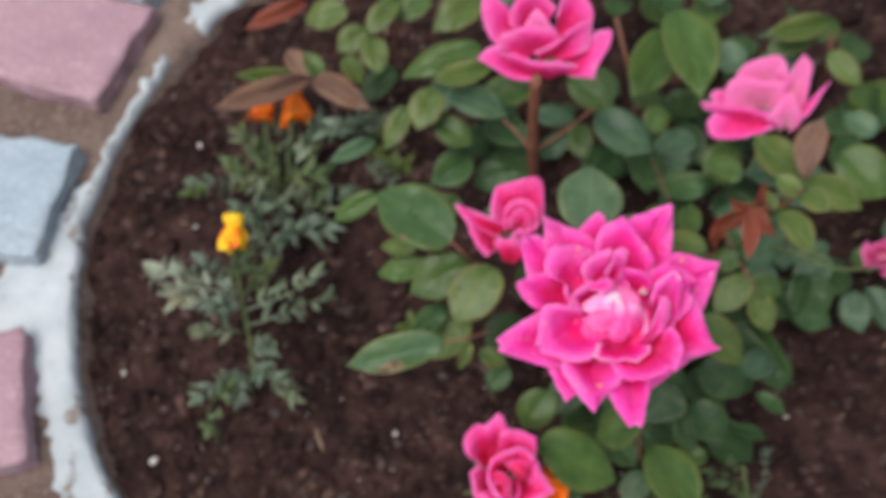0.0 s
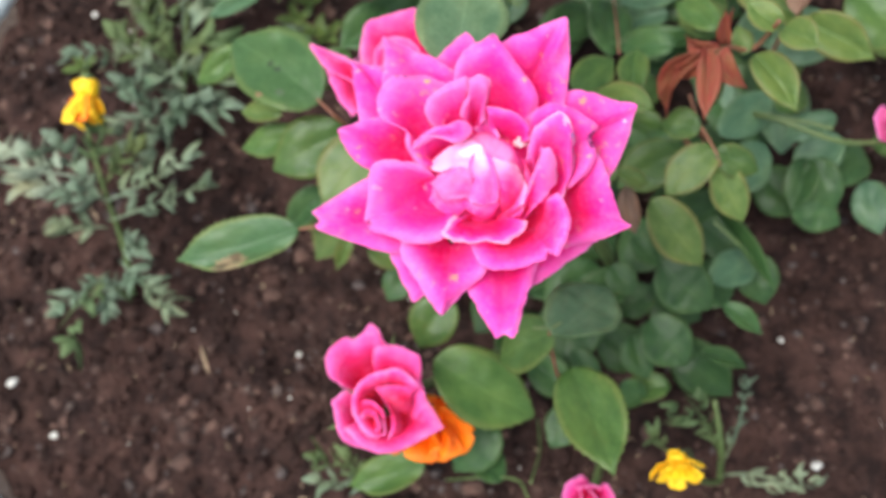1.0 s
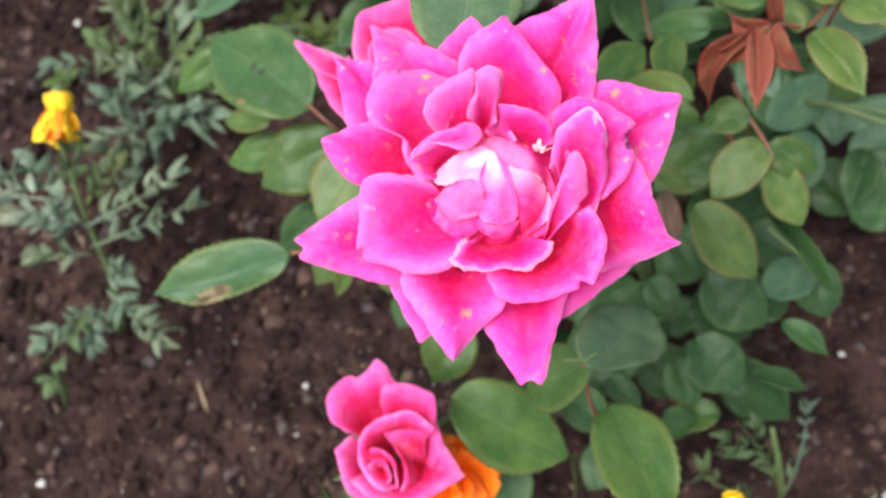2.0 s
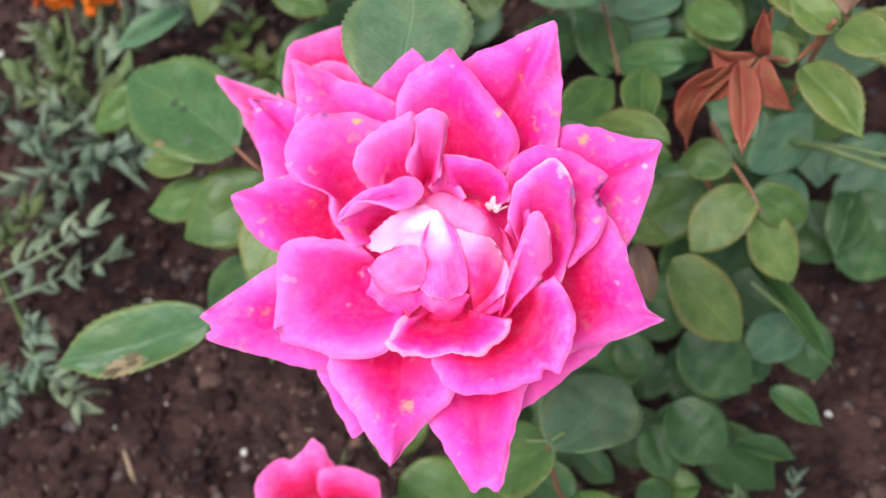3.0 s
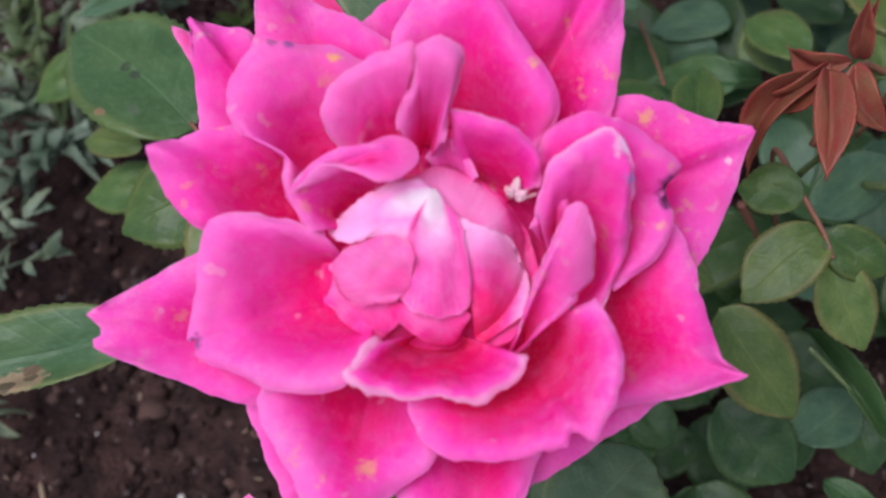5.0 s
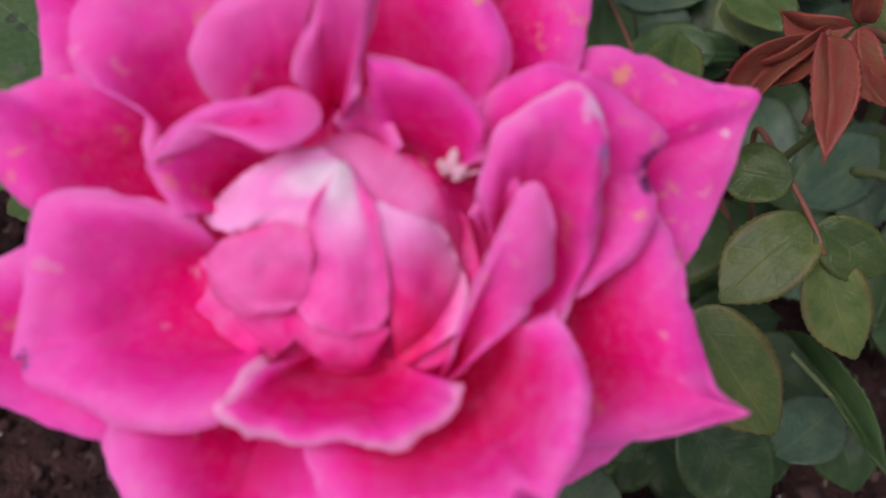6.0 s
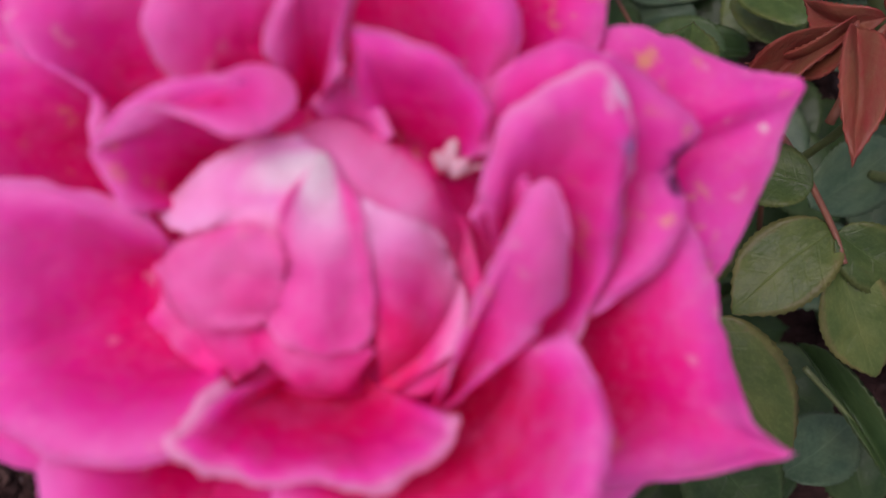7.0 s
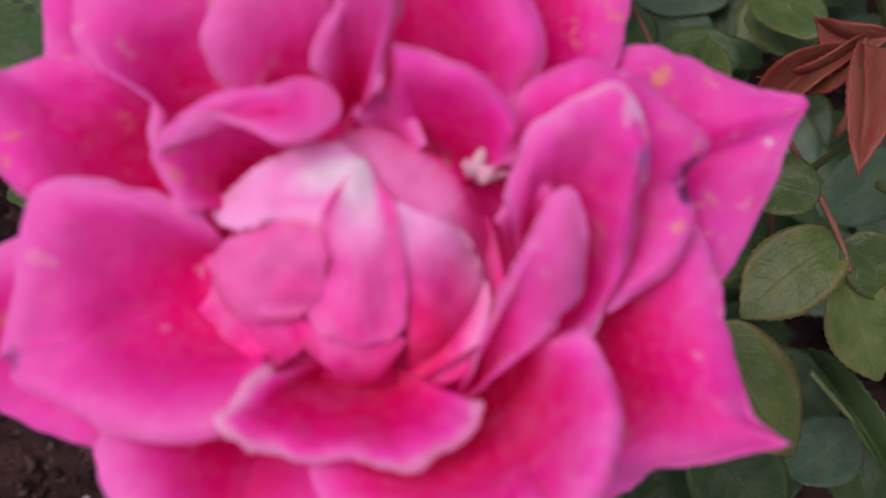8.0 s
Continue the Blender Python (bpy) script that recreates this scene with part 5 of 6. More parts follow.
curled_petal(faded_bloom, (-5, -8, -9), ((-29.6, 4.3, -3), (-29.9, 13.8, -2), (-22, 13.5, -2), (-15.5, 7.3, -2)), cup=1, arch=1, hem=0.7, material=BACKPINK, rows=20, cols=37)
curled_petal(faded_bloom, (11, -16, -8), ((18.7, -14.2, -2), (28.4, -5.7, 0), (42.7, 2.7, 2), (35.2, -5, 2), (28.6, -12, 1), (22.4, -17, 0)), cup=1, arch=1.5, hem=0.8, tip=2, material=BACKPINK, rows=20, cols=37)
curled_petal(faded_bloom, (10.2, -12.1, -9), ((17.6, 8.2, -1), (22.8, 15.9, 0), (29.9, 22.3, 2), (33.5, 14.7, 1), (29.3, 3.2, 0), (24.5, -8.4, -2)), cup=2, arch=1, hem=0.8, tip=2, material=PALEPINK, rows=20, cols=37)
curled_petal(faded_bloom, (-2, -3.2, -11), ((-14.7, 17.1, -2), (-6.9, 24.9, 0), (4.1, 26.6, 1), (16, 25.1, 1), (19.4, 15, 0), (17.3, 6.5, -2)), cup=2.5, arch=1.5, hem=0.9, material=PALEPINK, rows=20, cols=37)
curled_petal(faded_bloom, (-3.4, -8.5, -8), ((-22.8, 2.6, 0), (-20.3, 14.9, 2), (-9.9, 19.8, 3), (2.7, 13.4, 4), (16.1, 7.9, 4), (11.4, -2.9, 2)), cup=1, arch=2.5, hem=0.9, material=PALEPINK, rows=20, cols=37)
curled_petal(faded_bloom, (-5.5, -9.7, -7), ((-29.2, 1.3, 0), (-36.1, -3.3, 0), (-35.7, -13.9, 0), (-22.4, -18.8, 2), (-8.3, -19.9, 2), (3.6, -17.5, 1)), cup=-0.5, arch=1.5, hem=0.7, material=BACKPINK, rows=20, cols=37)
curled_petal(faded_bloom, (-3.8, -17.6, -5), ((-35.2, 3.7, 2), (-37, 10.2, 3), (-27.5, 5.8, 4), (-6.3, -2.5, 5), (2.7, -9.8, 4), (9.1, -17.8, 2)), cup=0, arch=1.5, hem=0.9, material=BACKPINK, rows=20, cols=37)
curled_petal(faded_bloom, (8.8, -24.6, -4), ((-1.9, -10.4, 3), (7.5, -3.7, 5), (15.6, 1.5, 6), (19.7, -7, 5), (21.5, -15.2, 3), (16.8, -21.4, 1)), cup=0, arch=1.5, hem=0.8, material=PALEPINK, rows=20, cols=37)
stem(right_bush, ((0.1411, 0.1752, -0.0050), (0.1711, 0.1752, 0.0500), (0.1385, 0.1830, 0.1280)), 0.0034, 0.0026)
cup_bloom(right_bush, (0.1872, 0.0859, 0.1300), (-0.3, -0.2, 0.9), 0.014, 0.026, 8, 0.3, PALEPINK, "pale pink rosebud with long green sepals", 2.0)
stem(right_bush, ((0.1230, 0.1004, 0.1300), (0.1307, 0.0905, 0.1400), (0.1574, 0.0787, 0.1350), (0.1872, 0.0859, 0.1180)), 0.0015, 0.0012)
cup_bloom(bush, (0.0303, -0.0609, 0.0750), (0.0, -0.2, 0.9), 0.013, 0.020, 8, 0.3, BACKPINK, "small closed pink rosebud near the ground", 0.6)
stem(bush, ((0.0450, 0.0000, -0.0050), (0.0400, -0.0300, 0.0300), (0.0303, -0.0609, 0.0650)), 0.0022, 0.0018)
# ---- leaves, from stalk end to tip ----
leaf(bush, (-0.0804, 0.0386, 0.1780), (-0.1362, 0.0336, 0.1700), 0.0216, "spotted", 3, (-0.00, -0.21, 0.98))
leaf(bush, (-0.0713, 0.0965, 0.1840), (-0.1126, 0.1349, 0.1900), 0.0372, "scorched", 2, (0.03, -0.27, 0.96))
leaf(bush, (-0.0926, 0.1047, 0.1650), (-0.1150, 0.1124, 0.1600), 0.0105, "young", 0, (0.14, -0.44, 0.89))
leaf(bush, (-0.0858, 0.1005, 0.1500), (-0.1188, 0.1018, 0.1450), 0.0167, "green", 0, (0.25, -0.28, 0.93))
leaf(bush, (-0.0624, 0.0920, 0.1650), (-0.0983, 0.0790, 0.1600), 0.0275, "green", 0, (0.09, -0.38, 0.92))
leaf(bush, (-0.0464, 0.0832, 0.1720), (-0.0737, 0.0560, 0.1650), 0.0292, "young", 2, (0.14, -0.24, 0.96))
leaf(bush, (-0.0785, 0.0821, 0.1300), (-0.1029, 0.0669, 0.1250), 0.0157, "dark", 4, (0.07, -0.19, 0.98))
leaf(bush, (-0.0666, 0.0783, 0.1200), (-0.0907, 0.0562, 0.1150), 0.0237, "young", 5, (-0.08, -0.18, 0.98))
leaf(bush, (-0.0663, 0.0533, 0.1400), (-0.0745, 0.0377, 0.1350), 0.0078, "young", 4, (0.01, -0.40, 0.92))
leaf(bush, (-0.0621, 0.0546, 0.1200), (-0.0450, 0.0470, 0.1150), 0.0119, "young", 0, (-0.10, -0.04, 0.99))
leaf(bush, (-0.0454, 0.0522, 0.1000), (-0.0572, 0.0375, 0.0950), 0.0159, "dark", 0, (-0.04, -0.38, 0.92))
leaf(bush, (-0.0238, 0.0224, 0.1300), (-0.0398, 0.0026, 0.1200), 0.0222, "green", 0, (0.16, -0.20, 0.97))
leaf(bush, (-0.0315, -0.0060, 0.1300), (0.0112, -0.0300, 0.1170), 0.0327, "green", 2, (0.09, -0.01, 1.00))
leaf(bush, (0.0209, -0.0126, 0.1680), (-0.0046, -0.0159, 0.1500), 0.0239, "green", 0, (0.06, -0.00, 1.00))
leaf(bush, (0.0206, -0.0140, 0.1720), (0.0480, 0.0175, 0.1500), 0.0288, "pale", 2, (-0.10, -0.07, 0.99))
leaf(bush, (0.0263, -0.0242, 0.1570), (0.0378, -0.0701, 0.1680), 0.0265, "green", 3, (-0.08, 0.04, 1.00))
leaf(bush, (0.0301, -0.0202, 0.0900), (0.0144, -0.0375, 0.0850), 0.0180, "dark", 2, (-0.19, -0.27, 0.94))
leaf(bush, (0.0094, 0.0028, 0.0900), (0.0263, -0.0155, 0.0850), 0.0184, "dark", 1, (-0.13, -0.09, 0.99))
leaf(bush, (-0.0104, -0.0207, 0.0700), (-0.0320, -0.0414, 0.0650), 0.0248, "dark", 5, (0.15, -0.16, 0.98))
leaf(bush, (-0.0449, -0.0365, 0.0700), (-0.0844, -0.0427, 0.0600), 0.0194, "green", 3, (0.08, -0.11, 0.99))
leaf(bush, (-0.0100, -0.0464, 0.0600), (-0.0262, -0.0180, 0.0500), 0.0185, "dark", 3, (0.04, 0.04, 1.00))
leaf(bush, (0.0689, 0.0712, 0.1900), (0.0445, 0.0896, 0.1850), 0.0123, "young", 4, (-0.00, -0.10, 0.99))
leaf(bush, (0.0387, 0.0998, 0.1700), (0.0592, 0.1133, 0.1700), 0.0167, "green", 2, (0.16, -0.25, 0.96))
leaf(bush, (0.0632, 0.0837, 0.1850), (0.0668, 0.1054, 0.1870), 0.0132, "green", 1, (-0.22, -0.17, 0.96))
leaf(bush, (0.0946, 0.1499, 0.1200), (0.0671, 0.1596, 0.1150), 0.0165, "dark", 4, (0.08, -0.28, 0.96))
leaf(right_bush, (0.1104, 0.1517, 0.1200), (0.1086, 0.1826, 0.1200), 0.0228, "green", 5, (-0.05, -0.26, 0.96))
leaf(right_bush, (0.0918, 0.0867, 0.2080), (0.0725, 0.0839, 0.1960), 0.0072, "red", 7, (0.19, -0.58, 0.75))
leaf(right_bush, (0.0911, 0.0862, 0.2060), (0.0708, 0.0713, 0.1820), 0.0087, "red", 6, (-0.41, -0.43, 0.77))
leaf(right_bush, (0.0912, 0.0851, 0.2080), (0.0858, 0.0560, 0.2050), 0.0093, "red", 1, (-0.07, -0.42, 0.76))
leaf(right_bush, (0.0960, 0.0856, 0.2090), (0.0818, 0.0960, 0.2040), 0.0072, "red", 7, (-0.28, -0.71, 0.74))
leaf(right_bush, (0.0968, 0.0850, 0.2090), (0.1060, 0.0701, 0.2020), 0.0080, "red", 6, (0.08, -0.71, 0.75))
leaf(right_bush, (0.0979, 0.0867, 0.2090), (0.0960, 0.0880, 0.2260), 0.0056, "red", 4, (-0.24, -0.50, 0.73))
leaf(right_bush, (0.0980, 0.0865, 0.2100), (0.0998, 0.0922, 0.2240), 0.0023, "red", 1, (-0.46, -0.39, 0.73))
leaf(right_bush, (0.1069, 0.0868, 0.2000), (0.1050, 0.0976, 0.2050), 0.0090, "young", 0, (-0.04, -0.37, 0.93))
leaf(right_bush, (0.1107, 0.0866, 0.2000), (0.1233, 0.0599, 0.1970), 0.0152, "young", 1, (-0.13, -0.27, 0.95))
leaf(right_bush, (0.0896, 0.0699, 0.1750), (0.0735, 0.0760, 0.1720), 0.0143, "green", 0, (0.07, -0.36, 0.93))
leaf(right_bush, (0.0954, 0.0634, 0.1680), (0.0734, 0.0472, 0.1630), 0.0182, "young", 2, (-0.20, -0.41, 0.89))
leaf(right_bush, (0.0952, 0.0624, 0.1680), (0.1121, 0.0526, 0.1630), 0.0142, "green", 0, (-0.31, -0.37, 0.87))
leaf(right_bush, (0.0963, 0.0576, 0.1650), (0.1050, 0.0351, 0.1530), 0.0161, "young", 2, (-0.12, -0.04, 0.99))
leaf(right_bush, (0.0676, 0.0473, 0.1580), (0.0874, 0.0209, 0.1450), 0.0214, "young", 2, (0.10, -0.29, 0.95))
leaf(right_bush, (0.0966, 0.0304, 0.1000), (0.1187, 0.0462, 0.1000), 0.0192, "blue", 2, (-0.22, -0.11, 0.97))
leaf(right_bush, (0.1057, 0.0911, 0.1300), (0.1347, 0.1120, 0.1300), 0.0192, "blue", 0, (0.06, -0.34, 0.94))
leaf(bush, (0.0739, 0.0402, 0.1080), (0.0941, 0.0172, 0.1000), 0.0257, "dark", 2, (-0.14, -0.31, 0.94))
leaf(bush, (0.0679, 0.0215, 0.0850), (0.0832, -0.0013, 0.0800), 0.0254, "dark", 2, (0.07, -0.19, 0.98))
leaf(bush, (0.0586, 0.0168, 0.0750), (0.0642, -0.0042, 0.0700), 0.0173, "dark", 0, (0.09, -0.18, 0.98))
leaf(bush, (0.0908, 0.0086, 0.0660), (0.1137, 0.0007, 0.0600), 0.0092, "dark", 1, (0.04, -0.06, 1.00))
leaf(bush, (0.0289, 0.0097, 0.0800), (0.0419, -0.0034, 0.0750), 0.0124, "dark", 0, (-0.18, 0.06, 0.98))
leaf(right_bush, (0.0963, 0.0115, 0.1200), (0.1117, -0.0031, 0.1180), 0.0096, "dark", 4, (0.00, -0.24, 0.97))
leaf(right_bush, (0.1182, 0.0456, 0.0950), (0.1221, 0.0227, 0.0850), 0.0201, "dark", 0, (-0.08, -0.09, 0.99))
leaf(right_bush, (0.1000, 0.0583, 0.1200), (0.1212, 0.0173, 0.1150), 0.0076, "dark", 1, (0.05, -0.22, 0.97))
leaf(right_bush, (0.1623, 0.1128, 0.0600), (0.1515, 0.0865, 0.0500), 0.0180, "dark", 1, (-0.25, -0.30, 0.92))
leaf(right_bush, (0.1660, 0.1122, 0.0600), (0.1746, 0.0865, 0.0500), 0.0204, "dark", 0, (-0.25, -0.11, 0.96))
leaf(bush, (0.0897, 0.0915, 0.1200), (0.0577, 0.0772, 0.1150), 0.0238, "green", 0, (0.12, -0.32, 0.94))
leaf(bush, (0.0538, 0.0584, 0.1650), (0.0672, 0.0538, 0.1600), 0.0085, "young", 0, (-0.12, -0.21, 0.97))
leaf(bush, (0.0581, 0.0585, 0.1500), (0.0599, 0.0401, 0.1400), 0.0100, "mauve", 0, (-0.21, -0.17, 0.96))
leaf(bush, (0.0521, 0.0484, 0.0900), (0.0616, 0.0341, 0.0850), 0.0157, "dark", 0, (-0.12, -0.24, 0.96))
leaf(bush, (0.0637, 0.0626, 0.0900), (0.0758, 0.0486, 0.0850), 0.0132, "dark", 0, (0.10, -0.16, 0.98))
leaf(bush, (0.0751, 0.0496, 0.0500), (0.0545, 0.0390, 0.0450), 0.0190, "dark", 0, (-0.14, -0.18, 0.97))
leaf(bush, (0.0765, -0.0031, 0.0500), (0.0501, -0.0011, 0.0450), 0.0158, "green", 4, (-0.02, 0.06, 1.00))
leaf(bush, (0.0516, -0.0025, 0.0600), (0.0639, -0.0106, 0.0500), 0.0155, "dark", 0, (-0.23, -0.16, 0.96))
leaf(right_bush, (0.1702, 0.1433, 0.1300), (0.1361, 0.1379, 0.1250), 0.0284, "blue", 0, (-0.12, -0.39, 0.91))
leaf(right_bush, (0.1125, 0.1445, 0.1400), (0.0949, 0.1668, 0.1350), 0.0165, "green", 0, (-0.07, -0.46, 0.89))
leaf(right_bush, (0.1087, 0.1663, 0.1000), (0.0708, 0.1733, 0.1000), 0.0130, "dark", 1, (-0.22, -0.23, 0.95))
leaf(right_bush, (0.1186, 0.0872, 0.2150), (0.1063, 0.0985, 0.2200), 0.0124, "young", 1, (-0.02, -0.42, 0.91))
leaf(right_bush, (0.1193, 0.0874, 0.2150), (0.1292, 0.0727, 0.2200), 0.0136, "young", 1, (-0.06, -0.46, 0.89))
leaf(right_bush, (0.1692, 0.1125, 0.1000), (0.1427, 0.1057, 0.0950), 0.0140, "blue", 0, (-0.05, -0.07, 1.00))
leaf(right_bush, (0.1443, 0.1252, 0.0900), (0.1616, 0.1391, 0.0900), 0.0164, "green", 0, (-0.08, -0.42, 0.90))
leaf(bush, (-0.0066, 0.0488, 0.2700), (0.0018, 0.0832, 0.2760), 0.0318, "pale", 2, (-0.02, -0.26, 0.97))
leaf(back_bush, (-0.0639, 0.2424, 0.1300), (-0.0257, 0.2203, 0.1250), 0.0222, "blue", 1, (-0.11, -0.40, 0.91))
leaf(back_bush, (-0.0140, 0.2150, 0.1000), (-0.0443, 0.2459, 0.0950), 0.0246, "dark", 5, (-0.05, -0.25, 0.97))
leaf(back_bush, (-0.0385, 0.2772, 0.1300), (-0.0968, 0.2655, 0.1250), 0.0229, "green", 0, (0.05, -0.18, 0.98))
leaf(back_bush, (-0.0349, 0.2437, 0.1500), (-0.0755, 0.2425, 0.1450), 0.0173, "young", 1, (0.06, -0.45, 0.89))
leaf(back_bush, (-0.0723, 0.2384, 0.1400), (-0.0876, 0.2114, 0.1350), 0.0234, "young", 0, (0.15, -0.15, 0.98))
leaf(back_bush, (-0.0927, 0.2342, 0.1300), (-0.1099, 0.2079, 0.1200), 0.0176, "young", 0, (-0.04, -0.27, 0.96))
leaf(back_bush, (-0.0747, 0.2272, 0.1200), (-0.0517, 0.2087, 0.1150), 0.0208, "green", 0, (0.16, -0.34, 0.93))
leaf(back_bush, (-0.0537, 0.2171, 0.0900), (-0.0835, 0.1975, 0.0850), 0.0254, "dark", 1, (0.11, -0.46, 0.88))
leaf(bush, (-0.1185, 0.2198, 0.1150), (-0.1513, 0.2077, 0.1120), 0.0124, "blue", 1, (0.24, -0.38, 0.90))
leaf(back_bush, (-0.1309, 0.3243, 0.1300), (-0.1635, 0.3225, 0.1250), 0.0237, "young", 0, (0.21, -0.35, 0.91))
leaf(back_bush, (-0.1182, 0.3047, 0.1300), (-0.1397, 0.2912, 0.1250), 0.0201, "young", 0, (0.20, -0.42, 0.88))
leaf(back_bush, (-0.1145, 0.2970, 0.1300), (-0.1108, 0.2698, 0.1250), 0.0207, "young", 0, (0.16, -0.50, 0.85))
leaf(back_bush, (-0.0950, 0.3288, 0.1300), (-0.1189, 0.3038, 0.1250), 0.0187, "young", 0, (0.09, -0.35, 0.93))
leaf(back_bush, (-0.0706, 0.3370, 0.1200), (-0.0985, 0.3253, 0.1150), 0.0215, "green", 0, (-0.02, -0.38, 0.92))
leaf(back_bush, (-0.0313, 0.3494, 0.1000), (-0.0706, 0.3235, 0.1000), 0.0280, "young", 0, (0.14, -0.39, 0.91))
leaf(back_bush, (-0.1381, 0.3069, 0.1000), (-0.1277, 0.2872, 0.0900), 0.0167, "young", 4, (0.11, -0.43, 0.90))
leaf(back_bush, (-0.1645, 0.2895, 0.1000), (-0.2385, 0.2757, 0.0950), 0.0190, "mauve", 1, (0.12, -0.50, 0.86))
leaf(back_bush, (-0.1624, 0.2903, 0.1000), (-0.1208, 0.2592, 0.0950), 0.0197, "mauve", 1, (0.02, -0.45, 0.89))
leaf(back_bush, (-0.1658, 0.3625, 0.1000), (-0.2157, 0.3474, 0.0950), 0.0155, "red", 1, (0.11, -0.33, 0.69))
leaf(back_bush, (-0.1657, 0.2897, 0.1000), (-0.1812, 0.3203, 0.1050), 0.0158, "mauve", 4, (0.13, -0.36, 0.92))
leaf(back_bush, (-0.1553, 0.2909, 0.1000), (-0.1665, 0.3080, 0.1100), 0.0149, "green", 1, (0.10, -0.17, 0.98))
leaf(back_bush, (-0.1662, 0.2985, 0.0900), (-0.2262, 0.3134, 0.0850), 0.0127, "young", 1, (0.17, -0.51, 0.84))
leaf(back_bush, (0.0189, 0.2460, 0.1300), (0.0458, 0.2182, 0.1250), 0.0245, "green", 0, (-0.10, -0.24, 0.97))
leaf(back_bush, (-0.0098, 0.2157, 0.1300), (0.0195, 0.2150, 0.1250), 0.0167, "blue", 0, (0.05, -0.14, 0.99))
leaf(back_bush, (0.0199, 0.2059, 0.1300), (0.0185, 0.1815, 0.1250), 0.0179, "green", 0, (-0.05, -0.16, 0.99))
leaf(back_bush, (0.0296, 0.2044, 0.1400), (0.0626, 0.1761, 0.1350), 0.0286, "blue", 0, (0.06, -0.17, 0.98))
leaf(back_bush, (0.0615, 0.2011, 0.1300), (0.0808, 0.2050, 0.1300), 0.0187, "green", 0, (0.08, -0.45, 0.89))
leaf(back_bush, (0.0927, 0.2745, 0.1300), (0.0584, 0.2250, 0.1250), 0.0325, "green", 3, (-0.20, -0.49, 0.85))
leaf(back_bush, (0.0953, 0.2770, 0.1500), (0.0988, 0.2051, 0.1450), 0.0367, "green", 3, (-0.00, -0.34, 0.94))
leaf(back_bush, (0.1215, 0.2582, 0.1300), (0.1390, 0.2384, 0.1250), 0.0224, "blue", 0, (-0.28, -0.18, 0.94))
leaf(right_bush, (0.2057, 0.2761, 0.1200), (0.1606, 0.2743, 0.1150), 0.0190, "young", 1, (-0.20, -0.49, 0.85))
leaf(right_bush, (0.2011, 0.2823, 0.1000), (0.1659, 0.2730, 0.0950), 0.0203, "green", 0, (-0.18, -0.47, 0.87))
leaf(right_bush, (0.1991, 0.2499, 0.1200), (0.2152, 0.2235, 0.1150), 0.0178, "young", 0, (-0.19, -0.42, 0.89))
leaf(right_bush, (0.1405, 0.1224, 0.1700), (0.1160, 0.1568, 0.1720), 0.0229, "young", 1, (-0.35, -0.26, 0.90))
leaf(right_bush, (0.1365, 0.1186, 0.1800), (0.1548, 0.1564, 0.1850), 0.0179, "mauve", 1, (-0.37, -0.11, 0.92))
leaf(right_bush, (0.1405, 0.1213, 0.1700), (0.1696, 0.1006, 0.1650), 0.0192, "young", 1, (-0.32, -0.38, 0.86))
leaf(right_bush, (0.2058, 0.1717, 0.1300), (0.1901, 0.1916, 0.1350), 0.0175, "blue", 4, (-0.01, -0.28, 0.96))
leaf(right_bush, (0.1735, 0.1512, 0.1500), (0.1975, 0.1197, 0.1450), 0.0329, "green", 0, (-0.07, -0.43, 0.90))
leaf(right_bush, (0.1266, 0.1947, 0.1000), (0.1029, 0.1761, 0.0950), 0.0223, "green", 0, (-0.24, -0.42, 0.88))
leaf(right_bush, (0.1079, 0.1704, 0.0900), (0.0665, 0.1808, 0.0850), 0.0209, "dark", 1, (0.04, -0.42, 0.91))
leaf(bush, (-0.0222, 0.1458, 0.1700), (-0.0426, 0.1289, 0.1650), 0.0184, "dark", 0, (-0.13, -0.37, 0.92))
leaf(bush, (-0.1149, 0.1550, 0.1500), (-0.1447, 0.1441, 0.1400), 0.0149, "green", 0, (0.20, -0.42, 0.89))
leaf(bush, (-0.0644, 0.1461, 0.1500), (-0.0861, 0.1304, 0.1450), 0.0175, "green", 0, (0.18, -0.29, 0.94))
# lowest leaves, in the dark tone that holds their shade
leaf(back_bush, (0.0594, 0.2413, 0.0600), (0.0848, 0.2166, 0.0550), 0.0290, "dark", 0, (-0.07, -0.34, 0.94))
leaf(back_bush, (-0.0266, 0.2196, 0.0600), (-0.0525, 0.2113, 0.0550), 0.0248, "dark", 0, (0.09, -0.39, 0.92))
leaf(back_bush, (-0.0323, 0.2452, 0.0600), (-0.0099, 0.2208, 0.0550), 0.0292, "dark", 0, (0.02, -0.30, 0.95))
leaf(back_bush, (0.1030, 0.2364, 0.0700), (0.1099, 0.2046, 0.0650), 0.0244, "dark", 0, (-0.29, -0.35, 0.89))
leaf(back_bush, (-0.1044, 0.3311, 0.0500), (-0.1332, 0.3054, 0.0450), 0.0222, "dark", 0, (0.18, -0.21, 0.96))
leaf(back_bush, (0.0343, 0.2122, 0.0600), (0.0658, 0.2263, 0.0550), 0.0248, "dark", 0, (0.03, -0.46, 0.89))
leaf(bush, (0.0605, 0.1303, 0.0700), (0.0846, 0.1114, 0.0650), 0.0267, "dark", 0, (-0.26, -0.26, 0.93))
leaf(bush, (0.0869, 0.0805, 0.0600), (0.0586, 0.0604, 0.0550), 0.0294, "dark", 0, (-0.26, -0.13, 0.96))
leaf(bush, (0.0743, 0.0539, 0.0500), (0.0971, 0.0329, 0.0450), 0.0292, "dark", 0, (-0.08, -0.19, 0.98))
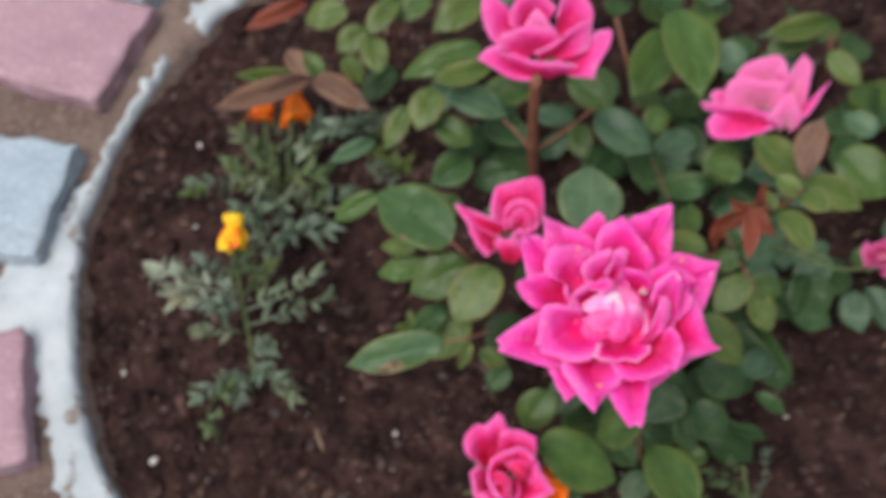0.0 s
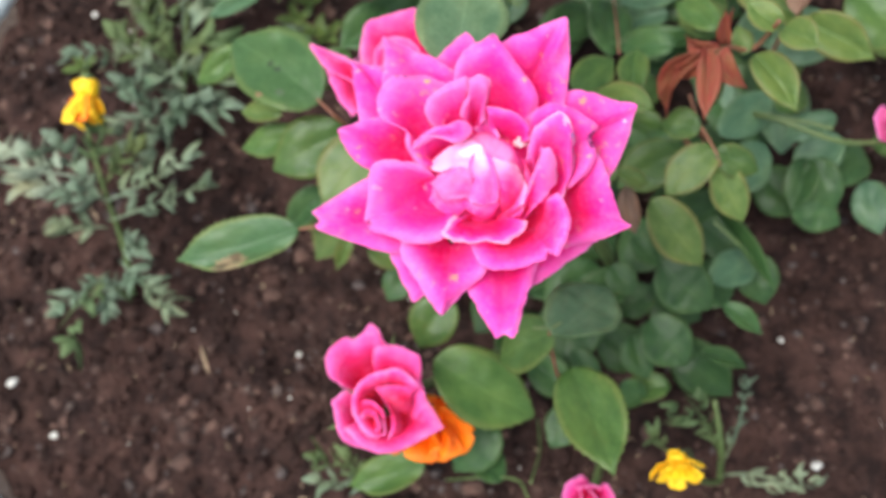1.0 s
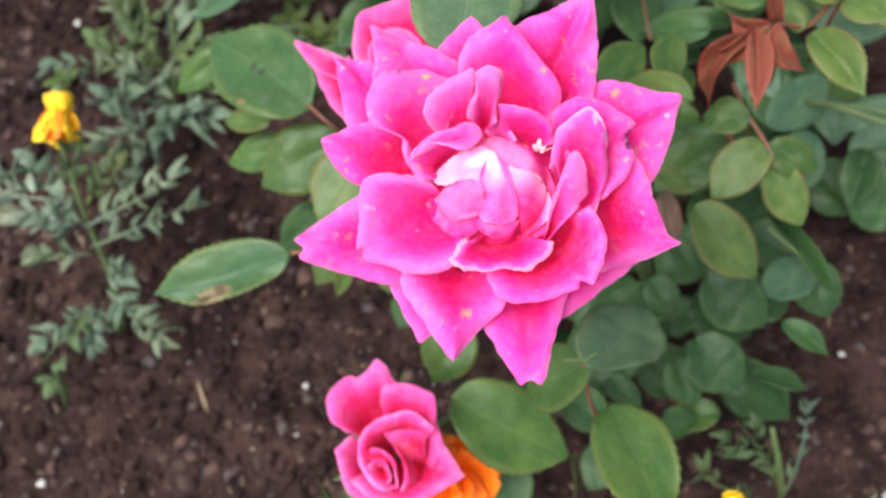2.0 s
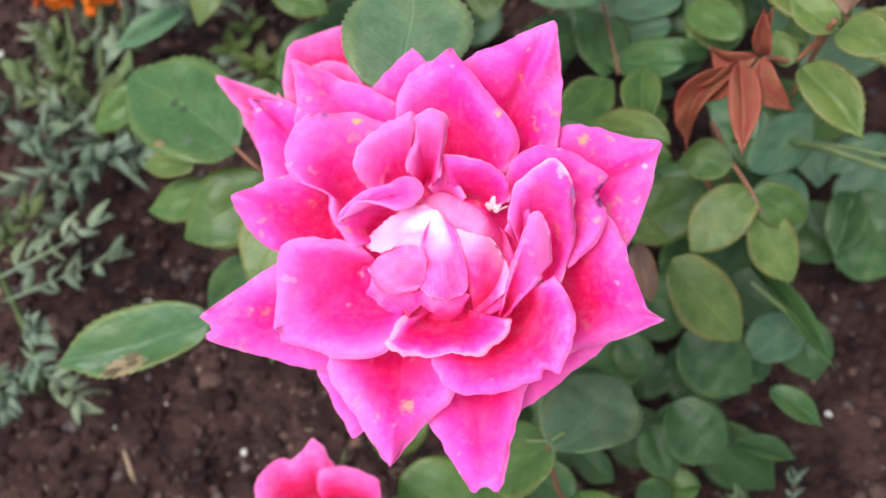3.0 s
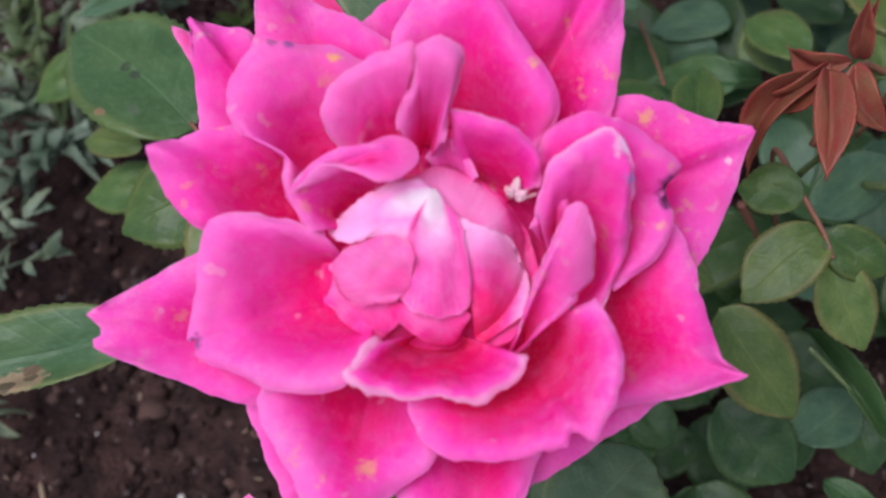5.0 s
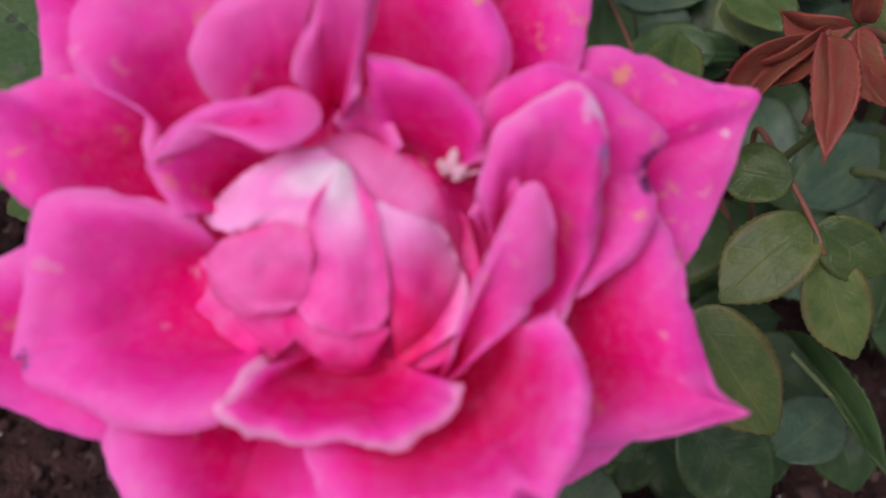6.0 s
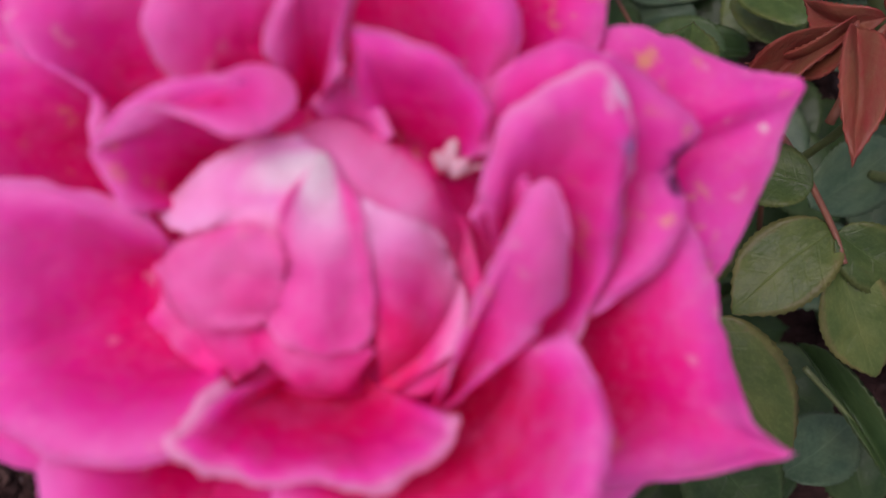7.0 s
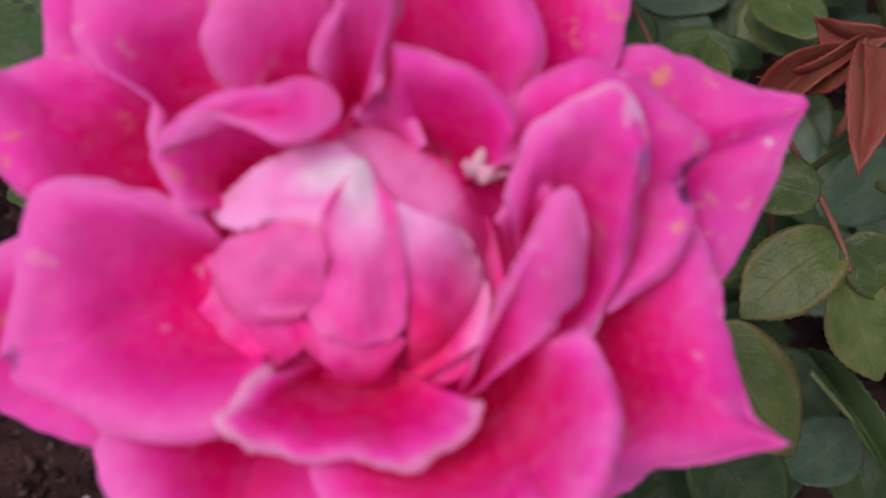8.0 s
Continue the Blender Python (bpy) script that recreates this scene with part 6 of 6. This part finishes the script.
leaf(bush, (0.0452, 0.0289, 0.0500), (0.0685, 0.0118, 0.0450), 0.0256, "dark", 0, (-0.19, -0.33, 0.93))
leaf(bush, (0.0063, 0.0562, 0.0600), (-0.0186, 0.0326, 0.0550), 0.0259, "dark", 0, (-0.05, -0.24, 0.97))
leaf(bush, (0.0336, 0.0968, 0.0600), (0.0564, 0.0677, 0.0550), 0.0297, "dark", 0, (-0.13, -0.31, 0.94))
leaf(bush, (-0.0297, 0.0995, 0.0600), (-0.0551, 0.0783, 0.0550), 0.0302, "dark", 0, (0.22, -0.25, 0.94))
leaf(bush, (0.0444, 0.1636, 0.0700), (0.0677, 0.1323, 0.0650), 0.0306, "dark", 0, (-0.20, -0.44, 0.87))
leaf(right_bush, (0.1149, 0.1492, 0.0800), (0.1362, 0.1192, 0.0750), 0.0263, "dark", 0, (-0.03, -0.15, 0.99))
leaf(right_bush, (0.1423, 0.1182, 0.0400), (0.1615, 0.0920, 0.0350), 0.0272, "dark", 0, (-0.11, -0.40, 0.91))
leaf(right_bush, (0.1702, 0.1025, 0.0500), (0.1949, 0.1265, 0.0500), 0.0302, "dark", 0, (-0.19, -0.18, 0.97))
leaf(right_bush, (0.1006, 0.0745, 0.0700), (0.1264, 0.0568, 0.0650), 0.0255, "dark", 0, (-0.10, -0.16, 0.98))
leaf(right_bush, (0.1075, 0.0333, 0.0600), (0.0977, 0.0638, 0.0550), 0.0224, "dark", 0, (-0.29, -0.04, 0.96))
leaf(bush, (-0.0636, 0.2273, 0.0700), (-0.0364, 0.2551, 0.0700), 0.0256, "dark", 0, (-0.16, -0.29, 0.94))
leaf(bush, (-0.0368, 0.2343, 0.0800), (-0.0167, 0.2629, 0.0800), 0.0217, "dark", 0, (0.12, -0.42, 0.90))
# ---- leaf stalks and side shoots ----
stem(bush, ((0.0200, -0.0114, 0.1700), (0.0190, -0.0133, 0.1650), (0.0199, -0.0201, 0.1500), (0.0226, -0.0209, 0.1200)), 0.0009, 0.00072, REDSTEM)
stem(bush, ((0.0200, -0.0114, 0.1700), (0.0244, -0.0099, 0.1720)), 0.00072, 0.0006, STEM)
stem(bush, ((0.0200, -0.0114, 0.1700), (0.0125, -0.0099, 0.1680)), 0.00066, 0.00054, STEM)
stem(bush, ((-0.0804, 0.0386, 0.1780), (-0.0680, 0.0386, 0.1800), (-0.0540, 0.0456, 0.1700)), 0.00066, 0.00054, REDSTEM)
stem(bush, ((-0.0718, 0.0978, 0.1840), (-0.0637, 0.0887, 0.1820), (-0.0578, 0.0914, 0.1600)), 0.00066, 0.00054, REDSTEM)
stem(right_bush, ((0.0888, 0.0721, 0.1750), (0.0948, 0.0625, 0.1680), (0.0964, 0.0560, 0.1660)), 0.00078, 0.0006, REDSTEM)
stem(right_bush, ((0.0888, 0.0721, 0.1750), (0.0917, 0.1009, 0.1500), (0.1081, 0.1124, 0.0800)), 0.0009, 0.00078, REDSTEM)
stem(right_bush, ((0.0894, 0.0753, 0.1900), (0.0967, 0.0845, 0.2080), (0.1100, 0.0890, 0.2000), (0.1172, 0.0870, 0.2200)), 0.00108, 0.00084, REDSTEM)
stem(right_bush, ((0.0979, 0.0927, 0.1500), (0.0997, 0.0844, 0.1800), (0.0967, 0.0845, 0.2080)), 0.00108, 0.00084, STEM)
stem(right_bush, ((0.1336, 0.1042, 0.1200), (0.1446, 0.0994, 0.1220), (0.1582, 0.0913, 0.1250)), 0.0011, 0.0009, STEM)
stem(bush, ((0.0755, 0.2434, 0.0500), (0.0671, 0.1633, 0.1200), (0.0631, 0.1282, 0.1500)), 0.00072, 0.0006, REDSTEM)
stem(bush, ((0.0966, 0.0471, 0.1300), (0.1094, 0.0365, 0.1200), (0.1186, 0.0263, 0.1100)), 0.00078, 0.0006, STEM)
stem(bush, ((0.0926, 0.1141, 0.1000), (0.1008, 0.1109, 0.0800), (0.1115, 0.1131, 0.0300)), 0.00154, 0.00126, REDSTEM)
stem(back_bush, ((-0.0151, 0.1732, 0.1500), (0.0020, 0.1780, 0.1600), (0.0267, 0.1956, 0.1600)), 0.00108, 0.00084, REDSTEM)
stem(back_bush, ((-0.0152, 0.1725, 0.1500), (-0.0239, 0.1909, 0.1500), (-0.0311, 0.1993, 0.1520)), 0.00108, 0.00084, REDSTEM)
stem(back_bush, ((-0.0964, 0.3379, 0.1200), (-0.1012, 0.3289, 0.0800), (-0.1113, 0.3496, 0.0200)), 0.00108, 0.00084, REDSTEM)
stem(back_bush, ((0.0682, 0.3336, 0.0800), (0.0739, 0.3051, 0.0600), (0.0849, 0.2956, 0.0200)), 0.0014, 0.00112, REDSTEM)
stem(right_bush, ((0.2128, 0.2807, 0.1000), (0.2154, 0.2706, 0.0800), (0.2181, 0.2745, 0.0400)), 0.0014, 0.00112, REDSTEM)
stem(right_bush, ((0.1407, 0.1232, 0.1700), (0.1378, 0.1299, 0.1500), (0.1364, 0.1390, 0.1000)), 0.00108, 0.00096, REDSTEM)
stem(bush, ((0.0094, -0.0090, 0.0300), (0.0095, -0.0326, 0.0600), (0.0049, -0.0566, 0.1000)), 0.00084, 0.00066, STEM)
stem(bush, ((-0.0407, -0.0346, 0.0200), (-0.0179, -0.0414, 0.0500), (-0.0021, -0.0482, 0.0700), (0.0028, -0.0590, 0.0800)), 0.00072, 0.0006, STEM)


# ---- low leaves that fill the bushes, with shade put into the dark tone ----
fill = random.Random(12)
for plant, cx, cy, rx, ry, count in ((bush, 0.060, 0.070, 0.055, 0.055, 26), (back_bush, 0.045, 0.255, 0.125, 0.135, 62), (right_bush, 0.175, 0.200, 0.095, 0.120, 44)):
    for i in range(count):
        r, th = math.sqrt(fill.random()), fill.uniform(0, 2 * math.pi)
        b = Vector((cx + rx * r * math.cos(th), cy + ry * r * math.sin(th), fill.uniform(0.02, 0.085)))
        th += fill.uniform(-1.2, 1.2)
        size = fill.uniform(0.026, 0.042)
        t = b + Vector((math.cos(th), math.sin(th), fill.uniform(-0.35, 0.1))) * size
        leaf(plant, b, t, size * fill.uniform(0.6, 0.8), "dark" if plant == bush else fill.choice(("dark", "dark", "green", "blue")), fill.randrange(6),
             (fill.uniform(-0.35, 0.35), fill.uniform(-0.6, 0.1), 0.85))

# ---- tiny weed seedlings ----
for x, y, turn in ((-0.1292, 0.2831, 0.0), (-0.1192, 0.2954, 1.3), (-0.2373, 0.3114, 2.6), (-0.1160, 0.2707, 3.9), (-0.1061, 0.2665, 5.2), (-0.2752, 0.2630, 6.5), (-0.1096, 0.1260, 7.8)):
    weed = thing("seedling", (x, y, 0.0), "tiny bright green weed seedling in the soil", "seedling", "weed seedlings")
    for k in range(4):
        th = turn + k * 1.7
        leaf(weed, (x, y, 0.006), (x + 0.012 * math.cos(th), y + 0.012 * math.sin(th), 0.013), 0.006, "young", k)
    stem(weed, ((x, y, -0.004), (x, y, 0.007)), 0.0008, 0.0006)

# ---- marigolds ----
def fern_leaf(plant, base, tip, pairs, blade, material):
    """A feathery leaf: narrow toothed blades in pairs along a drooping rib, joined as one part."""
    b, t = Vector(base), Vector(tip)
    rnd = random.Random(int(1e6 * (b.x + 3 * b.y + 7 * t.x)))
    axis = t - b
    size = axis.length
    side = axis.cross(Vector((0.1, -0.4, 0.9))).normalized()
    up = side.cross(axis).normalized()
    verts, faces, uvs = [], [], []

    def one(at, way, length, width):
        across = way.cross(up).normalized()
        k, n = len(verts), 9
        fold, sag, twist = rnd.uniform(0.2, 0.9), rnd.uniform(-0.3, 0.6), rnd.uniform(-1.1, 1.1)
        lean = (up + across * twist).normalized()
        across = lean.cross(way).normalized()
        for i in range(n):
            y = i / (n - 1)
            w = width * (math.sin(math.pi * (0.06 + 0.94 * y ** 0.8)) ** 0.8) * (1 + 0.25 * (i % 2))
            c = at + way * length * y + lean * (0.10 * math.sin(math.pi * y) - sag * y * y) * length
            for j, s in enumerate((-1, 0, 1)):
                verts.append(c + across * s * w * 0.5 + lean * abs(s) * w * fold * 0.5)
                uvs.append((0.5 + 0.5 * s, y))
            for s in (1, 0, -1):
                verts.append(c + across * s * w * 0.5 + lean * (abs(s) * w * fold * 0.5 - 0.0003))
                uvs.append((0.5 + 0.5 * s, y))
        for i in range(n - 1):
            for j in range(6):
                a, e = k + i * 6 + j, k + i * 6 + (j + 1) % 6
                faces.append((a, e, e + 6, a + 6))
        faces.append([k + j for j in range(6)][::-1])
        faces.append([k + (n - 1) * 6 + j for j in range(6)])

    pairs += 2
    for i in range(pairs):
        f = 0.25 + 0.65 * i / max(1, pairs - 1)
        at = b + axis * f + up * size * 0.10 * math.sin(math.pi * f)
        for s in (-1, 1):
            if rnd.random() < 0.25:
                continue
            way = (axis.normalized() * rnd.uniform(0.2, 1.1) + side * s * rnd.uniform(0.35, 1.0) + up * rnd.uniform(-0.5, 0.6)).normalized()
            one(at, way, blade * rnd.uniform(0.6, 1.5), blade * rnd.uniform(0.20, 0.46))
    one(b + axis * 0.85, axis.normalized(), blade * 1.3, blade * 0.6)
    one(b, (axis + up * size * 0.1).normalized(), size * 0.9, 0.0016)
    return part("leaf", mesh_of("leaf", verts, faces, uvs), material, plant, Matrix.Identity(4))


def marigold_flower(plant, place, size, material, seed, droop, label):
    """A marigold head with ruffled strap petals: nodding and half closed, or spread flat."""
    rnd = random.Random(seed)
    p = Vector(place)
    flower = part("flower", blob(size * 0.20, (1, 1, 0.9), 0.35, seed), material, plant, Matrix.Translation(p), label)
    hang = Vector((rnd.uniform(-0.2, 0.2), -0.8, 0.5 - 0.75 * droop)).normalized()
    a, b = (np.array(hang.orthogonal().normalized()), np.array(hang.cross(hang.orthogonal()).normalized()))
    hang = np.array(hang)
    count = 22
    for i in range(count):
        f = (i + 0.5) / count
        th = i * 2.4 + rnd.uniform(-0.25, 0.25)
        out = a * math.cos(th) + b * math.sin(th)
        tang = b * math.cos(th) - a * math.sin(th)
        spread = (0.10 + 0.42 * f if droop > 0.9 else 0.25 + 1.2 * f) * rnd.uniform(0.85, 1.15)
        d = hang * math.cos(spread) + out * math.sin(spread)
        long = 1000 * size * rnd.uniform(0.55, 0.75) * (0.75 + 0.25 * f)
        wide = 1000 * size * rnd.uniform(0.10, 0.17)
        B = -hang * 1000 * size * 0.06
        petal(flower, B, d * long * 0.92 - tang * wide, d * long * 0.92 + tang * wide, d * long, 1000 * size * 0.03, 0.9, -0.5,
              ORANGE if material == YELLOW and i % 3 == 0 and droop > 0.9 else material, tuple(out), 12, 9, 1.5)
    cup = blob(size * 0.12, (1, 1, 1.1), 0.05, seed)
    cup.transform(Matrix.Translation(Vector(hang) * (-size * 0.12)))
    part("calyx", cup, STEM, flower, Matrix.Translation(p))
    return flower


marigold_a = thing("marigold", (-0.2266, 0.0896, 0.0000), "low marigold with one yellow flower and grey-green ferny leaves", "marigold", "marigolds in the bed")
stem(marigold_a, ((-0.2266, 0.0896, 0.0000), (-0.2213, 0.1105, 0.0350), (-0.2189, 0.1306, 0.0750), (-0.2176, 0.1527, 0.1060)), 0.0018, 0.0012)
stem(marigold_a, ((-0.2266, 0.0896, 0.0000), (-0.2318, 0.0902, 0.0300), (-0.2429, 0.0751, 0.0320)), 0.0018, 0.0012)
marigold_flower(marigold_a, (-0.2148, 0.1679, 0.1140), .034, YELLOW, 3, 1.0, "drooping yellow-orange marigold flower head")
fern_leaf(marigold_a, (-0.2242, 0.1300, 0.0850), (-0.2730, 0.1501, 0.0900), 5, 0.0170, FERNPALE)
fern_leaf(marigold_a, (-0.2292, 0.1254, 0.0800), (-0.2636, 0.1328, 0.0800), 4, 0.0140, FERNPALE)
fern_leaf(marigold_a, (-0.2200, 0.1216, 0.0700), (-0.1617, 0.1368, 0.0850), 5, 0.0100, FERN)
fern_leaf(marigold_a, (-0.2212, 0.1149, 0.0600), (-0.1553, 0.1232, 0.0750), 5, 0.0100, FERN)
fern_leaf(marigold_a, (-0.2221, 0.1134, 0.0550), (-0.2520, 0.1160, 0.0600), 4, 0.0100, FERN)
fern_leaf(marigold_a, (-0.2183, 0.1214, 0.0700), (-0.2435, 0.1528, 0.0900), 5, 0.0125, FERN)
fern_leaf(marigold_a, (-0.2211, 0.1361, 0.0800), (-0.2117, 0.1515, 0.1000), 4, 0.0100, FERNGREEN)
fern_leaf(marigold_a, (-0.2234, 0.1029, 0.0350), (-0.1907, 0.0712, 0.0300), 5, 0.0112, FERN)
fern_leaf(marigold_a, (-0.2321, 0.0960, 0.0300), (-0.2512, 0.0533, 0.0300), 4, 0.0112, FERNGREEN)
fern_leaf(marigold_a, (-0.2304, 0.0978, 0.0300), (-0.2593, 0.0781, 0.0300), 4, 0.0112, FERN)
fern_leaf(marigold_a, (-0.2195, 0.1082, 0.0400), (-0.2051, 0.1024, 0.0500), 4, 0.0100, FERN)
fern_leaf(marigold_a, (-0.2266, 0.0975, 0.0300), (-0.2326, 0.0768, 0.0250), 4, 0.0100, FERN)
fern_leaf(marigold_a, (-0.2222, 0.0970, 0.0300), (-0.2025, 0.0855, 0.0350), 4, 0.0100, FERN)
fern_leaf(marigold_a, (-0.2185, 0.1253, 0.0700), (-0.2361, 0.1222, 0.0800), 4, 0.0112, FERN)
fern_leaf(marigold_a, (-0.2171, 0.1305, 0.0750), (-0.1970, 0.1465, 0.0850), 4, 0.0100, FERNGREEN)
marigold_b = thing("marigold", (-0.2048, 0.2355, 0.0000), "low marigold with orange flowers and curled grey-green leaves", "marigold", "marigolds in the bed")
stem(marigold_b, ((-0.2048, 0.2355, 0.0000), (-0.1950, 0.2578, 0.0300), (-0.1882, 0.2811, 0.0500), (-0.1834, 0.3003, 0.0620)), 0.0018, 0.0012)
stem(marigold_b, ((-0.2048, 0.2355, 0.0000), (-0.2073, 0.2594, 0.0300), (-0.2088, 0.2935, 0.0500), (-0.2083, 0.3054, 0.0600)), 0.0018, 0.0012)
marigold_flower(marigold_b, (-0.1840, 0.3070, 0.0680), .042, ORANGE, 5, 1.0, "drooping bright orange marigold flower head")
marigold_flower(marigold_b, (-0.2060, 0.3080, 0.0660), .036, ORANGE, 8, 1.0, "drooping bright orange marigold flower head")
fern_leaf(marigold_b, (-0.1986, 0.2441, 0.0300), (-0.2718, 0.2512, 0.0400), 5, 0.0112, FERN)
fern_leaf(marigold_b, (-0.1984, 0.2394, 0.0300), (-0.2389, 0.2637, 0.0400), 4, 0.0100, FERNGREEN)
fern_leaf(marigold_b, (-0.1938, 0.2462, 0.0400), (-0.1655, 0.2866, 0.0450), 4, 0.0175, FERN)
fern_leaf(marigold_b, (-0.1941, 0.2556, 0.0400), (-0.1962, 0.2981, 0.0450), 4, 0.0150, FERN)
fern_leaf(marigold_b, (-0.1961, 0.2041, 0.0200), (-0.1462, 0.2289, 0.0400), 5, 0.0125, FERN)
fern_leaf(marigold_b, (-0.2079, 0.2009, 0.0200), (-0.1633, 0.1974, 0.0400), 5, 0.0150, FERN)
fern_leaf(marigold_b, (-0.2039, 0.2005, 0.0200), (-0.2345, 0.2236, 0.0400), 4, 0.0112, FERN)
fern_leaf(marigold_b, (-0.2090, 0.2284, 0.0200), (-0.2112, 0.2345, 0.0400), 5, 0.0112, FERN)
fern_leaf(marigold_b, (-0.2053, 0.1990, 0.0150), (-0.2083, 0.1864, 0.0300), 4, 0.0125, FERN)
fern_leaf(marigold_b, (-0.2030, 0.2541, 0.0300), (-0.2220, 0.2820, 0.0450), 4, 0.0125, FERNGREEN)
fern_leaf(marigold_b, (-0.1988, 0.2488, 0.0300), (-0.1680, 0.2477, 0.0400), 4, 0.0150, FERNGREEN)
fern_leaf(marigold_b, (-0.1970, 0.2316, 0.0200), (-0.2008, 0.1944, 0.0300), 4, 0.0125, FERN)
fern_leaf(marigold_b, (-0.1929, 0.2312, 0.0200), (-0.1703, 0.2314, 0.0300), 4, 0.0125, FERNGREEN)
fern_leaf(marigold_b, (-0.1337, 0.2751, 0.0500), (-0.1496, 0.2754, 0.0600), 4, 0.0125, FERN)
fern_leaf(marigold_b, (-0.1337, 0.2751, 0.0500), (-0.1185, 0.2756, 0.0600), 4, 0.0125, FERN)
fern_leaf(marigold_b, (-0.1548, 0.2816, 0.0300), (-0.1354, 0.2874, 0.0450), 4, 0.0125, FERN)
fern_leaf(marigold_b, (-0.1346, 0.2645, 0.0300), (-0.1141, 0.2305, 0.0350), 4, 0.0100, FERN)
fern_leaf(marigold_b, (-0.2159, 0.2389, 0.0300), (-0.2392, 0.2622, 0.0450), 4, 0.0108, FERNGREEN)
fern_leaf(marigold_b, (-0.2173, 0.2176, 0.0300), (-0.1835, 0.2268, 0.0450), 4, 0.0113, FERN)
fern_leaf(marigold_b, (-0.2052, 0.2670, 0.0300), (-0.2285, 0.2831, 0.0450), 4, 0.0116, FERN)
fern_leaf(marigold_b, (-0.2022, 0.2703, 0.0300), (-0.1705, 0.2722, 0.0450), 4, 0.0122, FERNGREEN)
fern_leaf(marigold_b, (-0.2099, 0.2023, 0.0300), (-0.2284, 0.1865, 0.0450), 4, 0.0113, FERN)
fern_leaf(marigold_b, (-0.2066, 0.1984, 0.0300), (-0.1744, 0.1977, 0.0450), 4, 0.0122, FERN)
fern_leaf(marigold_b, (-0.2240, 0.2589, 0.0300), (-0.1987, 0.2698, 0.0450), 4, 0.0081, FERNGREEN)
fern_leaf(marigold_b, (-0.2262, 0.1779, 0.0300), (-0.1962, 0.1526, 0.0450), 4, 0.0101, FERN)
fern_leaf(marigold_b, (-0.2368, 0.2244, 0.0300), (-0.2102, 0.2174, 0.0450), 4, 0.0122, FERN)
fern_leaf(marigold_b, (-0.1972, 0.2430, 0.0300), (-0.2100, 0.2532, 0.0450), 4, 0.0109, FERNGREEN)
fern_leaf(marigold_b, (-0.1870, 0.2869, 0.0300), (-0.2006, 0.2973, 0.0450), 4, 0.0121, FERN)
fern_leaf(marigold_b, (-0.2212, 0.1905, 0.0300), (-0.2291, 0.1640, 0.0450), 4, 0.0085, FERN)
marigold_c = thing("marigold", (-0.0763, -0.0254, 0.0000), "low marigold with an orange flower under a rosebud", "marigold", "marigolds in the bed")
stem(marigold_c, ((-0.0763, -0.0254, 0.0000), (-0.0536, -0.0272, 0.0300), (-0.0440, -0.0255, 0.0700), (-0.0398, -0.0205, 0.0975)), 0.0018, 0.0012)
marigold_flower(marigold_c, (-0.0395, -0.0215, 0.1015), .043, ORANGE, 11, 0.0, "broad bright orange marigold flower head")
fern_leaf(marigold_c, (-0.0733, -0.0322, 0.0300), (-0.1066, -0.0236, 0.0450), 4, 0.0080, FERNGREEN)
fern_leaf(marigold_c, (-0.0735, -0.0354, 0.0300), (-0.1076, -0.0336, 0.0400), 4, 0.0080, FERN)
fern_leaf(marigold_c, (-0.0733, -0.0322, 0.0300), (-0.0888, -0.0233, 0.0450), 4, 0.0080, FERNGREEN)
marigold_d = thing("marigold", (0.1005, -0.0412, 0.0000), "spindly marigold with one yellow flower and ferny grey leaves", "marigold", "marigolds in the bed")
stem(marigold_d, ((0.1005, -0.0412, 0.0000), (0.0890, -0.0469, 0.0300), (0.0732, -0.0503, 0.0780)), 0.0018, 0.0012)
stem(marigold_d, ((0.1005, -0.0412, 0.0000), (0.0997, -0.0288, 0.0300), (0.0967, -0.0116, 0.0500)), 0.0018, 0.0012)
marigold_flower(marigold_d, (0.0708, -0.0475, 0.0840), .022, YELLOW, 17, 0.6, "ragged yellow marigold flower head")
fern_leaf(marigold_d, (0.0991, -0.0359, 0.0200), (0.0899, -0.0062, 0.0500), 5, 0.0067, FERNGREEN)
fern_leaf(marigold_d, (0.1000, -0.0360, 0.0200), (0.1136, -0.0017, 0.0500), 5, 0.0067, FERN)
fern_leaf(marigold_d, (0.0989, -0.0423, 0.0200), (0.1378, -0.0457, 0.0300), 5, 0.0060, FERN)
fern_leaf(marigold_d, (0.0993, -0.0223, 0.0300), (0.0751, -0.0131, 0.0500), 4, 0.0075, FERNGREEN)
fern_leaf(marigold_d, (0.1100, -0.0481, 0.0200), (0.1463, -0.0500, 0.0300), 5, 0.0060, FERN)
fern_leaf(marigold_d, (0.0893, -0.0488, 0.0300), (0.0637, -0.0236, 0.0500), 4, 0.0075, FERNGREEN)
